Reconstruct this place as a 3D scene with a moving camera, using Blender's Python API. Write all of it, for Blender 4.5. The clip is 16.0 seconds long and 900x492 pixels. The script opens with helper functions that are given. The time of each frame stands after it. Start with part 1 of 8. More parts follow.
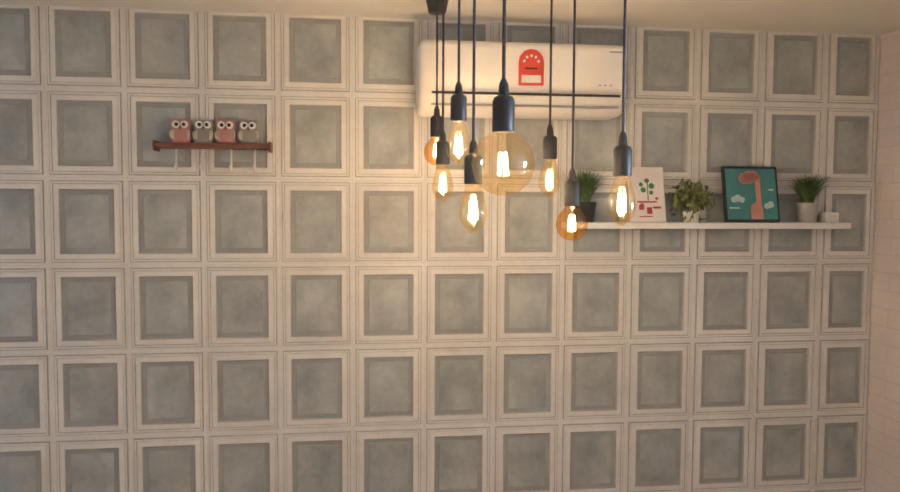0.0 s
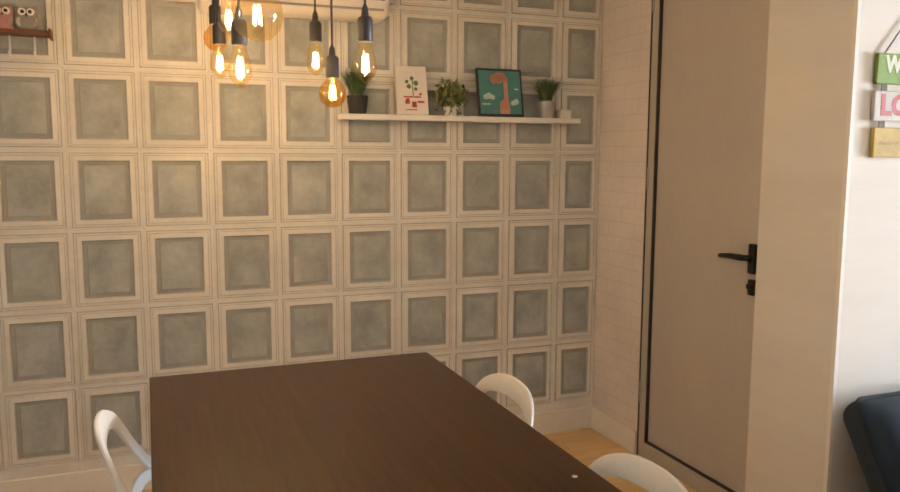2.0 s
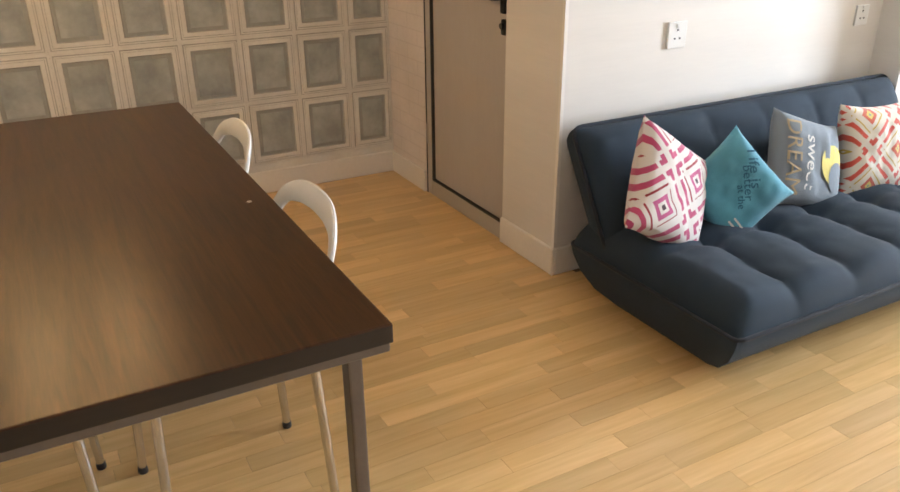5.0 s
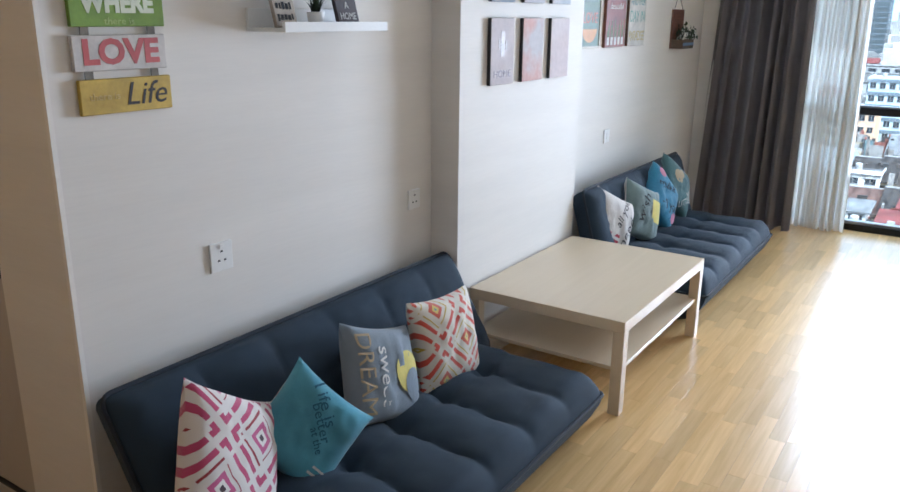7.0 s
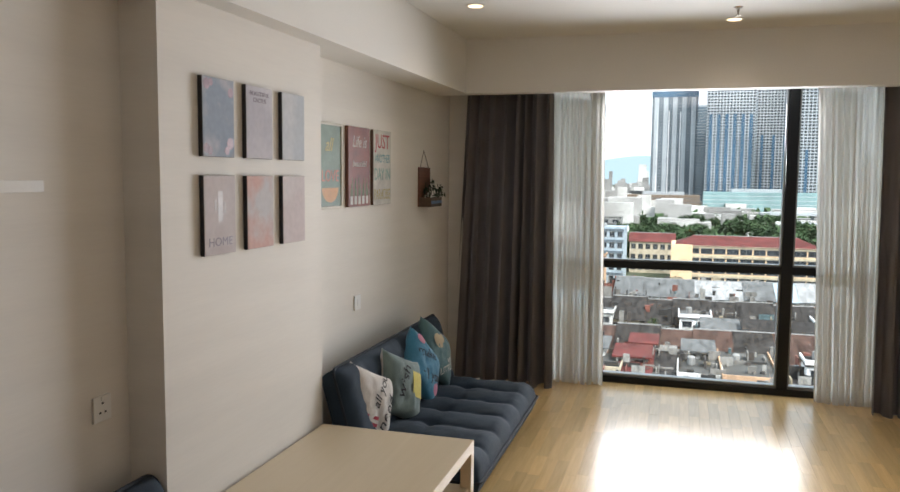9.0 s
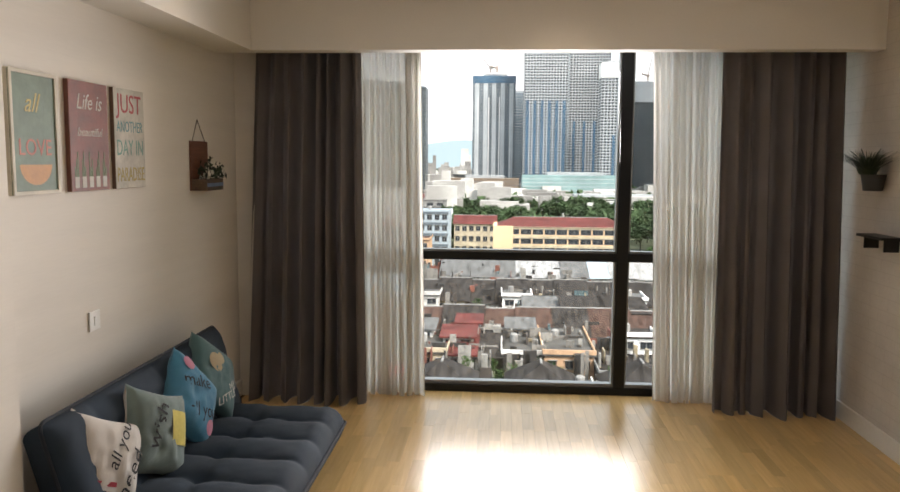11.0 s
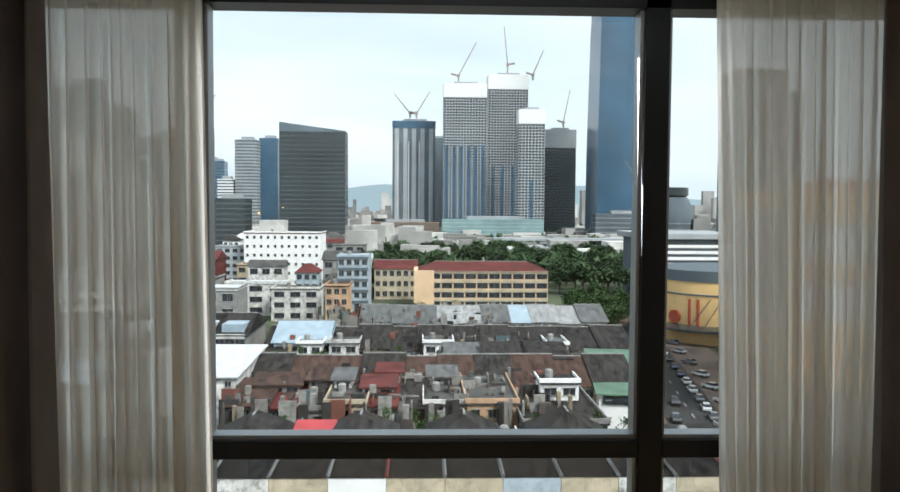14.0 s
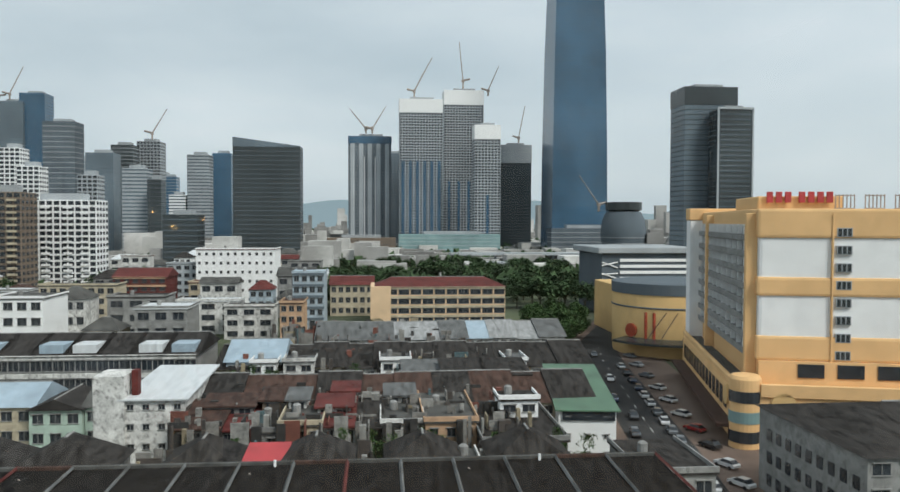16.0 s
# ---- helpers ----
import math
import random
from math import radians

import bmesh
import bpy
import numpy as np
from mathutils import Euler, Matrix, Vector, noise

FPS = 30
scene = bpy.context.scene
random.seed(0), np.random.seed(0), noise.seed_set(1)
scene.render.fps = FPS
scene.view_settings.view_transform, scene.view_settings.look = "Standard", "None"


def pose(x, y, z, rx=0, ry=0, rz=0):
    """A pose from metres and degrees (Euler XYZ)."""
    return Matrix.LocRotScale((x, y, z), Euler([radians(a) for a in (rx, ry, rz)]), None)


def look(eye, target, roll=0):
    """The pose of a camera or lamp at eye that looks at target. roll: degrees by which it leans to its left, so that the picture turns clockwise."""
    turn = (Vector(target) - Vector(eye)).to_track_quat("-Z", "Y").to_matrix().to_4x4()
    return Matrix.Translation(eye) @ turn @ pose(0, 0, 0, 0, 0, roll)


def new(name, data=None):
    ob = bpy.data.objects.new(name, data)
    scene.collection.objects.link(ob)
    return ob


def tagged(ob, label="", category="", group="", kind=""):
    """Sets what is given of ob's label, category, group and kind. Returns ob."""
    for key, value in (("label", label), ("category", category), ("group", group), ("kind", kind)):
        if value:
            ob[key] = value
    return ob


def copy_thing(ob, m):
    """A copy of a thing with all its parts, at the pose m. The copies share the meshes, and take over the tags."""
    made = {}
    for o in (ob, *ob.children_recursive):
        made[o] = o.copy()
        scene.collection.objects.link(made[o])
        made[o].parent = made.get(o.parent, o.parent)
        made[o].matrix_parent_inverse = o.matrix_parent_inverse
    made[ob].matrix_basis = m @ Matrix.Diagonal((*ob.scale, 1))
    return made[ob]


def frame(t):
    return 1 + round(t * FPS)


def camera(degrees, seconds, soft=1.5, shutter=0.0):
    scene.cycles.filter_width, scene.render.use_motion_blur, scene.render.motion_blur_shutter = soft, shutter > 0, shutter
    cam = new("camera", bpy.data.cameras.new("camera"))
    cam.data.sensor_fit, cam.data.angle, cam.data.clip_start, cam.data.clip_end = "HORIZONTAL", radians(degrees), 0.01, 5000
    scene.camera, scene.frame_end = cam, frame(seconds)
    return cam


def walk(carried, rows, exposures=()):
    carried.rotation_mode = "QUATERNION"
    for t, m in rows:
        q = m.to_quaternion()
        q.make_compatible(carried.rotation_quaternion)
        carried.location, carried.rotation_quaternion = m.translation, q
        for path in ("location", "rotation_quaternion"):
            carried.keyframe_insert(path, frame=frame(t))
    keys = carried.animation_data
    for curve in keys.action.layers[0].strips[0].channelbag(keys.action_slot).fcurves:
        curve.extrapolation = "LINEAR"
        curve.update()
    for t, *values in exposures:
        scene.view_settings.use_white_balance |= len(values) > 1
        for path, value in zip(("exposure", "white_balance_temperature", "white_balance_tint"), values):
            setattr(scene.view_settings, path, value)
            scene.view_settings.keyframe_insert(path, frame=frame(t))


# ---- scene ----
cam = camera(59.54, 16.0)

# ---- camera ----
PATH = [
    (0.0, pose(0.182, -2.867, 1.590, 86.70, -0.28, -7.51)),
    (0.5, pose(0.215, -2.979, 1.579, 90.02, -0.08, -12.27)),
    (1.0, pose(0.236, -3.059, 1.523, 90.09, 0.11, -16.93)),
    (1.5, pose(0.200, -3.129, 1.418, 87.45, 0.04, -20.54)),
    (2.0, pose(0.218, -3.282, 1.360, 83.17, -0.27, -21.12)),
    (2.5, pose(0.199, -3.424, 1.327, 78.03, -0.61, -19.51)),
    (3.0, pose(0.157, -3.554, 1.305, 73.52, -0.83, -17.15)),
    (3.2, pose(0.162, -3.599, 1.307, 71.67, -0.93, -16.23)),
    (5.3, pose(0.725, -3.643, 1.375, 64.86, 0.16, -33.67)),
    (5.5, pose(0.801, -3.625, 1.414, 64.74, -0.10, -37.60)),
    (6.0, pose(0.947, -3.577, 1.525, 65.26, -0.49, -45.37)),
    (6.5, pose(1.054, -3.458, 1.540, 69.25, -0.82, -52.20)),
    (7.0, pose(1.150, -3.397, 1.616, 73.57, -0.58, -56.24)),
    (7.5, pose(1.273, -3.410, 1.657, 78.07, -0.56, -60.38)),
    (8.0, pose(1.397, -3.352, 1.658, 81.52, -0.62, -64.47)),
    (8.5, pose(1.547, -3.242, 1.627, 83.91, -0.60, -69.05)),
    (9.0, pose(1.749, -3.212, 1.610, 84.88, -0.53, -73.55)),
    (9.5, pose(2.009, -3.178, 1.586, 85.18, -0.42, -77.86)),
    (10.0, pose(2.228, -3.136, 1.574, 85.06, -0.50, -81.26)),
    (10.2, pose(2.325, -3.154, 1.565, 84.91, -0.54, -82.50)),
    (12.3, pose(3.593, -3.176, 1.568, 81.96, -0.36, -89.58)),
    (12.5, pose(3.794, -3.201, 1.573, 81.81, -0.43, -90.04)),
    (13.0, pose(4.316, -3.191, 1.593, 81.78, -0.56, -90.91)),
    (13.5, pose(4.918, -3.250, 1.676, 83.59, -0.45, -91.51)),
    (14.0, pose(5.556, -3.257, 1.686, 87.07, -0.40, -91.94)),
    (14.5, pose(6.102, -3.198, 1.709, 89.41, -0.39, -92.19)),
    (15.0, pose(6.604, -3.240, 1.660, 90.44, -0.41, -92.54)),
    (15.5, pose(7.018, -3.257, 1.652, 91.56, -0.36, -93.53)),
    (16.0, pose(7.364, -3.264, 1.644, 88.19, -0.15, -95.11)),
]
walk(cam, PATH, [(0, 2.78, 5050, 12), (1, 2.75, 5080, 10), (2, 2.7, 6000, 11), (3, 3.15, 6800, 12), (5.5, 2.5, 5450, 10), (6.5, 1.9, 5000, 10), (7, 1.65, 5200, 10), (7.5, 1.5, 5500, 10), (8, 1.28, 5700, 10), (8.5, 0.95, 5900, 10), (9.5, 0.82, 6850, 15), (10.2, 0.84, 7050, 15), (12.5, 0.92, 6900, 20), (13, 0.88, 7000, 20), (13.5, 0.6, 6800, 14), (14, 0.08, 6400, 10), (14.5, -0.15, 6450, 10), (15.5, -0.4, 6500, 10), (16, -0.55, 6500, 10)])

# ---- light ----
world = bpy.data.worlds.new("overcast_sky")
scene.world = world
world.use_nodes = True
wt = world.node_tree
sky = wt.nodes.new("ShaderNodeTexSky")
sky.sky_type, sky.sun_disc = "NISHITA", False
sky.sun_elevation, sky.sun_rotation = radians(52), radians(160)
sky.air_density, sky.dust_density, sky.ozone_density = 1.0, 4.0, 1.0
cloud = wt.nodes.new("ShaderNodeTexNoise")
cloud.inputs["Scale"].default_value, cloud.inputs["Detail"].default_value = 2.2, 4
wmap = wt.nodes.new("ShaderNodeMapping")
wmap.inputs["Scale"].default_value = (1, 1, 3.5)
wco = wt.nodes.new("ShaderNodeTexCoord")
wt.links.new(wco.outputs["Generated"], wmap.inputs[0])
wt.links.new(wmap.outputs[0], cloud.inputs["Vector"])
wramp = wt.nodes.new("ShaderNodeValToRGB")
wramp.color_ramp.elements[0].position, wramp.color_ramp.elements[0].color = 0.3, (5.6, 6.6, 7.2, 1)
wramp.color_ramp.elements[1].position, wramp.color_ramp.elements[1].color = 0.75, (8.2, 8.9, 9.3, 1)
wt.links.new(cloud.outputs["Fac"], wramp.inputs[0])
wmix = wt.nodes.new("ShaderNodeMix")
wmix.data_type = "RGBA"
wmix.inputs["Factor"].default_value = 0.85
wt.links.new(sky.outputs[0], wmix.inputs["A"])
wt.links.new(wramp.outputs[0], wmix.inputs["B"])
wt.links.new(wmix.outputs["Result"], wt.nodes["Background"].inputs[0])
wt.nodes["Background"].inputs[1].default_value = 0.15


def lamp(name, kind, m, watts, colour=(1, 1, 1), **extra):
    data = bpy.data.lights.new(name, kind)
    data.energy, data.color = watts, colour
    for key, value in extra.items():
        if key == "size":
            data.size = value
        elif key == "size_y":
            data.shape, data.size_y = "RECTANGLE", value
        elif key == "radius":
            data.shadow_soft_size = value
        elif key == "angle":
            data.angle = value
        elif key == "spread":
            data.spread = value
        elif key == "spot":
            data.spot_size, data.spot_blend = value, 0.6
    ob = new(name, data)
    ob.matrix_world = m
    return ob


# overcast sun, high behind the building
lamp("sun", "SUN", look((0, 0, 60), (45, 35, 0)), 4.2, (1, 0.96, 0.9), angle=radians(20))
# the sky's light through the window's opening
lamp("window_skylight", "AREA", look((7.925, -3.37, 1.3), (0, -3.37, 1.95)), 32, (0.95, 0.98, 1.0), size=1.4, size_y=1.7, spread=radians(98))
WARM = (1.0, 0.62, 0.27)

# ---- helpers for building ----
BASE = {}


def bx(bm, x0, x1, y0, y1, z0, z1, bevel=0.0, seg=2):
    m = Matrix.LocRotScale(((x0 + x1) / 2, (y0 + y1) / 2, (z0 + z1) / 2), None, (abs(x1 - x0), abs(y1 - y0), abs(z1 - z0)))
    got = bmesh.ops.create_cube(bm, size=1, matrix=m)
    if bevel:
        es = list({e for v in got["verts"] for e in v.link_edges})
        bmesh.ops.bevel(bm, geom=es, offset=bevel, segments=seg, profile=0.6, affect="EDGES")
    return bm


def one_box(*a, **k):
    return bx(bmesh.new(), *a, **k)


def cyl(bm, p0, p1, r0, r1=None, n=16):
    p0, p1 = Vector(p0), Vector(p1)
    d = p1 - p0
    m = Matrix.Translation((p0 + p1) / 2) @ d.to_track_quat("Z", "Y").to_matrix().to_4x4()
    bmesh.ops.create_cone(bm, cap_ends=True, segments=n, radius1=r0, radius2=r0 if r1 is None else r1, depth=d.length, matrix=m)
    return bm


def lathe(bm, profile, at=(0, 0, 0), n=20):
    """profile: (radius, height) pairs from bottom to top."""
    rings = []
    for r, z in profile:
        rings.append([bm.verts.new((at[0] + r * math.cos(2 * math.pi * k / n), at[1] + r * math.sin(2 * math.pi * k / n), at[2] + z)) for k in range(n)])
    for a, b in zip(rings, rings[1:]):
        for k in range(n):
            bm.faces.new((a[k], a[(k + 1) % n], b[(k + 1) % n], b[k]))
    bm.faces.new(rings[0][::-1])
    bm.faces.new(rings[-1])
    return bm


def tube(bm, pts, r, n=10, closed=False, flat=1.0):
    """A tube along points; flat squeezes it along the second axis of its section."""
    pts = [Vector(p) for p in pts]
    rings, count = [], len(pts)
    up = Vector((0.02, 0.03, 1))
    for i, p in enumerate(pts):
        a = pts[i - 1] if (i or closed) else p
        b = pts[(i + 1) % count] if (i < count - 1 or closed) else p
        t = (b - a).normalized()
        s = t.cross(up)
        if s.length < 0.05:
            s = t.cross(Vector((1, 0.1, 0)))
        s.normalize()
        w = s.cross(t)
        rr = r[i] if isinstance(r, (list, tuple)) else r
        rings.append([bm.verts.new(p + s * rr * math.cos(2 * math.pi * k / n) + w * rr * flat * math.sin(2 * math.pi * k / n)) for k in range(n)])
    pairs = list(zip(rings, rings[1:])) + ([(rings[-1], rings[0])] if closed else [])
    for a, b in pairs:
        for k in range(n):
            bm.faces.new((a[k], a[(k + 1) % n], b[(k + 1) % n], b[k]))
    if not closed:
        bm.faces.new(rings[0][::-1])
        bm.faces.new(rings[-1])
    return bm


def to_mesh(name, bm, material, smooth=False):
    bmesh.ops.recalc_face_normals(bm, faces=bm.faces)
    me = bpy.data.meshes.new(name)
    bm.to_mesh(me)
    bm.free()
    for m in material if isinstance(material, (list, tuple)) else [material]:
        me.materials.append(m)
    if smooth:
        me.shade_smooth()
        me.set_sharp_from_angle(angle=radians(40))
    return me


def thing(name, label, category, at=(0, 0, 0), group="", turn=0.0):
    ob = new(name)
    ob.empty_display_size = 0.1
    ob.matrix_world = pose(*at, 0, 0, turn)
    BASE[ob.name] = ob.matrix_world.copy()
    return tagged(ob, label, category, group)


def part(name, bm, material, parent, label="", smooth=False, local=False):
    """One mesh under a thing or a part. The mesh is given in world coordinates, or in the thing's own where local."""
    me = bm if isinstance(bm, bpy.types.Mesh) else to_mesh(name, bm, material, smooth)
    ob = new(name, me)
    base = BASE[parent.name]
    if not local:
        me.transform(base.inverted())
    ob.parent = parent
    BASE[ob.name] = base
    if label:
        ob["label"] = label
    return ob


def piece(name, me, parent, m):
    """One of many alike pieces, on a shared mesh."""
    ob = new(name, me)
    ob.parent = parent
    ob.matrix_local = m
    return ob


def single(name, bm, material, label, category, smooth=False, group="", origin=None):
    """A thing of one mesh, given in world coordinates."""
    me = to_mesh(name, bm, material, smooth)
    if origin:
        me.transform(Matrix.Translation(-Vector(origin)))
    ob = new(name, me)
    if origin:
        ob.matrix_world = Matrix.Translation(origin)
    BASE[ob.name] = ob.matrix_world.copy()
    return tagged(ob, label, category, group)


def setting(name, bm, material, label="", category="", smooth=False, kind="structure"):
    ob = new(name, to_mesh(name, bm, material, smooth))
    BASE[ob.name] = Matrix.Identity(4)
    return tagged(ob, label, category, "", kind)


def letters(text, size, material, m, depth=0.001, width=None, slant=0.0, bold=0.0):
    """A mesh of lettering in the built-in font, centred, facing the local z of m; width squeezes it to that many metres."""
    cu = bpy.data.curves.new("lettering", "FONT")
    cu.body, cu.size, cu.extrude, cu.align_x, cu.align_y, cu.shear = text, size, depth, "CENTER", "CENTER", slant
    cu.resolution_u, cu.offset = 3, bold
    ob = bpy.data.objects.new("lettering", cu)
    scene.collection.objects.link(ob)
    dg = bpy.context.evaluated_depsgraph_get()
    me = bpy.data.meshes.new_from_object(ob.evaluated_get(dg))
    bpy.data.objects.remove(ob)
    me.materials.clear()
    me.materials.append(material)
    if width and len(me.vertices):
        xs = [v.co.x for v in me.vertices]
        f = width / (max(xs) - min(xs))
        me.transform(Matrix.Diagonal((f, 1, 1, 1)))
    me.transform(m)
    return me


def facing(x, y, z, way, tilt=0.0):
    """A pose whose local x runs to the reader's right and local z towards the reader; way is the yaw of the reading side's normal."""
    return pose(x, y, z, 0, 0, way + 90) @ pose(0, 0, 0, 90 - tilt, 0, 0)


# ---- materials ----
def surface(name, base, rough=0.6, var=0.1, scale=3.0, fine=60.0, bump=0.05, metal=0.0, stretch=(1, 1, 1), spread=0.0, tint=None, coords="Object", coat=0.0, grime=0.0):
    """Paint, stone, cloth, metal: a base colour with variation at two scales, and fine relief."""
    mt = bpy.data.materials.new(name)
    mt.use_nodes = True
    nt = mt.node_tree
    n, l = nt.nodes, nt.links
    b = n["Principled BSDF"]
    co = n.new("ShaderNodeTexCoord")
    mp = n.new("ShaderNodeMapping")
    mp.inputs["Scale"].default_value = stretch
    if coords == "World":
        geo = n.new("ShaderNodeNewGeometry")
        l.new(geo.outputs["Position"], mp.inputs[0])
    else:
        l.new(co.outputs[coords], mp.inputs[0])
    big = n.new("ShaderNodeTexNoise")
    big.inputs["Scale"].default_value, big.inputs["Detail"].default_value = scale, 5
    l.new(mp.outputs[0], big.inputs["Vector"])
    small = n.new("ShaderNodeTexNoise")
    small.inputs["Scale"].default_value, small.inputs["Detail"].default_value = fine, 3
    l.new(mp.outputs[0], small.inputs["Vector"])
    ramp = n.new("ShaderNodeValToRGB")
    lo = [c * (1 - var * 1.4) for c in base]
    hi = [min(1, c * (1 + var)) for c in (tint or base)]
    ramp.color_ramp.elements[0].position, ramp.color_ramp.elements[0].color = 0.3, (*lo, 1)
    ramp.color_ramp.elements[1].position, ramp.color_ramp.elements[1].color = 0.72, (*hi, 1)
    l.new(big.outputs["Fac"], ramp.inputs[0])
    colour = ramp.outputs[0]
    mixed = n.new("ShaderNodeMix")
    mixed.data_type, mixed.blend_type = "RGBA", "MULTIPLY"
    mixed.inputs["Factor"].default_value = min(1.0, var * 2.2)
    l.new(colour, mixed.inputs["A"])
    l.new(small.outputs["Color"], mixed.inputs["B"])
    grey = n.new("ShaderNodeValToRGB")
    grey.color_ramp.elements[0].position, grey.color_ramp.elements[0].color = 0.3, (0.7, 0.7, 0.7, 1)
    grey.color_ramp.elements[1].position, grey.color_ramp.elements[1].color = 0.65, (1, 1, 1, 1)
    l.new(small.outputs["Fac"], grey.inputs[0])
    l.new(grey.outputs[0], mixed.inputs["B"])
    colour = mixed.outputs["Result"]
    if grime:
        st = n.new("ShaderNodeTexNoise")
        st.inputs["Scale"].default_value, st.inputs["Detail"].default_value, st.inputs["Roughness"].default_value = scale * 2.7, 8, 0.7
        l.new(mp.outputs[0], st.inputs["Vector"])
        sr = n.new("ShaderNodeValToRGB")
        sr.color_ramp.elements[0].position, sr.color_ramp.elements[0].color = 0.48, (0, 0, 0, 1)
        sr.color_ramp.elements[1].position, sr.color_ramp.elements[1].color = 0.66, (grime, grime, grime, 1)
        l.new(st.outputs["Fac"], sr.inputs[0])
        dm = n.new("ShaderNodeMix")
        dm.data_type = "RGBA"
        l.new(sr.outputs[0], dm.inputs["Factor"])
        l.new(colour, dm.inputs["A"])
        dm.inputs["B"].default_value = (0.07, 0.065, 0.06, 1)
        colour = dm.outputs["Result"]
    if spread:
        info = n.new("ShaderNodeObjectInfo")
        hs = n.new("ShaderNodeHueSaturation")
        rng = n.new("ShaderNodeMapRange")
        rng.inputs["To Min"].default_value, rng.inputs["To Max"].default_value = 1 - spread, 1 + spread
        l.new(info.outputs["Random"], rng.inputs["Value"])
        l.new(rng.outputs["Result"], hs.inputs["Value"])
        l.new(colour, hs.inputs["Color"])
        colour = hs.outputs["Color"]
    l.new(colour, b.inputs["Base Color"])
    b.inputs["Roughness"].default_value, b.inputs["Metallic"].default_value = rough, metal
    b.inputs["Coat Weight"].default_value = coat
    if bump:
        bp = n.new("ShaderNodeBump")
        bp.inputs["Strength"].default_value, bp.inputs["Distance"].default_value = min(1.0, bump * 4), 0.004
        l.new(small.outputs["Fac"], bp.inputs["Height"])
        l.new(bp.outputs[0], b.inputs["Normal"])
    return mt


def wood(name, dark, light, rough=0.4, along="X", size=1.0, coat=0.0, island=False, spread=0.0, gloss_bump=0.02):
    mt = bpy.data.materials.new(name)
    mt.use_nodes = True
    nt = mt.node_tree
    n, l = nt.nodes, nt.links
    b = n["Principled BSDF"]
    geo = n.new("ShaderNodeNewGeometry")
    mp = n.new("ShaderNodeMapping")
    s = {"X": (0.9, 14, 14), "Y": (14, 0.9, 14), "Z": (14, 14, 0.9)}[along]
    mp.inputs["Scale"].default_value = [c * size for c in s]
    l.new(geo.outputs["Position"], mp.inputs[0])
    add = n.new("ShaderNodeVectorMath")
    l.new(mp.outputs[0], add.inputs[0])
    rnd = None
    if island:
        rnd = geo.outputs["Random Per Island"]
    elif spread:
        rnd = n.new("ShaderNodeObjectInfo").outputs["Random"]
    if rnd is not None:
        mul = n.new("ShaderNodeMath")
        mul.operation = "MULTIPLY"
        mul.inputs[1].default_value = 37
        l.new(rnd, mul.inputs[0])
        l.new(mul.outputs[0], add.inputs[1])
    g1 = n.new("ShaderNodeTexNoise")
    g1.inputs["Scale"].default_value, g1.inputs["Detail"].default_value, g1.inputs["Distortion"].default_value = 1.6, 6, 1.1
    l.new(add.outputs[0], g1.inputs["Vector"])
    g2 = n.new("ShaderNodeTexNoise")
    g2.inputs["Scale"].default_value, g2.inputs["Detail"].default_value = 9, 3
    l.new(add.outputs[0], g2.inputs["Vector"])
    ramp = n.new("ShaderNodeValToRGB")
    ramp.color_ramp.elements[0].position, ramp.color_ramp.elements[0].color = 0.3, (*dark, 1)
    ramp.color_ramp.elements[1].position, ramp.color_ramp.elements[1].color = 0.7, (*light, 1)
    mid = n.new("ShaderNodeMix")
    mid.inputs["Factor"].default_value = 0.3
    l.new(g1.outputs["Fac"], mid.inputs["A"])
    l.new(g2.outputs["Fac"], mid.inputs["B"])
    l.new(mid.outputs["Result"], ramp.inputs[0])
    colour = ramp.outputs[0]
    if rnd is not None:
        hs = n.new("ShaderNodeHueSaturation")
        rng = n.new("ShaderNodeMapRange")
        rng.inputs["To Min"].default_value, rng.inputs["To Max"].default_value = 1 - spread, 1 + spread
        l.new(rnd, rng.inputs["Value"])
        l.new(rng.outputs["Result"], hs.inputs["Value"])
        l.new(colour, hs.inputs["Color"])
        colour = hs.outputs["Color"]
    l.new(colour, b.inputs["Base Color"])
    b.inputs["Roughness"].default_value = rough
    b.inputs["Coat Weight"].default_value, b.inputs["Coat Roughness"].default_value = coat, 0.15
    bp = n.new("ShaderNodeBump")
    bp.inputs["Strength"].default_value, bp.inputs["Distance"].default_value = gloss_bump * 5, 0.002
    l.new(g2.outputs["Fac"], bp.inputs["Height"])
    l.new(bp.outputs[0], b.inputs["Normal"])
    return mt


def glass(name, colour=(1, 1, 1), rough=0.0, clear=True):
    mt = bpy.data.materials.new(name)
    mt.use_nodes = True
    b = mt.node_tree.nodes["Principled BSDF"]
    b.inputs["Base Color"].default_value = (*colour, 1)
    b.inputs["Roughness"].default_value, b.inputs["Transmission Weight"].default_value, b.inputs["IOR"].default_value = rough, 1.0, 1.45
    return mt


def glow(name, colour, strength):
    mt = bpy.data.materials.new(name)
    mt.use_nodes = True
    b = mt.node_tree.nodes["Principled BSDF"]
    b.inputs["Base Color"].default_value = (*colour, 1)
    b.inputs["Emission Color"].default_value, b.inputs["Emission Strength"].default_value = (*colour, 1), strength
    return mt


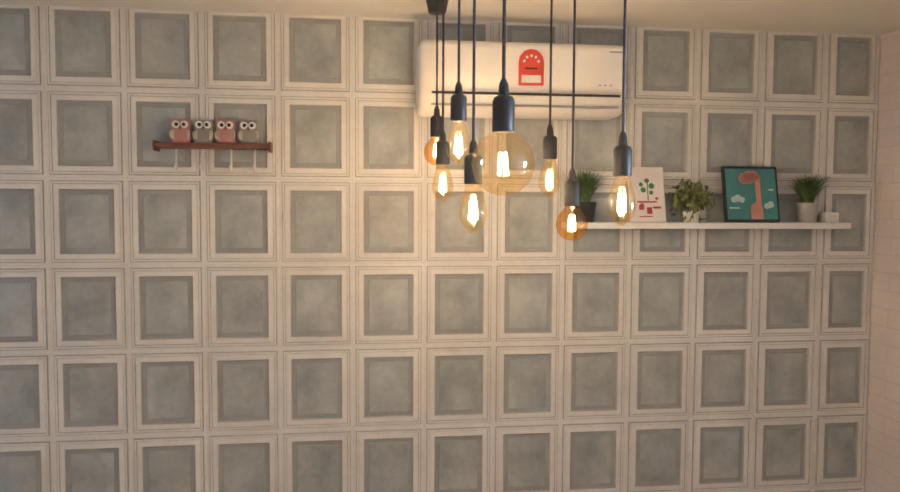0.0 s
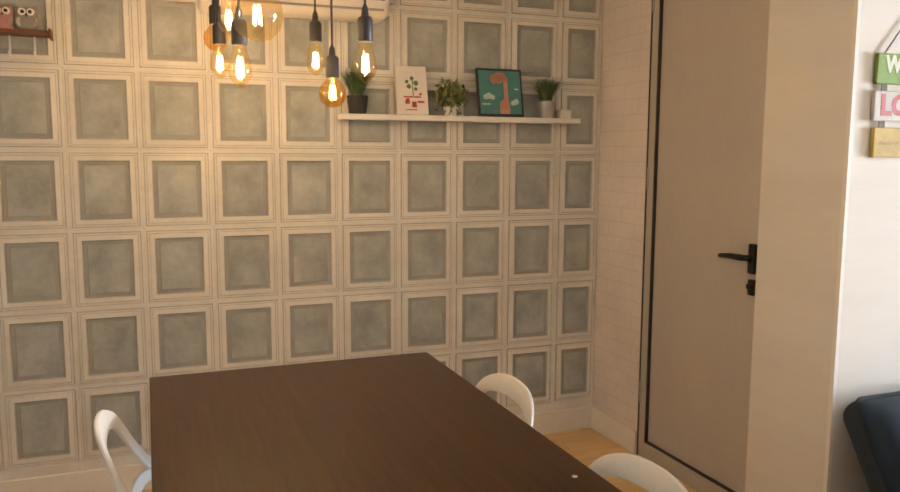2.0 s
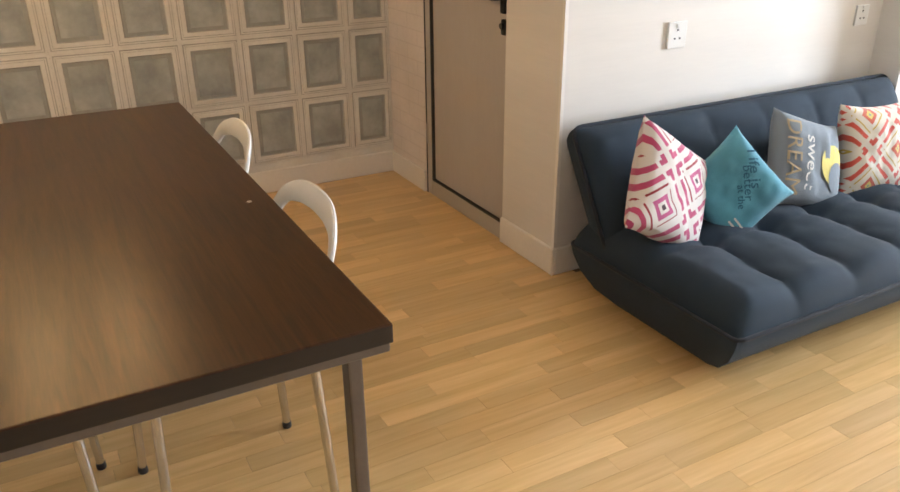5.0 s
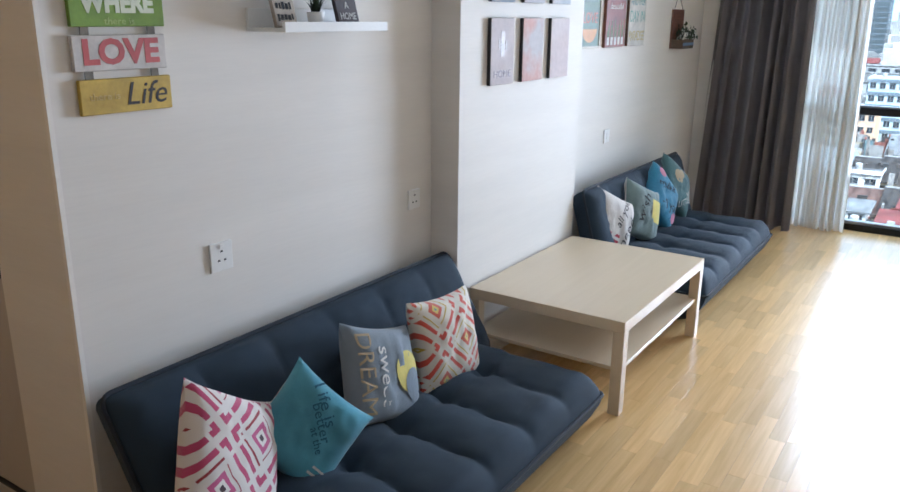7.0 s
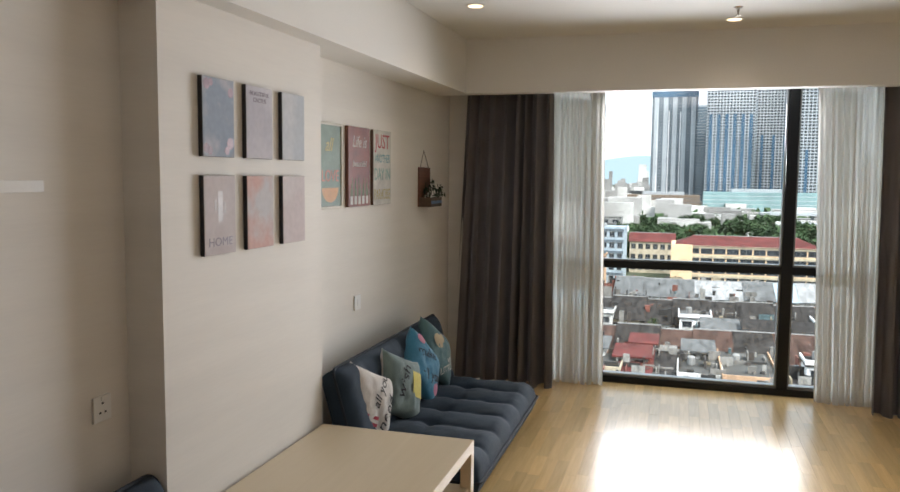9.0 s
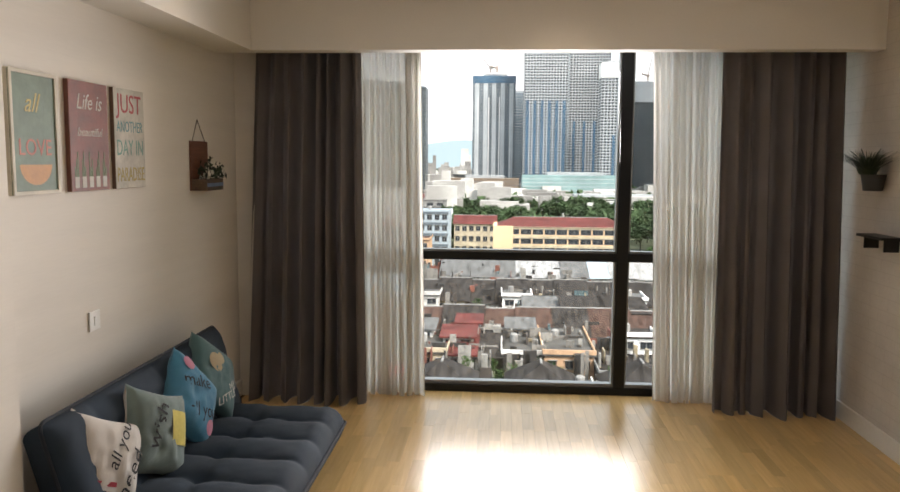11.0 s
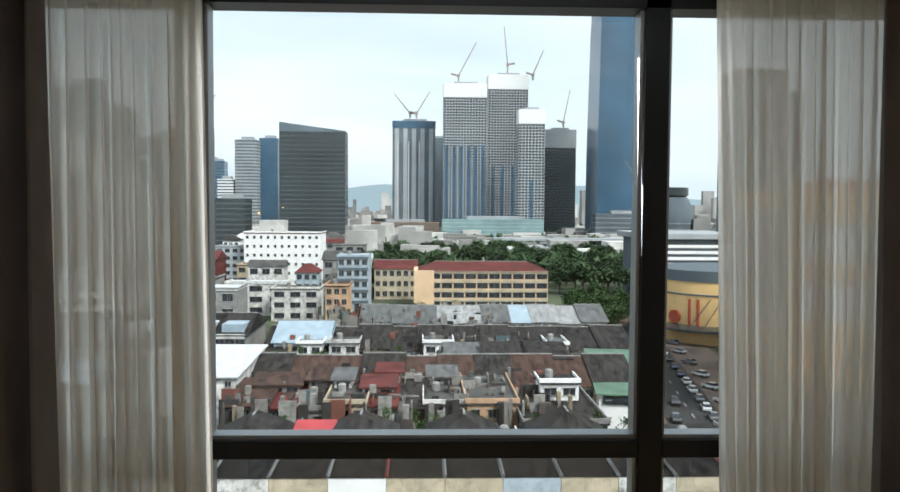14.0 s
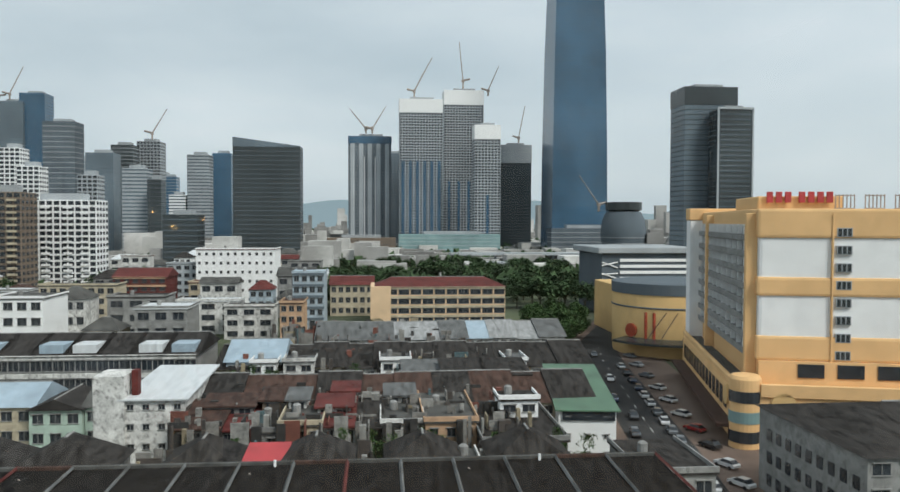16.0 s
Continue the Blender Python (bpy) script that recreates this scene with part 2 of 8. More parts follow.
def pane_glass(name, tint=(1, 1, 1), share=None):
    """Thin window glass: mostly see-through, with a mirror's share by Fresnel."""
    mt = bpy.data.materials.new(name)
    mt.use_nodes = True
    nt = mt.node_tree
    n, l = nt.nodes, nt.links
    n.remove(n["Principled BSDF"])
    tr = n.new("ShaderNodeBsdfTransparent")
    tr.inputs[0].default_value = (*tint, 1)
    gl = n.new("ShaderNodeBsdfGlossy")
    gl.inputs["Roughness"].default_value = 0.02
    fr = n.new("ShaderNodeFresnel")
    fr.inputs["IOR"].default_value = 1.3
    mx = n.new("ShaderNodeMixShader")
    if share is None:
        l.new(fr.outputs[0], mx.inputs[0])
    else:
        mx.inputs[0].default_value = share
    l.new(tr.outputs[0], mx.inputs[1])
    l.new(gl.outputs[0], mx.inputs[2])
    l.new(mx.outputs[0], n["Material Output"].inputs[0])
    return mt


def cloth(name, base, weave=900.0, sheen=0.3, var=0.08, rough=0.9, alpha=1.0):
    mt = surface(name, base, rough, var, 4, weave, 0.06)
    b = mt.node_tree.nodes["Principled BSDF"]
    b.inputs["Sheen Weight"].default_value = sheen
    b.inputs["Alpha"].default_value = alpha
    return mt


def rings_pattern(name, ground, stops, cell=0.2, turn=45, offset=(0, 0)):
    """Concentric lozenges on cloth: stops are (position, colour) across each cell."""
    mt = cloth(name, ground)
    nt = mt.node_tree
    n, l = nt.nodes, nt.links
    b = n["Principled BSDF"]
    co = n.new("ShaderNodeTexCoord")
    mp = n.new("ShaderNodeMapping")
    mp.inputs["Rotation"].default_value = (0, 0, radians(turn))
    mp.inputs["Scale"].default_value = (1 / cell, 1 / cell, 1)
    mp.inputs["Location"].default_value = (*offset, 0)
    l.new(co.outputs["Object"], mp.inputs[0])
    sep = n.new("ShaderNodeSeparateXYZ")
    l.new(mp.outputs[0], sep.inputs[0])
    out = []
    for k in (0, 1):
        fr = n.new("ShaderNodeMath")
        fr.operation = "PINGPONG"
        fr.inputs[1].default_value = 0.5
        l.new(sep.outputs[k], fr.inputs[0])
        out.append(fr)
    mx = n.new("ShaderNodeMath")
    mx.operation = "MINIMUM"
    l.new(out[0].outputs[0], mx.inputs[0])
    l.new(out[1].outputs[0], mx.inputs[1])
    sc = n.new("ShaderNodeMath")
    sc.operation = "MULTIPLY"
    sc.inputs[1].default_value = 2
    l.new(mx.outputs[0], sc.inputs[0])
    ramp = n.new("ShaderNodeValToRGB")
    ramp.color_ramp.interpolation = "CONSTANT"
    while len(ramp.color_ramp.elements) < len(stops):
        ramp.color_ramp.elements.new(0.5)
    for e, (p, c) in zip(ramp.color_ramp.elements, stops):
        e.position, e.color = p, (*c, 1)
    l.new(sc.outputs[0], ramp.inputs[0])
    # pale gaps that break the rings into strokes
    gaps = []
    for k in (0, 1):
        ad, pp = n.new("ShaderNodeMath"), n.new("ShaderNodeMath")
        ad.operation, pp.operation = "ADD", "PINGPONG"
        ad.inputs[1].default_value, pp.inputs[1].default_value = 0.23, 0.25
        l.new(sep.outputs[k], ad.inputs[0])
        l.new(ad.outputs[0], pp.inputs[0])
        gaps.append(pp)
    low = n.new("ShaderNodeMath")
    low.operation = "MINIMUM"
    l.new(gaps[0].outputs[0], low.inputs[0])
    l.new(gaps[1].outputs[0], low.inputs[1])
    cut = n.new("ShaderNodeMath")
    cut.operation = "LESS_THAN"
    cut.inputs[1].default_value = 0.033
    l.new(low.outputs[0], cut.inputs[0])
    gm = n.new("ShaderNodeMix")
    gm.data_type = "RGBA"
    l.new(cut.outputs[0], gm.inputs["Factor"])
    l.new(ramp.outputs[0], gm.inputs["A"])
    gm.inputs["B"].default_value = (*ground, 1)
    l.new(gm.outputs["Result"], b.inputs["Base Color"])
    return mt


M = {}
M["wallpaper"] = surface("cream_wallpaper", (0.74, 0.70, 0.64), 0.7, 0.035, 1.2, 18, 0.03, stretch=(0.5, 0.5, 6), coords="World")
M["ceiling"] = surface("ceiling_paint", (0.80, 0.78, 0.74), 0.85, 0.03, 0.8, 90, 0.04, coords="World")
M["skirting"] = surface("white_skirting", (0.82, 0.78, 0.72), 0.45, 0.05, 2, 60, 0.03, coords="World")
M["panel_frame"] = surface("panel_frame_paint", (0.76, 0.74, 0.69), 0.6, 0.08, 5, 70, 0.08, coords="World", spread=0.04)
M["panel_field"] = surface("panel_field_stone", (0.37, 0.395, 0.385), 0.6, 0.16, 7, 45, 0.1, coords="World", spread=0.05, tint=(0.43, 0.45, 0.435))
# panel lines and recessed bands are toned darker than the frames
M["panel_line"] = surface("panel_line_tone", (0.47, 0.455, 0.42), 0.65, 0.1, 6, 60, 0.06, coords="World")
M["panel_groove"] = surface("panel_groove_tone", (0.355, 0.36, 0.34), 0.7, 0.1, 6, 60, 0.06, coords="World")
M["door"] = surface("door_laminate", (0.50, 0.45, 0.40), 0.5, 0.05, 2, 80, 0.04, coords="World", stretch=(1, 1, 0.2))
M["door_frame"] = surface("door_frame_metal", (0.46, 0.42, 0.37), 0.45, 0.05, 2, 60, 0.03, coords="World")
M["black_metal"] = surface("black_metal", (0.02, 0.02, 0.022), 0.4, 0.1, 6, 80, 0.02, metal=0.3)
M["black_plastic"] = surface("black_plastic", (0.022, 0.022, 0.025), 0.45, 0.1, 8, 90, 0.03)
M["white_plastic"] = surface("white_plastic", (0.78, 0.77, 0.74), 0.35, 0.03, 5, 80, 0.02)
M["ac_white"] = surface("warm_white_plastic", (0.80, 0.76, 0.70), 0.35, 0.03, 3, 80, 0.01)
M["chrome"] = surface("brushed_chrome", (0.62, 0.61, 0.59), 0.25, 0.05, 8, 120, 0.02, metal=1.0)
M["steel"] = surface("grey_steel", (0.42, 0.40, 0.38), 0.4, 0.08, 8, 90, 0.03, metal=0.9)
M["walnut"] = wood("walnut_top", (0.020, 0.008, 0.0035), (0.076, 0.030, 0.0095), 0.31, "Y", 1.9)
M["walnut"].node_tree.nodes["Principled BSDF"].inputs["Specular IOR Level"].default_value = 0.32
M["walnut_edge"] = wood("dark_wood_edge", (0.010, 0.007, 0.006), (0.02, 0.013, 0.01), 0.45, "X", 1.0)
M["birch"] = wood("birch_foil", (0.64, 0.53, 0.37), (0.68, 0.57, 0.41), 0.35, "X", 0.7, coat=0.15)
M["shelf_wood"] = wood("red_brown_wood", (0.10, 0.035, 0.018), (0.20, 0.08, 0.045), 0.5, "X", 2)
M["laminate"] = wood("laminate_strip", (0.60, 0.38, 0.145), (0.78, 0.54, 0.25), 0.3, "X", 0.8, coat=0.2, spread=0.13)
M["laminate_rest"] = wood("laminate_strip_joined", (0.60, 0.38, 0.145), (0.78, 0.54, 0.25), 0.3, "X", 0.8, coat=0.2, island=True, spread=0.13)
M["subfloor"] = surface("subfloor", (0.22, 0.14, 0.07), 0.7, 0.1, 3, 40, 0.02, coords="World")
M["navy"] = cloth("navy_cloth", (0.015, 0.031, 0.053), 420, 0.03, 0.14)
M["navy_dark"] = cloth("dark_navy_piping", (0.012, 0.018, 0.03), 500, 0.1)
M["curtain"] = cloth("grey_brown_curtain", (0.265, 0.232, 0.222), 700, 0.1)
M["frame_black"] = surface("black_aluminium", (0.012, 0.015, 0.019), 0.35, 0.1, 5, 90, 0.02, metal=0.4)
M["frame_grey"] = surface("grey_aluminium", (0.30, 0.32, 0.33), 0.4, 0.06, 5, 90, 0.02, metal=0.5)
M["glass"] = pane_glass("window_glass", (0.96, 0.98, 0.98), 0.03)
M["bulb_clear"] = pane_glass("clear_bulb_glass", (1.0, 0.90, 0.68), 0.13)
M["bulb_amber"] = pane_glass("amber_bulb_glass", (1.0, 0.74, 0.36), 0.13)
M["filament"] = glow("glowing_filament", (1.0, 0.58, 0.2), 14)
M["downlight"] = glow("lit_downlight", (1.0, 0.80, 0.52), 1.2)
M["pot_white"] = surface("white_ceramic", (0.78, 0.76, 0.72), 0.35, 0.04, 12, 90, 0.02)
M["pot_grey"] = surface("zinc_pot", (0.5, 0.5, 0.48), 0.4, 0.1, 14, 90, 0.03, metal=0.6)
M["pot_black"] = surface("black_pot", (0.03, 0.03, 0.03), 0.5, 0.1, 14, 90, 0.03)
M["leaf"] = surface("green_leaf", (0.05, 0.10, 0.03), 0.55, 0.3, 30, 120, 0.02, tint=(0.10, 0.17, 0.05))
M["leaf_light"] = surface("yellow_green_leaf", (0.14, 0.18, 0.045), 0.55, 0.3, 30, 120, 0.02, tint=(0.25, 0.28, 0.10))
M["leaf_dark"] = surface("dark_green_leaf", (0.025, 0.045, 0.022), 0.55, 0.3, 30, 120, 0.02)
M["petal"] = surface("white_petal", (0.72, 0.70, 0.62), 0.6, 0.1, 40, 120, 0.02)
M["rope"] = surface("grey_cord", (0.22, 0.20, 0.17), 0.9, 0.2, 40, 200, 0.05)
M["soil"] = surface("soil", (0.06, 0.045, 0.03), 0.95, 0.3, 30, 120, 0.1)


def paint(name, c, rough=0.55, var=0.12, scale=9, grime=0.0):
    return surface(name, c, rough, var, scale, 70, 0.04, grime=grime)


def sheer(name):
    mt = bpy.data.materials.new(name)
    mt.use_nodes = True
    nt = mt.node_tree
    n, l = nt.nodes, nt.links
    n.remove(n["Principled BSDF"])
    tr, tl, df = n.new("ShaderNodeBsdfTransparent"), n.new("ShaderNodeBsdfTranslucent"), n.new("ShaderNodeBsdfDiffuse")
    wv = n.new("ShaderNodeTexNoise")
    wv.inputs["Scale"].default_value = 45
    cr = n.new("ShaderNodeValToRGB")
    cr.color_ramp.elements[0].color, cr.color_ramp.elements[1].color = (0.76, 0.71, 0.64, 1), (0.86, 0.82, 0.76, 1)
    l.new(wv.outputs["Fac"], cr.inputs[0])
    l.new(cr.outputs[0], tl.inputs[0])
    l.new(cr.outputs[0], df.inputs[0])
    m1, m2 = n.new("ShaderNodeMixShader"), n.new("ShaderNodeMixShader")
    m1.inputs[0].default_value, m2.inputs[0].default_value = 0.22, 0.9
    l.new(tl.outputs[0], m1.inputs[1])
    l.new(df.outputs[0], m1.inputs[2])
    l.new(tr.outputs[0], m2.inputs[1])
    l.new(m1.outputs[0], m2.inputs[2])
    l.new(m2.outputs[0], n["Material Output"].inputs[0])
    return mt


M["sheer"] = sheer("sheer_voile")

def brick_paper(name, base, along):
    """Printed wallpaper of whitewashed bricks; along is the wall's axis."""
    mt = surface(name, base, 0.8, 0.07, 3, 40, 0.1, coords="World")
    nt = mt.node_tree
    n, l = nt.nodes, nt.links
    geo, sep, com = n.new("ShaderNodeNewGeometry"), n.new("ShaderNodeSeparateXYZ"), n.new("ShaderNodeCombineXYZ")
    l.new(geo.outputs["Position"], sep.inputs[0])
    l.new(sep.outputs[along], com.inputs[0])
    l.new(sep.outputs["Z"], com.inputs[1])
    br = n.new("ShaderNodeTexBrick")
    br.inputs["Scale"].default_value, br.inputs["Mortar Size"].default_value, br.inputs["Mortar Smooth"].default_value = 3.6, 0.012, 0.6
    br.inputs["Brick Width"].default_value = 0.75
    l.new(com.outputs[0], br.inputs["Vector"])
    mx = n.new("ShaderNodeMix")
    mx.data_type = "RGBA"
    mul = n.new("ShaderNodeMath")
    mul.operation = "MULTIPLY"
    mul.inputs[1].default_value = 0.2
    b = n["Principled BSDF"]
    l.new(br.outputs["Fac"], mul.inputs[0])
    l.new(mul.outputs[0], mx.inputs["Factor"])
    l.new(b.inputs["Base Color"].links[0].from_socket, mx.inputs["A"])
    mx.inputs["B"].default_value = (0.34, 0.28, 0.24, 1)
    l.new(mx.outputs["Result"], b.inputs["Base Color"])
    return mt


M["brick_paper"] = brick_paper("white_brick_wallpaper", (0.64, 0.585, 0.53), "X")
M["brick_paper_side"] = brick_paper("pinkish_brick_wallpaper", (0.76, 0.69, 0.64), "Y")

# ---- structure ----
X1, Y2, YC, XC, XD = 2.25, -1.44, -1.583, 3.941, 5.131
XW, XG, YS, XE, YM, WM = 7.942, 8.03, -5.27, -2.6, -3.965, 0.0375
HD, HL, HB, YB = 2.24, 2.58, 2.2, -1.69

setting("floor", one_box(XE, 8.07, YS, 0, -0.12, -0.012), M["subfloor"], "timber-look laminate floor in honey-coloured strips", "floor")
wall_north = setting("wall_north", one_box(XE, X1 + 0.2, 0.0, 0.15, 0, HL + 0.1), M["panel_groove"], "wall covered in grey-green panels with pale frames", "wall")
setting("wall_west", one_box(XE - 0.15, XE, YS - 0.15, 0.15, 0, HL + 0.1), M["wallpaper"], "plain cream wall", "wall")
bm = bmesh.new()
bx(bm, X1, X1 + 0.2, -0.385, 0, 0, HL)
bx(bm, X1, X1 + 0.2, -1.075, -0.385, 2.185, HL)
bx(bm, X1, X1 + 0.2, Y2, -1.075, 0, HL)
for f in bm.faces:
    f.material_index = 1 if f.calc_center_median().y > -1.0 else 0
setting("wall_door", bm, [M["wallpaper"], M["brick_paper_side"]], "beige wallpapered wall with a door", "wall")
setting("wall_sofa", one_box(X1 + 0.2, 8.2, Y2, Y2 + 0.15, 0, HL + 0.1), M["wallpaper"], "cream wallpapered wall with faint streaks", "wall")
setting("wall_column", one_box(XC, XD, YC, Y2, 0, HB), M["wallpaper"], "shallow cream wall pier", "wall")
setting("ceiling_beam", one_box(X1, 7.3, YB, Y2, HB, HL), M["ceiling"], "painted dropped beam along the wall", "beam")
setting("window_pelmet", one_box(7.3, 7.42, YS, Y2, HB, HL), M["ceiling"], "painted pelmet box over the curtains", "pelmet")
setting("ceiling_dining", one_box(XE, X1, YS, 0.0, HD, HD + 0.1), M["ceiling"], "lowered off-white ceiling over the table", "ceiling")
setting("ceiling_step", one_box(X1, X1 + 0.06, YS, Y2, HD, HL), M["ceiling"], "painted ceiling step", "ceiling")
setting("ceiling", one_box(XE, 8.2, YS - 0.15, 0.15, HL, HL + 0.12), M["ceiling"], "off-white painted ceiling", "ceiling")

# south wall: whitewashed brick-pattern wallpaper
setting("wall_south", one_box(XE, 8.2, YS - 0.15, YS, 0, HL + 0.1), M["brick_paper"], "whitewashed brick-pattern wall", "wall")

# window wall: lintel and reveals
bm = bmesh.new()
bx(bm, 7.93, 8.2, YS, Y2, 2.34, HL)
bx(bm, 8.08, 8.2, YS, Y2, -0.35, -0.012)
setting("wall_window", bm, M["ceiling"], "painted wall over the tall window", "wall")

setting("wall_return", one_box(7.72, 8.07, -1.589, Y2, 0, HL), M["wallpaper"], "short cream wall return beside the window", "wall")

# skirting boards
SK = 0.112


def skirting(x0, x1, y0, y1):
    bm = one_box(x0, x1, y0, y1, 0, SK, 0.004, 1)
    setting("baseboard", bm, M["skirting"], "cream painted skirting board", "baseboard")


skirting(XE, X1, -0.014, -0.0005)
skirting(X1 - 0.014, X1 - 0.0005, -0.383, -0.0145)
skirting(X1 - 0.014, X1 - 0.0005, Y2 - 0.014, -1.077)
skirting(X1, XC, Y2 - 0.014, Y2 - 0.0005)
skirting(XC, XD, YC - 0.014, YC - 0.0005)
skirting(XD, 7.718999999999999, Y2 - 0.014, Y2 - 0.0005)
skirting(XE, 7.85, YS + 0.0005, YS + 0.014)

# corner trim on the outer wall corner
setting("trim", one_box(X1 - 0.002, X1 + 0.012, Y2 - 0.003, Y2 + 0.012, SK, HD), M["skirting"], "corner trim", "trim")

# door
door = setting("door_1", one_box(2.268, 2.308, -1.074, -0.4425, 0.0795, 2.1325, 0.002, 1), M["door"], "closed taupe laminate door with a black lever", "door")
bm = bmesh.new()
bx(bm, 2.2525, 2.34, -0.4375, -0.392, 0, 2.184, 0.003, 1)
bx(bm, 2.2525, 2.34, -1.074, -0.4375, 2.138, 2.184, 0.003, 1)
bx(bm, 2.2525, 2.34, -1.074, -0.4375, 0.0, 0.074, 0.003, 1)
part("door_frame", bm, M["door_frame"], door, "taupe door frame")
# black strips put in as the shade of the gap round the leaf
part("door_seal", one_box(2.2535, 2.335, -0.4420, -0.4377, 0.0745, 2.1375), M["pot_black"], door, "black strip for the shade in the door gap")
part("door_seal", one_box(2.2535, 2.335, -1.073, -0.4425, 2.1330, 2.1375), M["pot_black"], door, "black strip for the shade in the door gap")
part("door_seal", one_box(2.2535, 2.335, -1.073, -0.4425, 0.0745, 0.0790), M["pot_black"], door, "black strip for the shade in the door gap")
part("frame_joint", one_box(2.2508, 2.336, -0.3915, -0.3855, 0.0, 2.1845), M["pot_black"], door, "dark joint beside the frame")
bm = bmesh.new()
bx(bm, 2.248, 2.2675, -1.062, -1.03, 0.925, 1.035, 0.006)
tube(bm, [(2.262, -1.046, 0.985), (2.225, -1.046, 0.985), (2.212, -1.032, 0.986), (2.212, -0.982, 0.986), (2.214, -0.922, 0.98)], [0.011, 0.011, 0.012, 0.011, 0.008], 10)
part("door_handle", bm, M["black_metal"], door, "black lever handle", True)
bm = bmesh.new()
bx(bm, 2.252, 2.2675, -1.062, -1.03, 0.845, 0.905, 0.007)
cyl(bm, (2.255, -1.046, 0.88), (2.243, -1.046, 0.88), 0.012)
part("lock", bm, M["black_metal"], door, "black lock cylinder", True)
for z in (0.25, 1.2, 1.95):
    part("hinge", one_box(2.247, 2.2555, -0.405, -0.393, z, z + 0.1, 0.003, 1), M["steel"], door)

# window: black frame with mullions, transoms and panes
win = setting("window_1", one_box(XW, 8.06, YS, Y2, 0.0, 0.05, 0.003, 1), M["frame_black"], "full-height window with a black frame", "window")
MULL = [Y2 - 0.035, -2.56, YM, YS + 0.035]
for y in MULL:
    mu = part("mullion", one_box(XW, 8.055, y - WM, y + WM, 0.05, 2.34, 0.002, 1), M["frame_black"], win)
    for s in (-1, 1):
        part("glazing_bead", one_box(XW + 0.02, XG - 0.004, y + s * (WM + 0.0005), y + s * (WM + 0.012), 0.075, 2.285, 0.001, 1), M["frame_grey"], mu)
part("head", one_box(XW, 8.055, YS, Y2, 2.285, 2.34, 0.002, 1), M["frame_black"], win)
edges = sorted(MULL)
for a, b in zip(edges, edges[1:]):
    lo, hi = a + WM, b - WM
    part("transom", one_box(XW, 8.055, lo, hi, 0.907, 0.963, 0.002, 1), M["frame_black"], win)
    part("sill_bead", one_box(XW + 0.02, XG - 0.004, lo, hi, 0.963, 0.976, 0.001, 1), M["frame_grey"], win)
    part("sill_bead", one_box(XW + 0.02, XG - 0.004, lo, hi, 0.05, 0.072, 0.001, 1), M["frame_grey"], win)
    for z0, z1 in ((0.05, 0.907), (0.963, 2.285)):
        p = part("pane", one_box(XG, XG + 0.006, lo, hi, z0, z1), M["glass"], win)
        p.visible_shadow = False

# ---- dining corner ----
# table
tx0, tx1, ty0, ty1, tz = 0.207, 1.06, -2.615, -0.90, 0.707
table = thing("dining_table", "dark walnut dining table on a grey steel frame", "table", ((tx0 + tx1) / 2, (ty0 + ty1) / 2, 0))
bm = one_box(tx0, tx1, ty0, ty1, tz - 0.036, tz, 0.003, 2)
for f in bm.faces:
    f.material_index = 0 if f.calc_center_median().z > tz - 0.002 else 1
M["table_steel"] = surface("dull_brown_grey_steel", (0.17, 0.15, 0.135), 0.45, 0.08, 8, 90, 0.03, metal=0.6)
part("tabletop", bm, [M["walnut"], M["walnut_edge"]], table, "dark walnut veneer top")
bm = bmesh.new()
bx(bm, tx0 + 0.004, tx1 - 0.004, ty0 + 0.006, ty0 + 0.03, tz - 0.055, tz - 0.036, 0.002, 1)
bx(bm, tx0 + 0.004, tx1 - 0.004, ty1 - 0.03, ty1 - 0.006, tz - 0.055, tz - 0.036, 0.002, 1)
bx(bm, tx0 + 0.004, tx0 + 0.03, ty0 + 0.03, ty1 - 0.03, tz - 0.055, tz - 0.036, 0.002, 1)
bx(bm, tx1 - 0.03, tx1 - 0.004, ty0 + 0.03, ty1 - 0.03, tz - 0.055, tz - 0.036, 0.002, 1)
part("apron", bm, M["table_steel"], table, "grey steel under-frame")
for x in (tx0 + 0.05, tx1 - 0.075):
    for y in (ty0 + 0.02, ty1 - 0.055):
        part("leg", one_box(x, x + 0.026, y, y + 0.034, 0.0, tz - 0.055, 0.004), M["table_steel"], table)
part("stain", lathe(bmesh.new(), [(0.006, 0), (0.006, 0.0006), (0.003, 0.0012)], (1.008, -1.948, tz)), M["white_plastic"], table, "small white mark")


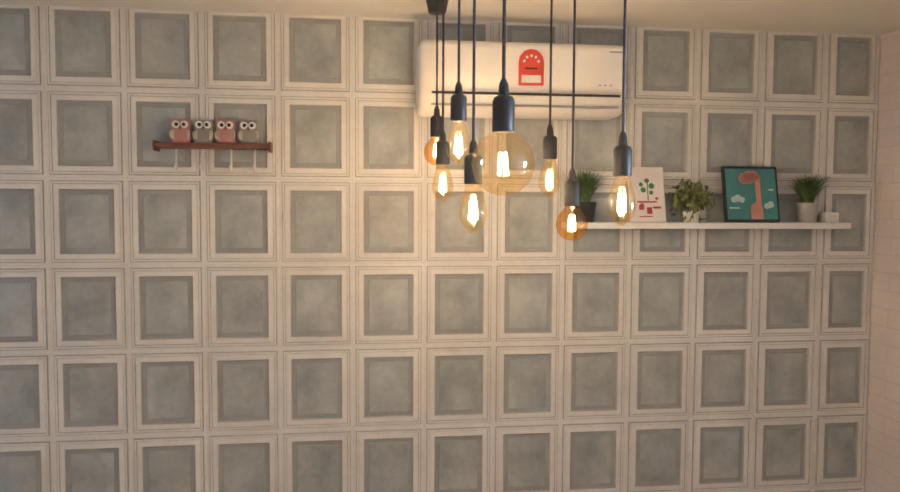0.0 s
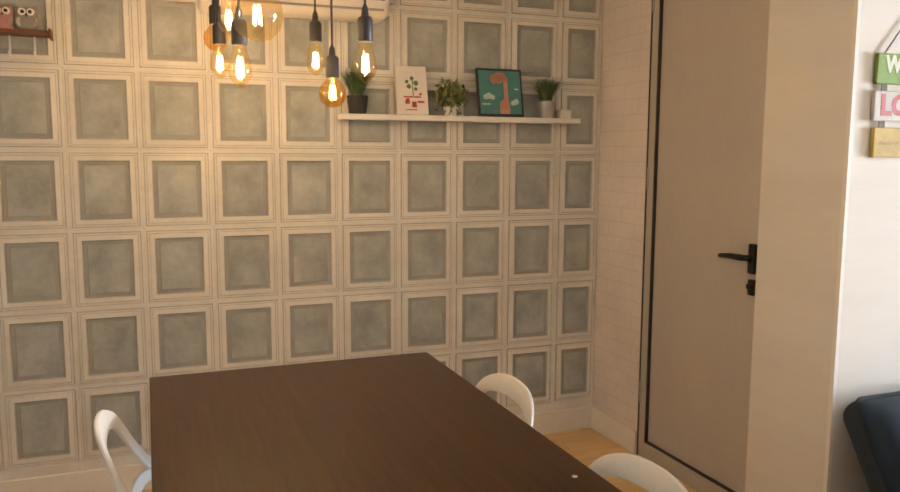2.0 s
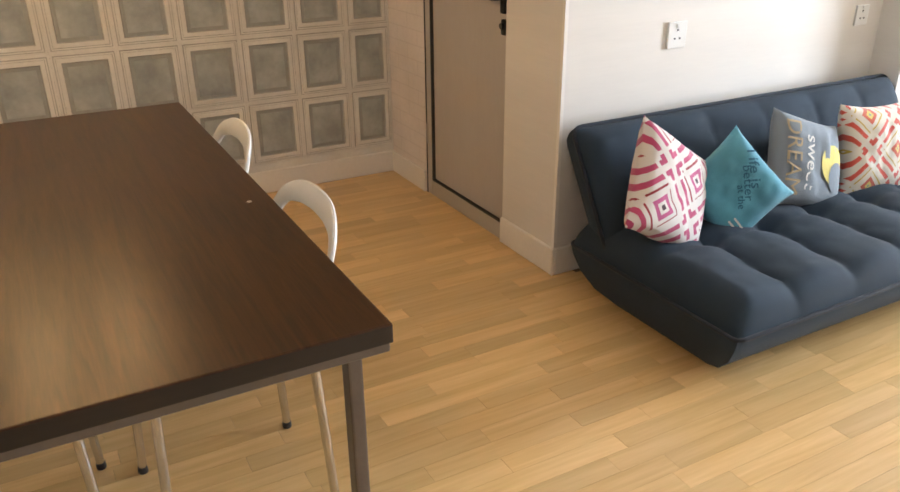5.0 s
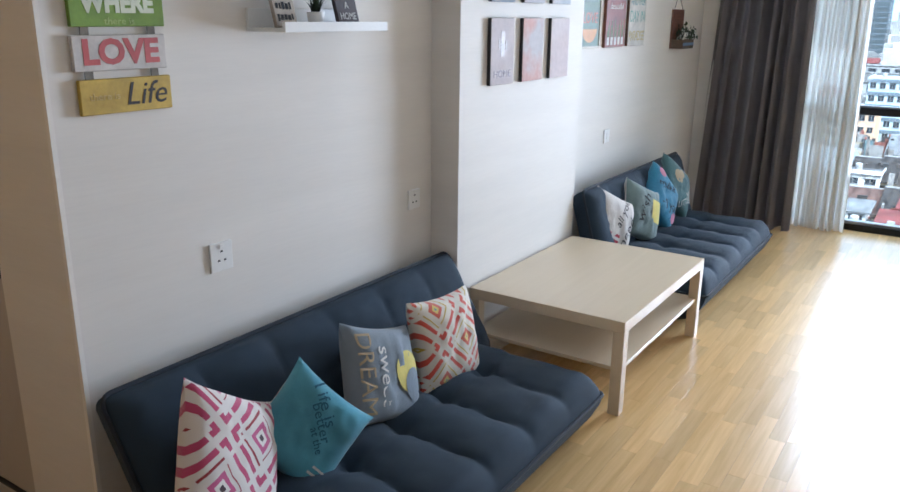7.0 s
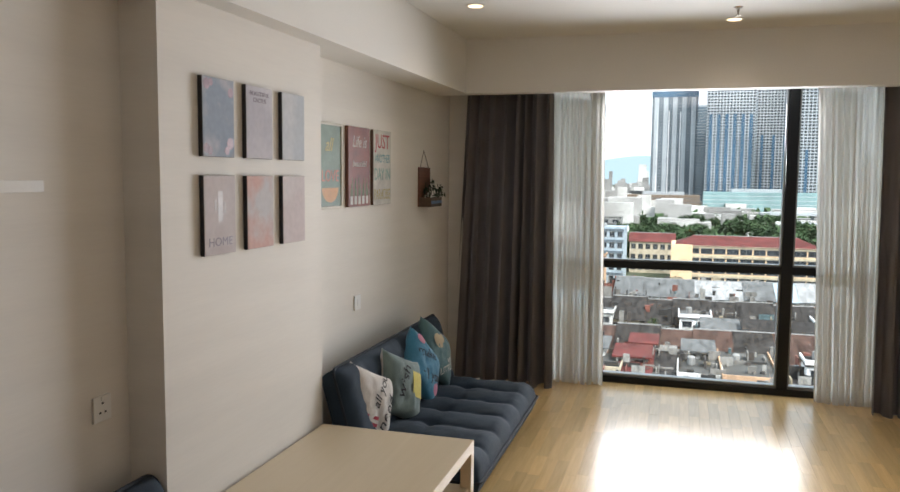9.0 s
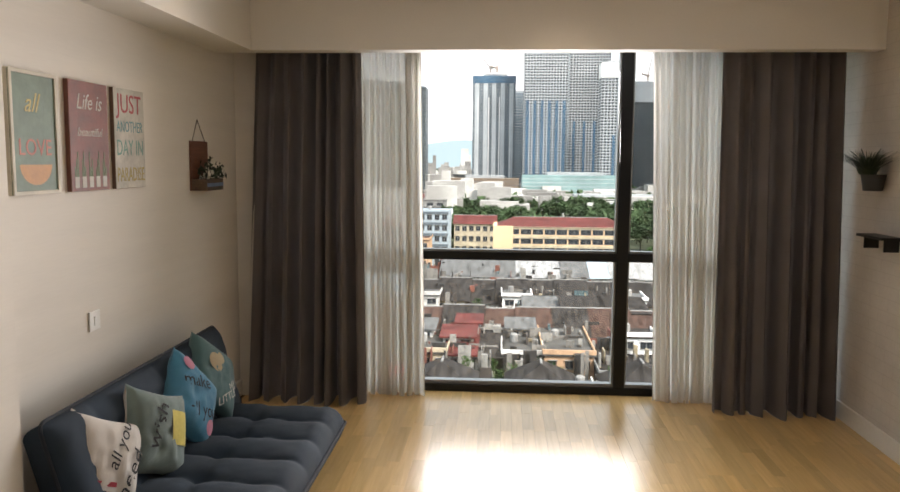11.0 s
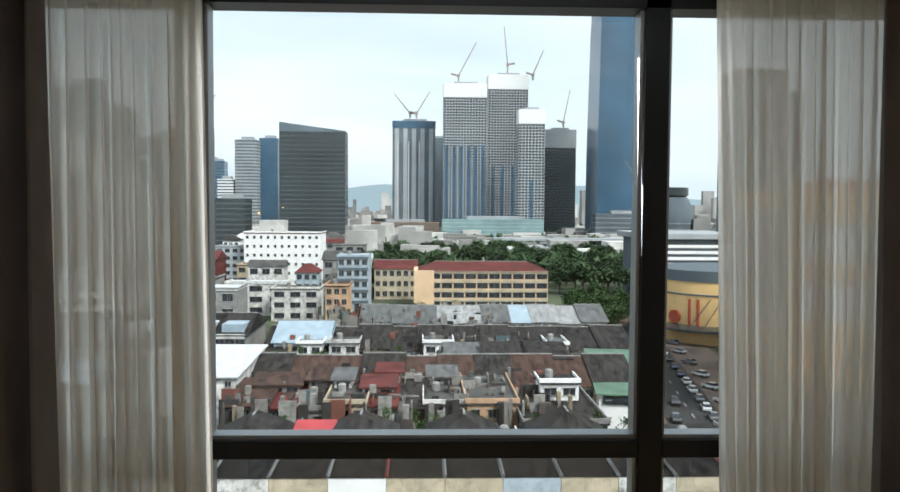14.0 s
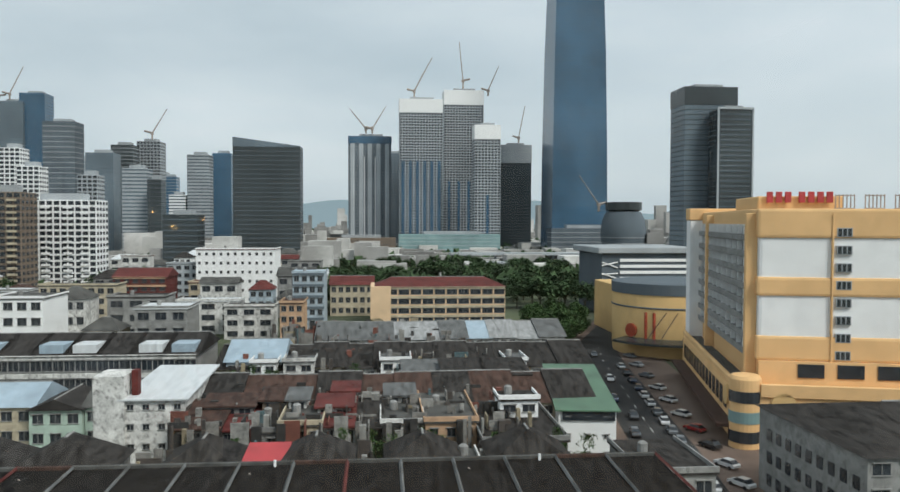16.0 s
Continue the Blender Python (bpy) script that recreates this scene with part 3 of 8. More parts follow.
def strap(bm, pts, widths, thick, n=12):
    """A flat rounded band through points of a chair's back; it faces the chair's front."""
    fine, ww = [], []
    vs = [Vector(p) for p in pts]
    for i in range(len(vs) - 1):
        p0, p1, p2, p3 = vs[max(i - 1, 0)], vs[i], vs[i + 1], vs[min(i + 2, len(vs) - 1)]
        for k in range(4):
            t = k / 4
            fine.append(0.5 * (2 * p1 + (p2 - p0) * t + (2 * p0 - 5 * p1 + 4 * p2 - p3) * t * t + (3 * p1 - p0 - 3 * p2 + p3) * t ** 3))
            ww.append(widths[i] * (1 - t) + widths[i + 1] * t)
    fine.append(vs[-1])
    ww.append(widths[-1])
    rings = []
    for i, p in enumerate(fine):
        t = (fine[min(i + 1, len(fine) - 1)] - fine[max(i - 1, 0)]).normalized()
        face = Vector((1.0, -2.4 * p.y, 0.35))
        side = t.cross(face).normalized()
        out = side.cross(t).normalized()
        ring = []
        for k in range(n):
            c, q = math.cos(2 * math.pi * k / n), math.sin(2 * math.pi * k / n)
            ring.append(bm.verts.new(p + side * ww[i] * math.copysign(abs(c) ** 0.7, c) + out * thick * math.copysign(abs(q) ** 0.7, q)))
        rings.append(ring)
    for a, b in zip(rings, rings[1:]):
        for k in range(n):
            bm.faces.new((a[k], a[(k + 1) % n], b[(k + 1) % n], b[k]))
    bm.faces.new(rings[0][::-1])
    bm.faces.new(rings[-1])
    return bm


def dining_chair():
    """A white moulded chair with a looped open back, on chrome tube legs. Local x is the way it faces."""
    ch = thing("dining_chair", "white plastic chair with looped back and chrome legs", "chair", (0, 0, 0), "chairs round the table")
    bm = bx(bmesh.new(), -0.19, 0.20, -0.19, 0.19, 0.415, 0.437, 0.01, 3)
    for v in bm.verts:
        v.co.z += 0.12 * max(0, -v.co.x - 0.05) ** 1.5 - 0.08 * max(0, 0.16 - abs(v.co.x) - abs(v.co.y)) * 0.3
        v.co.y *= 1 - 0.25 * max(0, -v.co.x)
    part("seat", bm, M["white_plastic"], ch, smooth=True, local=True)
    # one moulded band: up from the seat's side, round the top, and down the other side
    half = [(0.05, 0.198, 0.445), (-0.06, 0.200, 0.470), (-0.14, 0.198, 0.520), (-0.190, 0.188, 0.580), (-0.222, 0.174, 0.640), (-0.244, 0.144, 0.686), (-0.258, 0.096, 0.706), (-0.264, 0.050, 0.713)]
    wide = [0.014, 0.016, 0.017, 0.0165, 0.017, 0.021, 0.026, 0.028]
    pts = half + [(-0.266, 0.0, 0.715)] + [(x, -y, z) for x, y, z in half[::-1]]
    ws = wide + [0.0285] + wide[::-1]
    part("backrest", strap(bmesh.new(), pts, ws, 0.0075), M["white_plastic"], ch, "looped white back", smooth=True, local=True)
    rail = [(-0.145, 0.196, 0.525), (-0.185, 0.165, 0.515), (-0.205, 0.10, 0.498), (-0.213, 0.0, 0.490), (-0.205, -0.10, 0.498), (-0.185, -0.165, 0.515), (-0.145, -0.196, 0.525)]
    part("back_rail", strap(bmesh.new(), rail, [0.014, 0.017, 0.019, 0.02, 0.019, 0.017, 0.014], 0.007), M["white_plastic"], ch, smooth=True, local=True)
    shell = [(-0.212, 0.0, 0.488), (-0.2, 0.0, 0.455), (-0.165, 0.0, 0.43)]
    part("back_web", strap(bmesh.new(), shell, [0.05, 0.07, 0.11], 0.006), M["white_plastic"], ch, smooth=True, local=True)
    for x, y in ((-0.17, -0.15), (-0.17, 0.15), (0.17, -0.16), (0.17, 0.16)):
        ex, ey = x * 1.12, y * 1.14
        lg = part("leg", tube(bmesh.new(), [(x, y, 0.418), (x * 1.02, y * 1.03, 0.38), (ex, ey, 0.012)], 0.0105, 10), M["chrome"], ch, smooth=True, local=True)
        part("foot", lathe(bmesh.new(), [(0.0115, 0), (0.0125, 0.004), (0.0115, 0.018)], (ex, ey, 0)), M["black_plastic"], lg, "black rubber foot", True, local=True)
    return ch


first_chair = dining_chair()
first_chair.matrix_world = pose(0.365, -1.345, 0, 0, 0, 0)
copy_thing(first_chair, pose(0.39, -1.965, 0, 0, 0, -2))
copy_thing(first_chair, pose(0.875, -1.385, 0, 0, 0, 180))
copy_thing(first_chair, pose(0.875, -2.035, 0, 0, 0, 182))


# pendant lamps
def pendant(x, y, zb, kind, rose):
    """zb: the lowest point of the bulb. kind: globe, pear or edison; rose: radius of the ceiling cup."""
    lp = thing("pendant_lamp", {"globe": "black pendant with a lit amber globe filament bulb", "big": "black pendant with a large lit clear globe bulb", "pear": "black pendant with a lit clear teardrop filament bulb"}[kind], "pendant lamp", (x, y, HD), "pendant lamps over the table")
    prof = {
        "globe": [(0.006, 0), (0.022, 0.005), (0.036, 0.02), (0.041, 0.041), (0.036, 0.062), (0.022, 0.078), (0.014, 0.09), (0.013, 0.10)],
        "big": [(0.008, 0), (0.03, 0.006), (0.05, 0.026), (0.058, 0.055), (0.052, 0.083), (0.034, 0.104), (0.017, 0.115), (0.015, 0.125)],
        "pear": [(0.003, 0), (0.008, 0.002), (0.013, 0.008), (0.022, 0.016), (0.029, 0.030), (0.031, 0.044), (0.027, 0.066), (0.020, 0.090), (0.015, 0.108), (0.0135, 0.118)],
    }[kind]
    top = prof[-1][1]
    glassy = M["bulb_amber"] if kind == "globe" else M["bulb_clear"]
    bulb = part("bulb", lathe(bmesh.new(), prof, (x, y, zb), 24), glassy, lp, smooth=True)
    bulb.visible_shadow = False
    mid = zb + top * (0.45 if kind != "pear" else 0.42)
    bm = bmesh.new()
    for k in range(4):
        a = k * math.pi / 2 + 0.4
        cyl(bm, (x + 0.010 * math.cos(a), y + 0.010 * math.sin(a), mid - 0.02), (x + 0.006 * math.cos(a), y + 0.006 * math.sin(a), mid + 0.02), 0.0020, n=6)
    fl = part("filament", bm, M["filament"], bulb, "glowing filament")
    fl.visible_shadow = False
    zs = zb + top - 0.012
    part("socket", lathe(bmesh.new(), [(0.019, 0), (0.02, 0.003), (0.02, 0.055), (0.017, 0.062), (0.010, 0.066), (0.0085, 0.085), (0.004, 0.095)], (x, y, zs)), M["black_plastic"], lp, smooth=True)
    bm = bmesh.new()
    cyl(bm, (x, y, zs + 0.09), (x, y, HD - 0.05), 0.0032, n=8)
    part("cord", bm, M["black_plastic"], lp, smooth=True)
    part("ceiling_rose", lathe(bmesh.new(), [(0.024, -0.075), (0.027, -0.073), (0.042, -0.004), (0.042, -0.0005)], (x, y, HD)), M["black_plastic"], lp, smooth=True)
    lamp("bulb_light", "POINT", pose(x, y, mid), 0.24, WARM, radius=0.006)
    return lp


pendant(0.462, -0.42, 1.700, "globe", 1)
pendant(0.452, -0.66, 1.586, "pear", 1)
pendant(0.452, -0.97, 1.675, "pear", 1)
pendant(0.455, -1.18, 1.520, "pear", 1)
pendant(0.462, -1.47, 1.600, "big", 1)
pendant(0.742, -0.73, 1.600, "pear", 1)
pendant(0.752, -0.92, 1.490, "globe", 1)
pendant(0.768, -1.24, 1.538, "pear", 1)

# air conditioner
ac = thing("air_conditioner", "white wall-mounted split air conditioner with a red rating label", "air conditioner", (0.795, 0, 1.89))
bm = bx(bmesh.new(), 0.43, 1.16, -0.2, -0.013, 1.888, 2.135, 0.03, 4)
for v in bm.verts:
    if v.co.z < 1.95 and v.co.y < -0.1:
        v.co.y += (1.95 - v.co.z) * 0.9
part("housing", bm, M["ac_white"], ac, smooth=True)
bm = bx(bmesh.new(), 0.47, 1.13, -0.2035, -0.196, 1.952, 1.960, 0.001, 1)
part("air_slot", bm, M["black_plastic"], ac, "dark air slot")
bm = bx(bmesh.new(), 0.47, 1.13, -0.186, -0.17, 1.915, 1.922, 0.001, 1)
part("louvre", bm, M["steel"], ac, "thin louvre line")
red, white_label = paint("red_label", (0.62, 0.06, 0.03)), paint("white_label", (0.75, 0.73, 0.7))
bm = bx(bmesh.new(), 0.768, 0.856, -0.2025, -0.2005, 1.985, 2.065)
for k in range(16):
    a, b2 = math.pi * k / 16, math.pi * (k + 1) / 16
    v = [bm.verts.new((0.812 + 0.044 * math.cos(t) * f, -0.2025, 2.065 + 0.044 * math.sin(t) * f)) for t, f in ((a, 1), (b2, 1), (b2, 0), (a, 0))]
    bm.faces.new(v[:3])
label = part("rating_label", bm, red, ac, "red arched energy label")
part("print", bx(bmesh.new(), 0.778, 0.846, -0.2042, -0.203, 1.995, 2.02), white_label, label)
bm = bmesh.new()
for k in range(5):
    cyl(bm, (0.812 + 0.026 * math.cos(math.pi * (k + 0.5) / 5), -0.203, 2.06 + 0.026 * math.sin(math.pi * (k + 0.5) / 5)), (0.812 + 0.026 * math.cos(math.pi * (k + 0.5) / 5), -0.2045, 2.06 + 0.026 * math.sin(math.pi * (k + 0.5) / 5)), 0.005, n=6)
part("stars", bm, white_label, label)
part("print", bx(bmesh.new(), 0.79, 0.834, -0.2042, -0.203, 2.04, 2.046), M["black_plastic"], label)
for k in range(3):
    part("indicator", one_box(1.05 + k * 0.02, 1.06 + k * 0.02, -0.2025, -0.2005, 1.99, 1.994), M["steel"], ac)
part("maker_mark", one_box(1.09, 1.135, -0.2025, -0.2005, 2.105, 2.11), M["steel"], ac)

# owl shelf with hooks
osf = thing("key_shelf", "narrow red-brown wooden wall shelf with white hooks", "shelf", (-0.27, 0, 1.77))
part("board", one_box(-0.468, -0.075, -0.085, -0.014, 1.765, 1.782, 0.003), M["shelf_wood"], osf)
for x in (-0.465, -0.083):
    part("end_bracket", one_box(x, x + 0.008, -0.09, -0.014, 1.755, 1.79, 0.002, 1), M["shelf_wood"], osf)
for x in (-0.40, -0.315, -0.215, -0.135):
    part("hook", tube(bmesh.new(), [(x, -0.03, 1.766), (x, -0.03, 1.71), (x, -0.036, 1.695), (x, -0.05, 1.695), (x, -0.056, 1.708)], 0.004, 8), M["white_plastic"], osf, "white hook", True)


def owl(x, body, wing):
    ow = thing("owl_ornament", "small patterned owl ornament on the wooden shelf", "ornament", (x, -0.05, 1.782), "owls on the shelf")
    bm = bx(bmesh.new(), x - 0.033, x + 0.033, -0.07, -0.03, 1.782, 1.862, 0.012, 3)
    for v in bm.verts:
        if v.co.z > 1.845:
            v.co.z += 0.012 * (abs(v.co.x - x) / 0.033) ** 2 - 0.004
    part("body", bm, body, ow, smooth=True)
    for s in (-1, 1):
        e = part("eye", cyl(bmesh.new(), (x + s * 0.014, -0.0695, 1.845), (x + s * 0.014, -0.0735, 1.845), 0.0125, n=16), M["pot_white"], ow)
        part("pupil", cyl(bmesh.new(), (x + s * 0.012, -0.0735, 1.845), (x + s * 0.012, -0.0755, 1.845), 0.0065, n=12), M["black_plastic"], e)
        part("wing", cyl(bmesh.new(), (x + s * 0.026, -0.0695, 1.81), (x + s * 0.022, -0.0725, 1.81), 0.016, n=12), wing, ow)
    part("beak", cyl(bmesh.new(), (x, -0.071, 1.838), (x, -0.071, 1.826), 0.005, 0.001, 6), M["shelf_wood"], ow)


pink, greyp, cream = paint("pink_glaze", (0.48, 0.24, 0.22), 0.3), paint("grey_glaze", (0.28, 0.27, 0.24), 0.3), paint("cream_glaze", (0.55, 0.48, 0.40), 0.3)
owl(-0.378, pink, cream)
owl(-0.302, greyp, cream)
owl(-0.228, pink, cream)
owl(-0.152, greyp, cream)

# long white shelf and what stands on it
wsh = thing("floating_shelf", "long white floating wall shelf", "shelf", (1.53, 0, 1.49))
part("board", one_box(0.978, 2.085, -0.105, -0.014, 1.490, 1.513, 0.002, 1), M["white_plastic"], wsh)


def blades(bm, x, y, z, n, h, r, lean=0.5, width=0.004):
    for _ in range(n):
        a, f = random.uniform(0, 2 * math.pi), random.uniform(0.25, 1)
        hh = h * random.uniform(0.65, 1.05)
        dx, dy = math.cos(a) * r * f, math.sin(a) * r * f
        px, py = -math.sin(a) * width, math.cos(a) * width
        last = None
        for k in range(4):
            t = k / 3
            w = 1 - t * 0.9
            c = Vector((x + dx * (0.25 + lean * 1.5 * t * t), y + dy * (0.25 + lean * 1.5 * t * t), z + hh * t * (1 - 0.15 * t * f)))
            pair = [bm.verts.new(c + Vector((px * w, py * w, 0))), bm.verts.new(c - Vector((px * w, py * w, 0)))]
            if last:
                bm.faces.new((last[0], last[1], pair[1], pair[0]))
            last = pair
    return bm


def leaves(bm, x, y, z, n, r, size, squash=0.8):
    for _ in range(n):
        d = Vector((random.gauss(0, 1), random.gauss(0, 1), random.gauss(0, 1) * squash + 0.4)).normalized() * r * random.uniform(0.35, 1)
        c = Vector((x, y, z)) + d
        q = Euler((random.uniform(0, 6.3), random.uniform(0, 6.3), random.uniform(0, 6.3))).to_matrix()
        s = size * random.uniform(0.6, 1.2)
        pts = [(-s, 0, 0), (-s * 0.2, s * 0.42, s * 0.12), (s, 0, 0), (-s * 0.2, -s * 0.42, s * 0.12)]
        v = [bm.verts.new(c + q @ Vector(p)) for p in pts]
        bm.faces.new((v[0], v[1], v[2]))
        bm.faces.new((v[0], v[2], v[3]))
    return bm


def potted(name, label, x, y, z, r, h, potm, kind, leafm, spread, height, group=""):
    pl = thing(name, label, "plant", (x, y, z), group)
    pt = part("pot", lathe(bmesh.new(), [(r * 0.75, 0), (r * 0.78, 0.002), (r, h), (r * 0.93, h), (r * 0.9, h - 0.008)], (x, y, z)), potm, pl, smooth=True)
    part("soil", lathe(bmesh.new(), [(r * 0.88, h - 0.010), (r * 0.88, h - 0.007)], (x, y, z)), M["soil"], pt)
    bm = bmesh.new()
    if kind == "grass":
        blades(bm, x, y, z + h - 0.01, 420, height * 1.1, spread, 0.6, 0.0028)
    elif kind == "succulent":
        blades(bm, x, y, z + h - 0.008, 26, height, spread, 0.5, 0.007)
    else:
        leaves(bm, x, y, z + h + height * 0.4, 300, spread, 0.019, 0.55)
    part("foliage", bm, leafm, pl)
    return pl


potted("potted_grass", "bushy artificial grass in a black pot on the shelf", 1.05, -0.06, 1.513, 0.045, 0.075, M["pot_black"], "grass", M["leaf"], 0.085, 0.125)
potted("potted_plant", "yellow-green artificial plant in a small white pot", 1.465, -0.06, 1.513, 0.032, 0.04, M["pot_white"], "leafy", M["leaf_light"], 0.085, 0.085)
potted("potted_grass", "artificial grass in a zinc pot on the shelf", 1.93, -0.06, 1.513, 0.042, 0.075, M["pot_grey"], "grass", M["leaf"], 0.085, 0.115)
single("white_box", one_box(1.995, 2.05, -0.08, -0.03, 1.513, 1.552, 0.003), M["white_plastic"], "small white box on the shelf", "box")


def slab(x0, x1, y, z0, h, thick, lean):
    """A leaning board: its foot at y, its top lean degrees back towards the wall."""
    bm = bx(bmesh.new(), x0, x1, -thick, 0, 0, h, 0.0015, 1)
    m = Matrix.Translation((0, y, z0)) @ Matrix.Rotation(radians(-lean), 4, "X")
    bm.transform(m)
    return bm, m


def flat_bits(m, y, shapes):
    """Flat printed shapes in the board's own plane: discs (x, z, r) and bars (x0, x1, z0, z1)."""
    bm = bmesh.new()
    for s in shapes:
        if len(s) == 3:
            x, z, r = s
            f = bm.faces.new([bm.verts.new((x + r * math.cos(2 * math.pi * k / 18), y, z + r * math.sin(2 * math.pi * k / 18))) for k in range(18)])
        else:
            x0, x1, z0, z1 = s
            f = bm.faces.new([bm.verts.new(p) for p in ((x0, y, z0), (x1, y, z0), (x1, y, z1), (x0, y, z1))])
    got = bmesh.ops.extrude_face_region(bm, geom=list(bm.faces))
    bmesh.ops.translate(bm, verts=[v for v in got["geom"] if isinstance(v, bmesh.types.BMVert)], vec=(0, -0.0008, 0))
    bm.transform(m)
    return bm


# white print with a leafy sprig
pr = thing("framed_print", "white print of a red and green sprig leaning on the wall", "picture", (1.285, -0.07, 1.513))
bm, m = slab(1.215, 1.352, -0.085, 1.513, 0.208, 0.012, 12)
part("board", bm, paint("print_white", (0.74, 0.70, 0.68), var=0.04), pr)
redp, grnp = paint("print_red", (0.45, 0.07, 0.08)), paint("print_green", (0.10, 0.22, 0.10))
part("red_motif", flat_bits(m, -0.0125, [(1.245, 1.32, 0.072, 0.078), (1.25, 1.27, 0.045, 0.062), (1.28, 1.30, 0.03, 0.055), (1.305, 1.335, 0.05, 0.058), (1.262, 0.062, 0.008), (1.32, 0.088, 0.006), (1.29, 0.045, 0.009), (1.25, 1.30, 0.018, 0.022)]), redp, pr, "red motif")
part("green_motif", flat_bits(m, -0.0125, [(1.285, 1.289, 0.08, 0.15), (1.27, 0.12, 0.01), (1.302, 0.135, 0.011), (1.262, 0.14, 0.008), (1.30, 0.11, 0.008), (1.285, 0.155, 0.009)]), grnp, pr, "green motif")

# giraffe print in a black frame
gf = thing("framed_print", "teal giraffe print in a thin black frame", "picture", (1.69, -0.07, 1.513))
bm, m = slab(1.583, 1.800, -0.085, 1.513, 0.213, 0.014, 11)
part("frame", bm, M["black_plastic"], gf, "thin black frame")
part("print", flat_bits(m, -0.0145, [(1.592, 1.791, 0.01, 0.203)]), paint("print_teal", (0.08, 0.25, 0.26)), gf, "teal print")
part("giraffe_motif", flat_bits(m, -0.0158, [(1.665, 0.166, 0.022), (1.686, 0.170, 0.025), (1.702, 0.176, 0.02), (1.708, 1.728, 0.05, 0.18), (1.708, 0.05, 0.024), (1.685, 1.732, 0.011, 0.045)]), paint("print_peach", (0.62, 0.30, 0.22)), gf, "peach giraffe shape")
pale = paint("print_pale", (0.55, 0.68, 0.64))
for bits in ([(1.62, 0.085, 0.012), (1.635, 0.09, 0.014), (1.652, 0.084, 0.011)], [(1.75, 0.06, 0.011), (1.765, 0.066, 0.013)], [(1.60, 1.64, 0.05, 0.056)], [(1.76, 1.78, 0.12, 0.126)]):
    part("cloud_motif", flat_bits(m, -0.0158, bits), pale, gf, "pale cloud")

# sprinkler and the red dustpan
sp = thing("sprinkler", "small metal ceiling sprinkler", "sprinkler", (1.5, -0.93, HD))
part("escutcheon", lathe(bmesh.new(), [(0.02, -0.006), (0.026, -0.0005)], (1.5, -0.93, HD)), M["chrome"], sp, smooth=True)
part("head", lathe(bmesh.new(), [(0.014, -0.05), (0.014, -0.047), (0.004, -0.045), (0.005, -0.025), (0.009, -0.02), (0.009, -0.005)], (1.5, -0.93, HD)), M["chrome"], sp, smooth=True)
dp = thing("dustpan", "red plastic dustpan lying on the floor by the wall", "dustpan", (-0.76, -0.2, 0))
redpl = paint("red_plastic", (0.35, 0.02, 0.02), 0.4)
bm = bx(bmesh.new(), -0.84, -0.66, -0.34, -0.08, 0.001, 0.006, 0.002, 1)
bx(bm, -0.845, -0.835, -0.34, -0.08, 0.001, 0.05, 0.002, 1)
bx(bm, -0.665, -0.655, -0.34, -0.08, 0.001, 0.05, 0.002, 1)
bx(bm, -0.845, -0.655, -0.085, -0.075, 0.001, 0.06, 0.002, 1)
part("pan", bm, redpl, dp)
part("handle", tube(bmesh.new(), [(-0.75, -0.08, 0.045), (-0.78, -0.055, 0.11), (-0.8, -0.035, 0.2)], 0.011, 10), redpl, dp, smooth=True)

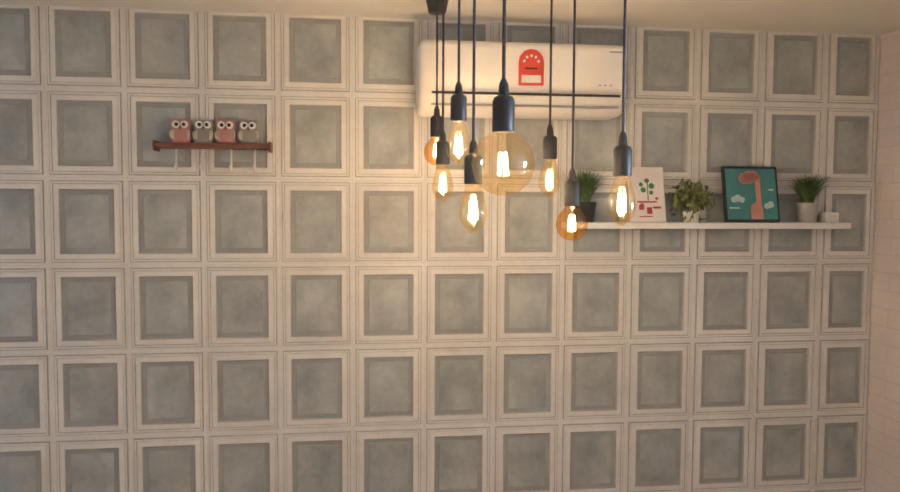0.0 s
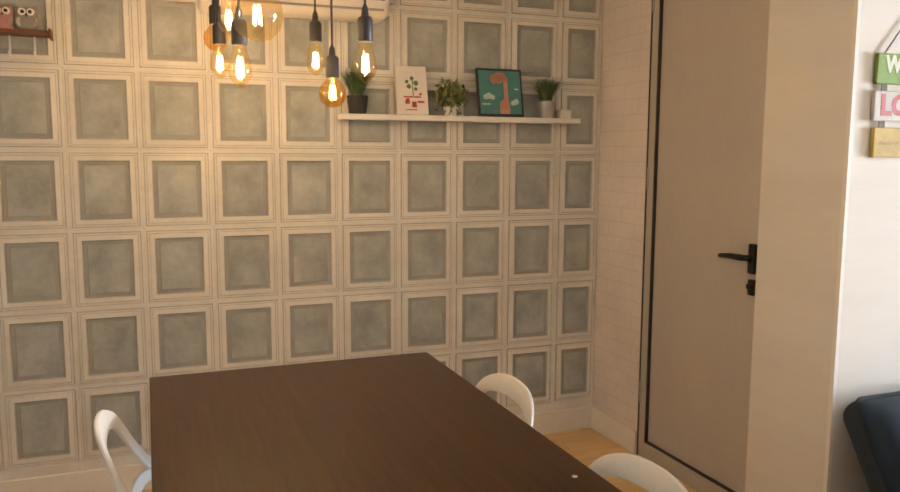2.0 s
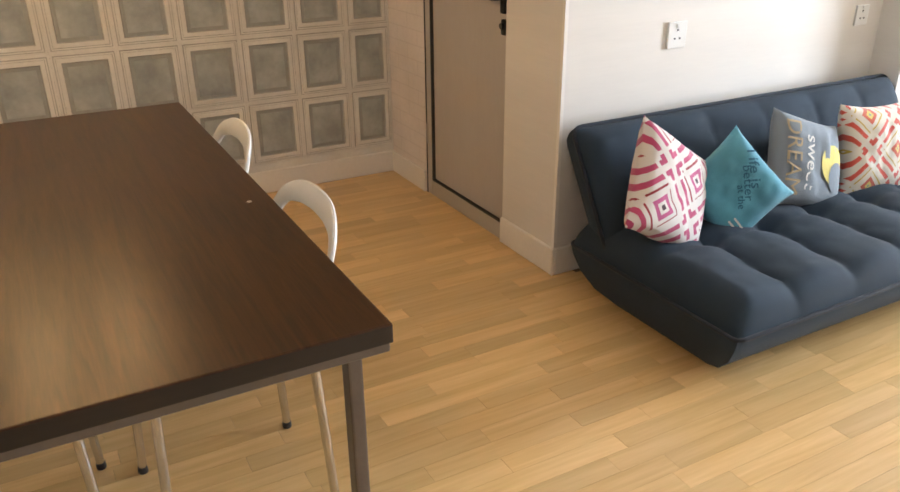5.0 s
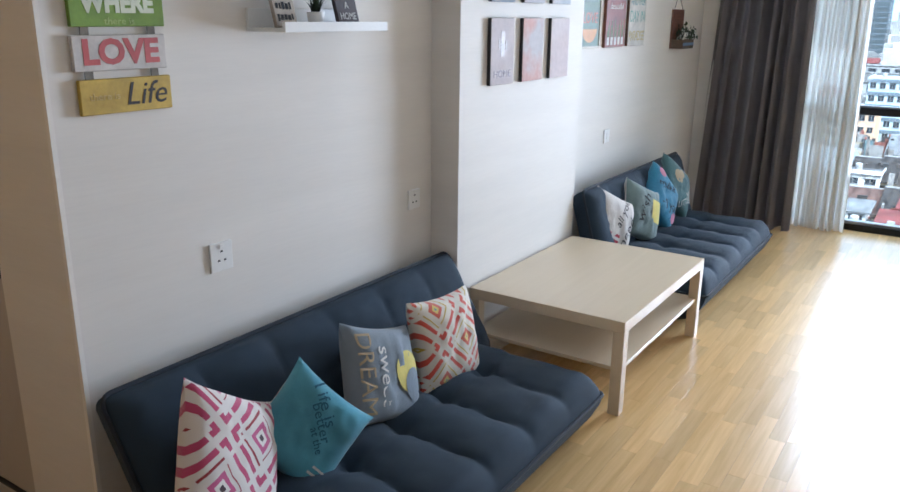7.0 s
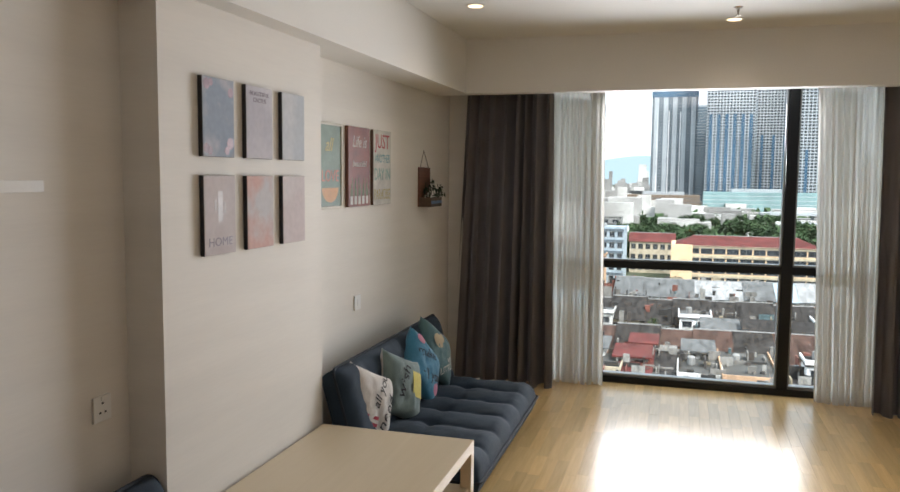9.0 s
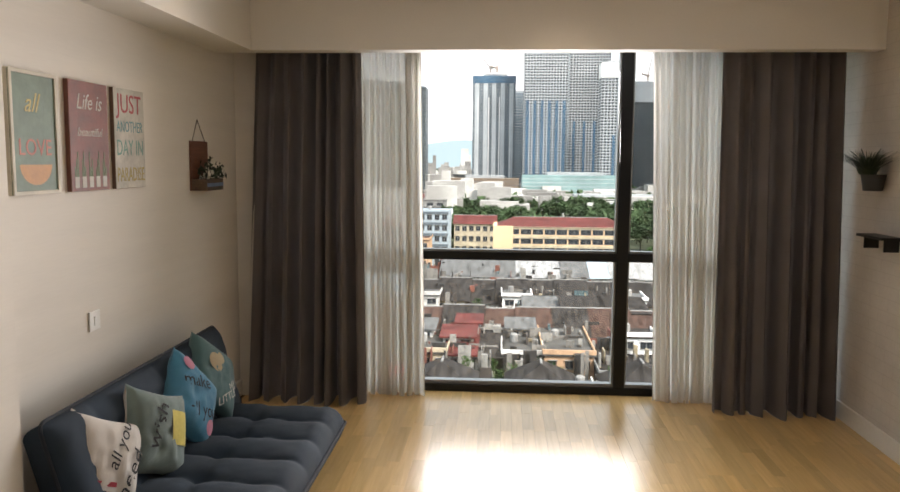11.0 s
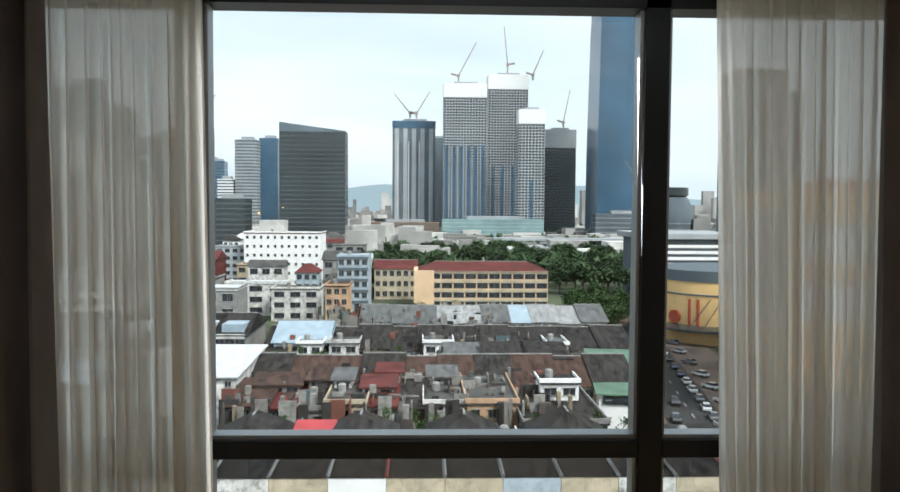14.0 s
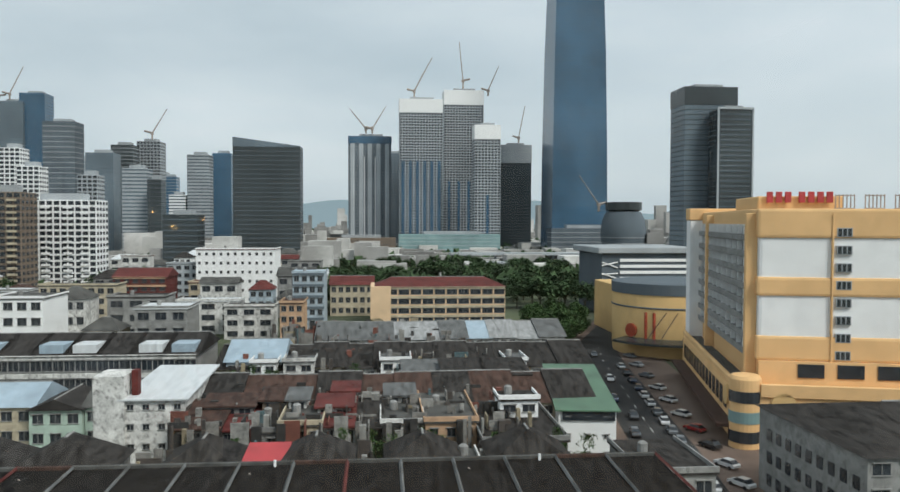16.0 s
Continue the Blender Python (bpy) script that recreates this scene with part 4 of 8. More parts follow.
# ---- living room ----
def puff(w, d, cols, rows, low, high, nx=120, ny=48, drop=0.10, inset=0.17, seed=0):
    """A tufted mattress: local x along its width, y along its depth (front at -d/2), resting at z 0."""
    bm = bmesh.new()
    rs = random.Random(seed)
    nudge = [rs.uniform(-0.02, 0.02) for _ in range(cols + 1)]

    def top(u, v):
        edge = min(u, 1 - u) * w
        edge2 = min(v, 1 - v) * d
        r = 0.085
        e = 1.0
        for q in (edge, edge2):
            if q < r:
                e *= math.sqrt(max(0.0, 1 - (1 - q / r) ** 2))
        cu = u * cols + 0.07 * math.sin(v * 5 + 1.3) + 2 * nudge[min(cols, int(u * cols))] * math.sin(math.pi * v)
        seam = abs(cu - round(cu))
        inner = 0 < round(cu) < cols
        bulge = math.sqrt(abs(math.sin(math.pi * cu))) if inner else 0.6 + 0.4 * math.sqrt(abs(math.sin(math.pi * cu)))
        rv = v * rows
        dim = abs(rv - round(rv))
        across = 0 < round(rv) < rows
        tuft = math.exp(-((seam / 0.17) ** 2 + (dim / 0.10) ** 2)) if across and inner else 0
        line = math.exp(-(dim / 0.06) ** 2) * 0.5 if across else 0
        pull = 0.0025 * math.exp(-(seam / 0.3) ** 2) * math.sin(22 * rv) * math.exp(-(dim / 0.3) ** 2) if across and inner else 0
        wob = 0.008 * noise.noise(Vector((u * 9, v * 7, seed))) + 0.002 * noise.noise(Vector((u * 31, v * 17, seed + 4)))
        return low + (high - low) * e * (0.75 + 0.25 * bulge - 0.12 * line) - 0.024 * tuft * e + (wob + pull) * e

    grid = [[bm.verts.new(((u / nx - 0.5) * w, (v / ny - 0.5) * d, top(u / nx, v / ny))) for v in range(ny + 1)] for u in range(nx + 1)]
    for a in range(nx):
        for b in range(ny):
            bm.faces.new((grid[a][b], grid[a + 1][b], grid[a + 1][b + 1], grid[a][b + 1]))
    rim = [grid[a][0] for a in range(nx)] + [grid[nx][b] for b in range(ny)] + [grid[a][ny] for a in range(nx, 0, -1)] + [grid[0][b] for b in range(ny, 0, -1)]
    rings = [rim]
    for f, z in ((0.05, low * 0.80), (0.22, low * 0.50), (0.55, low * 0.2), (1.0, 0.0)):
        ring = []
        for v in rim:
            sx = 1 - f * inset / w * 0.8
            sy = 1 - f * inset / d * 1.6
            ring.append(bm.verts.new((v.co.x * sx, v.co.y * sy, z)))
        rings.append(ring)
    n = len(rim)
    for r0, r1 in zip(rings, rings[1:]):
        for k in range(n):
            bm.faces.new((r0[k], r0[(k + 1) % n], r1[(k + 1) % n], r1[k]))
    bm.faces.new(rings[-1])
    return bm


def rounded_rect(w, d, r, n=6):
    pts = []
    for cx, cy, a0 in ((w / 2 - r, d / 2 - r, 0), (-w / 2 + r, d / 2 - r, 90), (-w / 2 + r, -d / 2 + r, 180), (w / 2 - r, -d / 2 + r, 270)):
        for k in range(n + 1):
            a = radians(a0 + 90 * k / n)
            pts.append((cx + r * math.cos(a), cy + r * math.sin(a)))
    return pts


def futon(w, tilted, up, tall):
    """A low fold-out sofa: tufted seat and back with piping. Origin on the floor, at the back in the middle; front towards -y."""
    so = thing("sofa_bed", "low navy blue tufted fabric sofa bed", "sofa", (0, 0, 0), "sofa beds along the wall")
    d = 0.775
    sw = w - 0.11
    bm = puff(sw, d, 6, 2, 0.195, 0.305, inset=0.21, seed=3)
    bm.transform(Matrix.Translation((-0.075, -d / 2 - 0.13, 0)))
    seat = part("seat", bm, M["navy"], so, smooth=True, local=True)
    rim = [(x - 0.075, y - d / 2 - 0.13, 0.198 + 0.006 * math.sin(9 * x)) for x, y in rounded_rect(sw + 0.01, d + 0.01, 0.03)]
    part("piping", tube(bmesh.new(), rim, 0.007, 8, True), M["navy_dark"], seat, "darker piped seam", True, local=True)
    tilt = pose(0, up, 0.16, tilted, 0, 0)
    bm = puff(w, tall, 6, 2, 0.085, 0.14, ny=36, inset=0.05, seed=5)
    bm.transform(Matrix.Translation((0, tall / 2, 0)))
    bm.transform(tilt)
    back = part("backrest", bm, M["navy"], so, smooth=True, local=True)
    rim = [tilt @ Vector((x, y + tall / 2, 0.087)) for x, y in rounded_rect(w + 0.01, tall + 0.01, 0.04)]
    part("piping", tube(bmesh.new(), rim, 0.007, 8, True), M["navy_dark"], back, "darker piped seam", True, local=True)
    for s in (-1, 1):
        part("hinge_bracket", one_box(s * (w / 2 - 0.1) - 0.015, s * (w / 2 - 0.1) + 0.015, -0.19, -0.12, 0.0, 0.16, 0.004, 1), M["black_metal"], so, "black metal bracket", local=True)
    return so


sofa = futon(1.69, 59, -0.24, 0.46)
sofa.matrix_world = pose(3.085, -1.455, 0)
sofa = futon(1.62, 74, -0.215, 0.50)
sofa.matrix_world = pose(5.99, -1.455, 0)

# coffee table
cx0, cx1, cy0, cy1, cz = 4.02, 5.10, -2.348, -1.602, 0.423
ct = thing("coffee_table", "low birch-effect coffee table with a shelf underneath", "coffee table", ((cx0 + cx1) / 2, (cy0 + cy1) / 2, 0))
part("tabletop", one_box(cx0, cx1, cy0, cy1, cz - 0.05, cz, 0.003, 2), M["birch"], ct)
for x in (cx0, cx1 - 0.05):
    for y in (cy0, cy1 - 0.05):
        part("leg", one_box(x, x + 0.05, y, y + 0.05, 0, cz - 0.05, 0.002, 1), M["birch"], ct)
part("shelf", one_box(cx0 + 0.012, cx1 - 0.012, cy0 + 0.012, cy1 - 0.012, 0.195, 0.213, 0.002, 1), M["birch"], ct, "thin lower shelf")
single("paper_sheet", one_box(3.86, 4.0, -1.85, -1.72, 0.001, 0.004, 0.001, 1), M["pot_white"], "white papers lying on the floor by the coffee table", "paper")


# cushions
def pillow_height(x, y, s, thick):
    a, b = min(1, abs(x) / (s / 2)), min(1, abs(y) / (s / 2))
    return thick * ((1 - a ** 2.6) * (1 - b ** 2.6)) ** 0.42


def cushion(label, s, thick, front, m, words=(), backm=None, seed=0):
    """A square scatter cushion in its own plane (x, y), front towards local z; m sets it in the room."""
    cu = thing("cushion", label, "cushion", (0, 0, 0), "scatter cushions on the sofa beds")
    rs = random.Random(seed)
    n = 26
    bm = bmesh.new()
    sides = []
    for side in (1, -1):
        g = []
        for i in range(n + 1):
            row = []
            for j in range(n + 1):
                x, y = (i / n - 0.5) * s, (j / n - 0.5) * s
                a, b = abs(x) / (s / 2), abs(y) / (s / 2)
                px = x * (1 - 0.10 * (1 - b ** 2) * a ** 3)
                py = y * (1 - 0.10 * (1 - a ** 2) * b ** 3)
                z = side * (pillow_height(x, y, s, thick) + (0.006 * noise.noise(Vector((x * 13 + seed, y * 13, side))) + 0.0035 * noise.noise(Vector((x * 34, y * 22 + seed, side)))) * (1 - a ** 3) * (1 - b ** 3) * 2)
                row.append(bm.verts.new((px, py, z)))
            g.append(row)
        for i in range(n):
            for j in range(n):
                q = (g[i][j], g[i + 1][j], g[i + 1][j + 1], g[i][j + 1])
                f = bm.faces.new(q if side > 0 else q[::-1])
                f.material_index = 0 if side > 0 else 1
        sides.append(g)
    bmesh.ops.remove_doubles(bm, verts=bm.verts, dist=0.0005)
    me = to_mesh("cover", bm, [front, backm or front], True)
    part("cover", me, front, cu, local=True)
    for text, size, x, y, turn, mat_, width in words:
        lm = letters(text, size, mat_, pose(x, y, 0, 0, 0, turn), 0.0005, width)
        for v in lm.vertices:
            v.co.z = v.co.z * 0.5 + pillow_height(v.co.x, v.co.y, s, thick) + 0.0035
        part("lettering", lm, mat_, cu, local=True)
    cu.matrix_world = m
    BASE[cu.name] = m.copy()
    return cu


WHITE_C, MAG, DRED, INK = (0.66, 0.61, 0.57), (0.42, 0.05, 0.13), (0.28, 0.025, 0.035), (0.05, 0.02, 0.03)
c_mag = rings_pattern("magenta_lozenge_cloth", WHITE_C, [(0.0, WHITE_C), (0.10, MAG), (0.26, WHITE_C), (0.40, DRED), (0.56, WHITE_C), (0.68, (0.45, 0.08, 0.2)), (0.82, WHITE_C), (0.92, INK)], 0.21, 45, (0.5, 0.12))
c_multi = rings_pattern("red_yellow_lozenge_cloth", (0.68, 0.63, 0.54), [(0.0, (0.66, 0.61, 0.52)), (0.12, (0.55, 0.08, 0.05)), (0.28, (0.66, 0.61, 0.52)), (0.42, (0.52, 0.36, 0.05)), (0.58, (0.66, 0.61, 0.52)), (0.72, (0.5, 0.1, 0.05)), (0.86, (0.62, 0.5, 0.12)), (0.95, (0.16, 0.3, 0.27))], 0.19, 45, (0.3, 0.3))
c_turq = cloth("turquoise_cloth", (0.10, 0.33, 0.43), 500, 0.2, 0.34)
c_grey = cloth("blue_grey_cloth", (0.20, 0.235, 0.27), 500, 0.2, 0.12)
c_white = cloth("off_white_cloth", (0.64, 0.60, 0.56), 500, 0.2, 0.06)
c_sage = cloth("sage_cloth", (0.17, 0.23, 0.22), 500, 0.2, 0.3)
c_blue = cloth("bright_blue_cloth", (0.045, 0.22, 0.36), 500, 0.2, 0.2)
c_teal = cloth("dark_teal_cloth", (0.075, 0.16, 0.17), 500, 0.2, 0.15)
i_dark, i_blue, i_white = paint("ink_black", (0.015, 0.015, 0.018), 0.8), paint("ink_blue", (0.015, 0.09, 0.15), 0.8), paint("ink_white", (0.66, 0.64, 0.6), 0.8)
i_yel, i_tan, i_red, i_pink = paint("ink_yellow", (0.62, 0.52, 0.12), 0.8), paint("ink_tan", (0.42, 0.33, 0.20), 0.8), paint("ink_red", (0.45, 0.05, 0.08), 0.8), paint("ink_pink", (0.5, 0.2, 0.28), 0.8)


def lean(x, y, z, yaw, tilt, roll):
    """A cushion's pose: its front looks towards yaw (0 is -y, to the room), leans back by tilt, and stands turned by roll in its own plane."""
    return pose(x, y, z, 0, 0, yaw) @ pose(0, 0, 0, 90 - tilt, 0, 0) @ pose(0, 0, 0, 0, 0, roll)


def decal(cu, shapes, mat_, s, thick, name, label=""):
    """Printed shapes that follow a cushion's bulge: discs (x, y, r) and bars (x0, x1, y0, y1), finely cut."""
    bm = bmesh.new()
    for sh in shapes:
        if len(sh) == 3:
            x, y, r = sh
            mid = bm.verts.new((x, y, 0))
            rings = [[bm.verts.new((x + r * f * math.cos(2 * math.pi * k / 20), y + r * f * math.sin(2 * math.pi * k / 20), 0)) for k in range(20)] for f in (0.35, 0.7, 1.0)]
            for k in range(20):
                bm.faces.new((mid, rings[0][k], rings[0][(k + 1) % 20]))
                for a, b in zip(rings, rings[1:]):
                    bm.faces.new((a[k], b[k], b[(k + 1) % 20], a[(k + 1) % 20]))
        else:
            x0, x1, y0, y1 = sh
            nx, ny = max(2, int((x1 - x0) / 0.02)), max(2, int((y1 - y0) / 0.02))
            g = [[bm.verts.new((x0 + (x1 - x0) * i / nx, y0 + (y1 - y0) * j / ny, 0)) for j in range(ny + 1)] for i in range(nx + 1)]
            for i in range(nx):
                for j in range(ny):
                    bm.faces.new((g[i][j], g[i + 1][j], g[i + 1][j + 1], g[i][j + 1]))
    for v in bm.verts:
        v.co.z = pillow_height(v.co.x, v.co.y, s, thick) + 0.003
    part(name, bm, mat_, cu, label, local=True)


S, T = 0.355, 0.068
c1 = cushion("white cushion with magenta and dark red lozenges", 0.385, T, c_mag, lean(2.405, -1.845, 0.437, 16, 20, -36), seed=1)
c2 = cushion("turquoise cushion with dark lettering", 0.315, T, c_turq, lean(2.69, -1.86, 0.40, -24, 22, -50), [("Life is", 0.055, -0.02, 0.08, -38, i_blue, 0.13), ("better", 0.045, 0.0, 0.03, -38, i_blue, 0.12), ("at the", 0.035, 0.02, -0.02, -38, i_blue, 0.08)], backm=c_multi, seed=2)
decal(c2, [(0.06, 0.12, -0.085, -0.078), (0.055, 0.125, -0.105, -0.098), (0.062, 0.12, -0.125, -0.118)], i_white, 0.315, T, "stripe_motif", "white stripes")
c3 = cushion("blue-grey cushion with a yellow disc and lettering", S, T, c_grey, lean(3.085, -1.825, 0.418, 4, 22, -20), [("DREAM", 0.085, -0.125, 0.0, -90, i_tan, 0.27), ("sweet", 0.075, -0.045, -0.01, -90, i_white, 0.2)], seed=3)
decal(c3, [(0.085, 0.0, 0.075)], i_yel, S, T, "moon_motif", "yellow disc")
decal(c3, [(0.115, -0.045, 0.06)], c_grey, S, T + 0.0015, "moon_shade", "grey disc over the yellow one")
c4 = cushion("cream cushion with red, yellow and green lozenges", 0.36, T, c_multi, lean(3.462, -1.84, 0.420, -3, 15, -4), seed=4)
d1 = cushion("off-white cushion with black script and red stripes", S, T, c_white, lean(5.42, -1.70, 0.44, -16, 12, -26), [("all you", 0.075, 0.02, 0.07, 70, i_dark, 0.19), ("need", 0.09, 0.09, -0.03, 70, i_dark, 0.19)], seed=5)
decal(d1, [(-0.15, 0.02, -0.085, -0.068), (-0.15, 0.02, -0.12, -0.103), (-0.15, 0.02, -0.15, -0.135)], i_red, S, T, "stripe_motif", "red stripes")
d2 = cushion("sage green cushion with yellow patches", S, T, c_sage, lean(5.717, -1.765, 0.455, -11, 14, -24), [("wish", 0.09, -0.05, 0.02, 70, i_dark, 0.2)], backm=c_white, seed=6)
decal(d2, [(0.03, 0.13, -0.05, 0.09)], i_yel, S, T, "patch_motif", "yellow patches")
d3 = cushion("bright blue cushion with black script and pink shapes", S, T, c_blue, lean(6.10, -1.755, 0.475, -6, 18, -50), [("make", 0.085, -0.04, 0.06, 25, i_dark, 0.19), ("all you", 0.09, 0.04, -0.05, 25, i_dark, 0.2)], seed=7)
for spot in ((-0.11, 0.12, 0.033), (0.12, -0.09, 0.035)):
    decal(d3, [spot], i_pink, S, T, "heart_motif", "pink shape")
d4 = cushion("dark teal cushion with white lettering", S, T, c_teal, lean(6.42, -1.74, 0.49, -4, 20, -40), [("MY", 0.06, 0.09, -0.03, 40, i_white, 0.075), ("LITTLE", 0.055, 0.06, -0.1, 40, i_white, 0.16)], seed=8)
decal(d4, [(-0.06, 0.04, 0.05), (-0.02, 0.08, 0.03)], i_tan, S, T, "mountain_motif", "tan and white mountains")


# hanging sign of three boards
sg = thing("hanging_sign", "three painted boards in green, white and yellow hung on a cord", "wall sign", (2.47, Y2, 1.35))
yb = Y2 - 0.002
for (z0, z1, dx, name, c, words) in (
    (1.575, 1.668, 0.0, "green_board", (0.20, 0.32, 0.04), [("WHERE", 0.068, 0.012, (0.72, 0.76, 0.6), 0.22, 0), ("there is", 0.026, -0.033, (0.45, 0.55, 0.2), 0.09, 0)]),
    (1.462, 1.554, -0.003, "white_board", (0.62, 0.58, 0.54), [("LOVE", 0.088, 0.0, (0.48, 0.10, 0.10), 0.23, 0)]),
    (1.349, 1.441, 0.004, "yellow_board", (0.55, 0.38, 0.06), [("Life", 0.088, 0.0, (0.02, 0.015, 0.012), 0.13, 0.25), ("there is", 0.026, 0.0, (0.66, 0.5, 0.2), 0.09, 0)]),
):
    bd = part(name, one_box(2.331 + dx, 2.612 + dx, yb - 0.014, yb, z0, z1, 0.002, 1), paint(name + "_paint", c, 0.6, 0.16, 14), sg, name.replace("_", " "))
    for text, size, dz, col, width, slant in words:
        off = 0.055 if text == "Life" else (-0.07 if (text == "there is" and name == "yellow_board") else 0)
        part("lettering", letters(text, size, paint("sign_ink", col), facing(2.4715 + dx + off, yb - 0.0145, (z0 + z1) / 2 + dz, -90), 0.0006, width, slant, 0.0035 if text.isupper() else 0.0), None, bd)
for z0, z1 in ((1.554, 1.575), (1.441, 1.462)):
    for x in (2.37, 2.57):
        part("ribbon", one_box(x - 0.012, x + 0.012, yb - 0.009, yb - 0.006, z0 - 0.004, z1 + 0.004), M["rope"], sg, "grey ribbon link")
part("cord", tube(bmesh.new(), [(2.36, yb - 0.008, 1.665), (2.4715, yb - 0.006, 1.80), (2.585, yb - 0.008, 1.665)], 0.003, 6), M["rope"], sg, smooth=True)
part("nail", cyl(bmesh.new(), (2.4715, yb + 0.002, 1.802), (2.4715, yb - 0.016, 1.802), 0.005, n=8), M["black_metal"], sg)

# picture ledge
lg = thing("picture_ledge", "white wall picture ledge holding plaques", "shelf", (3.19, Y2, 1.56))
part("base", one_box(2.925, 3.425, -1.60, Y2 - 0.0005, 1.557, 1.569, 0.001, 1), M["white_plastic"], lg)
part("back", one_box(2.925, 3.425, Y2 - 0.013, Y2 - 0.0005, 1.569, 1.628, 0.001, 1), M["white_plastic"], lg)
part("lip", one_box(2.925, 3.425, -1.612, -1.60, 1.557, 1.588, 0.001, 1), M["white_plastic"], lg)


def plaque(x0, x1, h, label, c, ink, lines, size, group="plaques on the ledge", holes=False):
    pq = thing("plaque", label, "plaque", ((x0 + x1) / 2, -1.53, 1.569), group)
    bm, m = slab(x0, x1, -1.535, 1.569, h, 0.016, 15)
    part("board", bm, paint("plaque_face", c, 0.6, 0.15, 16), pq)
    for k, text in enumerate(lines):
        z = h * (0.80 - 0.68 * k / max(1, len(lines) - 1))
        lm = letters(text, size, ink, pose((x0 + x1) / 2, -0.0165, z, 90, 0, 0), 0.0005, min((x1 - x0) * 0.75, size * 0.62 * len(text)))
        lm.transform(m)
        part("lettering", lm, ink, pq)
    return pq, m


p1, m1 = plaque(2.955, 3.045, 0.275, "pale wooden plaque with dense dark lettering", (0.42, 0.36, 0.29), i_dark, [], 0.02)
rs = random.Random(4)
bars = []
for r in range(7):
    x = 2.964
    while x < 3.026:
        wbar = rs.uniform(0.006, 0.014)
        z = 0.245 - r * 0.036
        bars.append((x, min(x + wbar, 3.036), z - rs.uniform(0.007, 0.012), z + rs.uniform(0.007, 0.012)))
        x += wbar + 0.004
part("lettering", flat_bits(m1, -0.0163, bars), i_dark, p1, "dense dark script")
p2, m2 = plaque(3.245, 3.350, 0.272, "dark brown plaque with white lettering and a wire loop", (0.065, 0.05, 0.055), i_white, ["LOVE", "MAKES", "OUR", "HOUSE", "A", "HOME"], 0.034)
bm = tube(bmesh.new(), [(3.265, -0.008, 0.27), (3.25, -0.01, 0.285), (3.30, -0.012, 0.278), (3.345, -0.01, 0.292), (3.335, -0.008, 0.27)], 0.0022, 6)
bm.transform(m2)
part("wire", bm, M["rope"], p2, smooth=True)
potted("succulent", "spiky succulent in a small white pot on the ledge", 3.148, -1.53, 1.569, 0.03, 0.05, M["pot_white"], "succulent", M["leaf_dark"], 0.05, 0.075)


# sockets and switch
def faceplate(x0, x1, y, z0, z1, label, kind):
    fp = thing("wall_socket" if kind != "switch" else "light_switch", label, "socket" if kind != "switch" else "switch", ((x0 + x1) / 2, y, (z0 + z1) / 2), "sockets on the wall")
    plate = part("plate", one_box(x0, x1, y - 0.009, y - 0.0005, z0, z1, 0.003), M["white_plastic"], fp)
    cx, cz_ = (x0 + x1) / 2, (z0 + z1) / 2
    if kind == "socket":
        for dx, dz in ((0, 0.018), (-0.012, -0.012), (0.012, -0.012)):
            part("pin_hole", one_box(cx + dx - 0.0045, cx + dx + 0.0045, y - 0.0098, y - 0.0085, cz_ + dz - 0.003, cz_ + dz + 0.003), M["black_plastic"], plate)
        part("rocker", one_box(cx - 0.009, cx + 0.009, y - 0.0125, y - 0.0085, cz_ + 0.027, cz_ + 0.042, 0.002, 1), M["white_plastic"], plate)
    else:
        part("rocker", one_box(cx - 0.012, cx + 0.012, y - 0.0125, y - 0.0085, cz_ - 0.02, cz_ + 0.02, 0.002, 1), M["white_plastic"], plate)


faceplate(2.712, 2.802, Y2, 0.812, 0.908, "white three-pin wall socket above the sofa bed", "socket")
faceplate(3.765, 3.845, Y2, 0.812, 0.896, "white three-pin wall socket beside the pier", "socket")
faceplate(5.84, 5.925, Y2, 0.838, 0.922, "white wall switch above the sofa bed", "switch")


# canvases
def canvas(x0, x1, y, z0, z1, label, face, edge, group):
    cv = thing("canvas_print", label, "picture", ((x0 + x1) / 2, y, z0), group)
    part("board", one_box(x0, x1, y - 0.018, y - 0.001, z0, z1, 0.001, 1), edge, cv)
    fc = part("print", one_box(x0 + 0.001, x1 - 0.001, y - 0.0205, y - 0.0182, z0 + 0.001, z1 - 0.001), face, cv)
    return cv, fc


def wash(name, a, b, scale=5):
    mt = surface(name, a, 0.75, 0.12, scale, 40, 0.01, tint=b, coords="World")
    mt.node_tree.nodes["Principled BSDF"].inputs["Specular IOR Level"].default_value = 0.2
    r = [q for q in mt.node_tree.nodes if q.type == "VALTORGB"][0].color_ramp
    r.elements[0].color, r.elements[1].color = (*a, 1), (*b, 1)
    r.elements[0].position, r.elements[1].position = 0.42, 0.58
    return mt


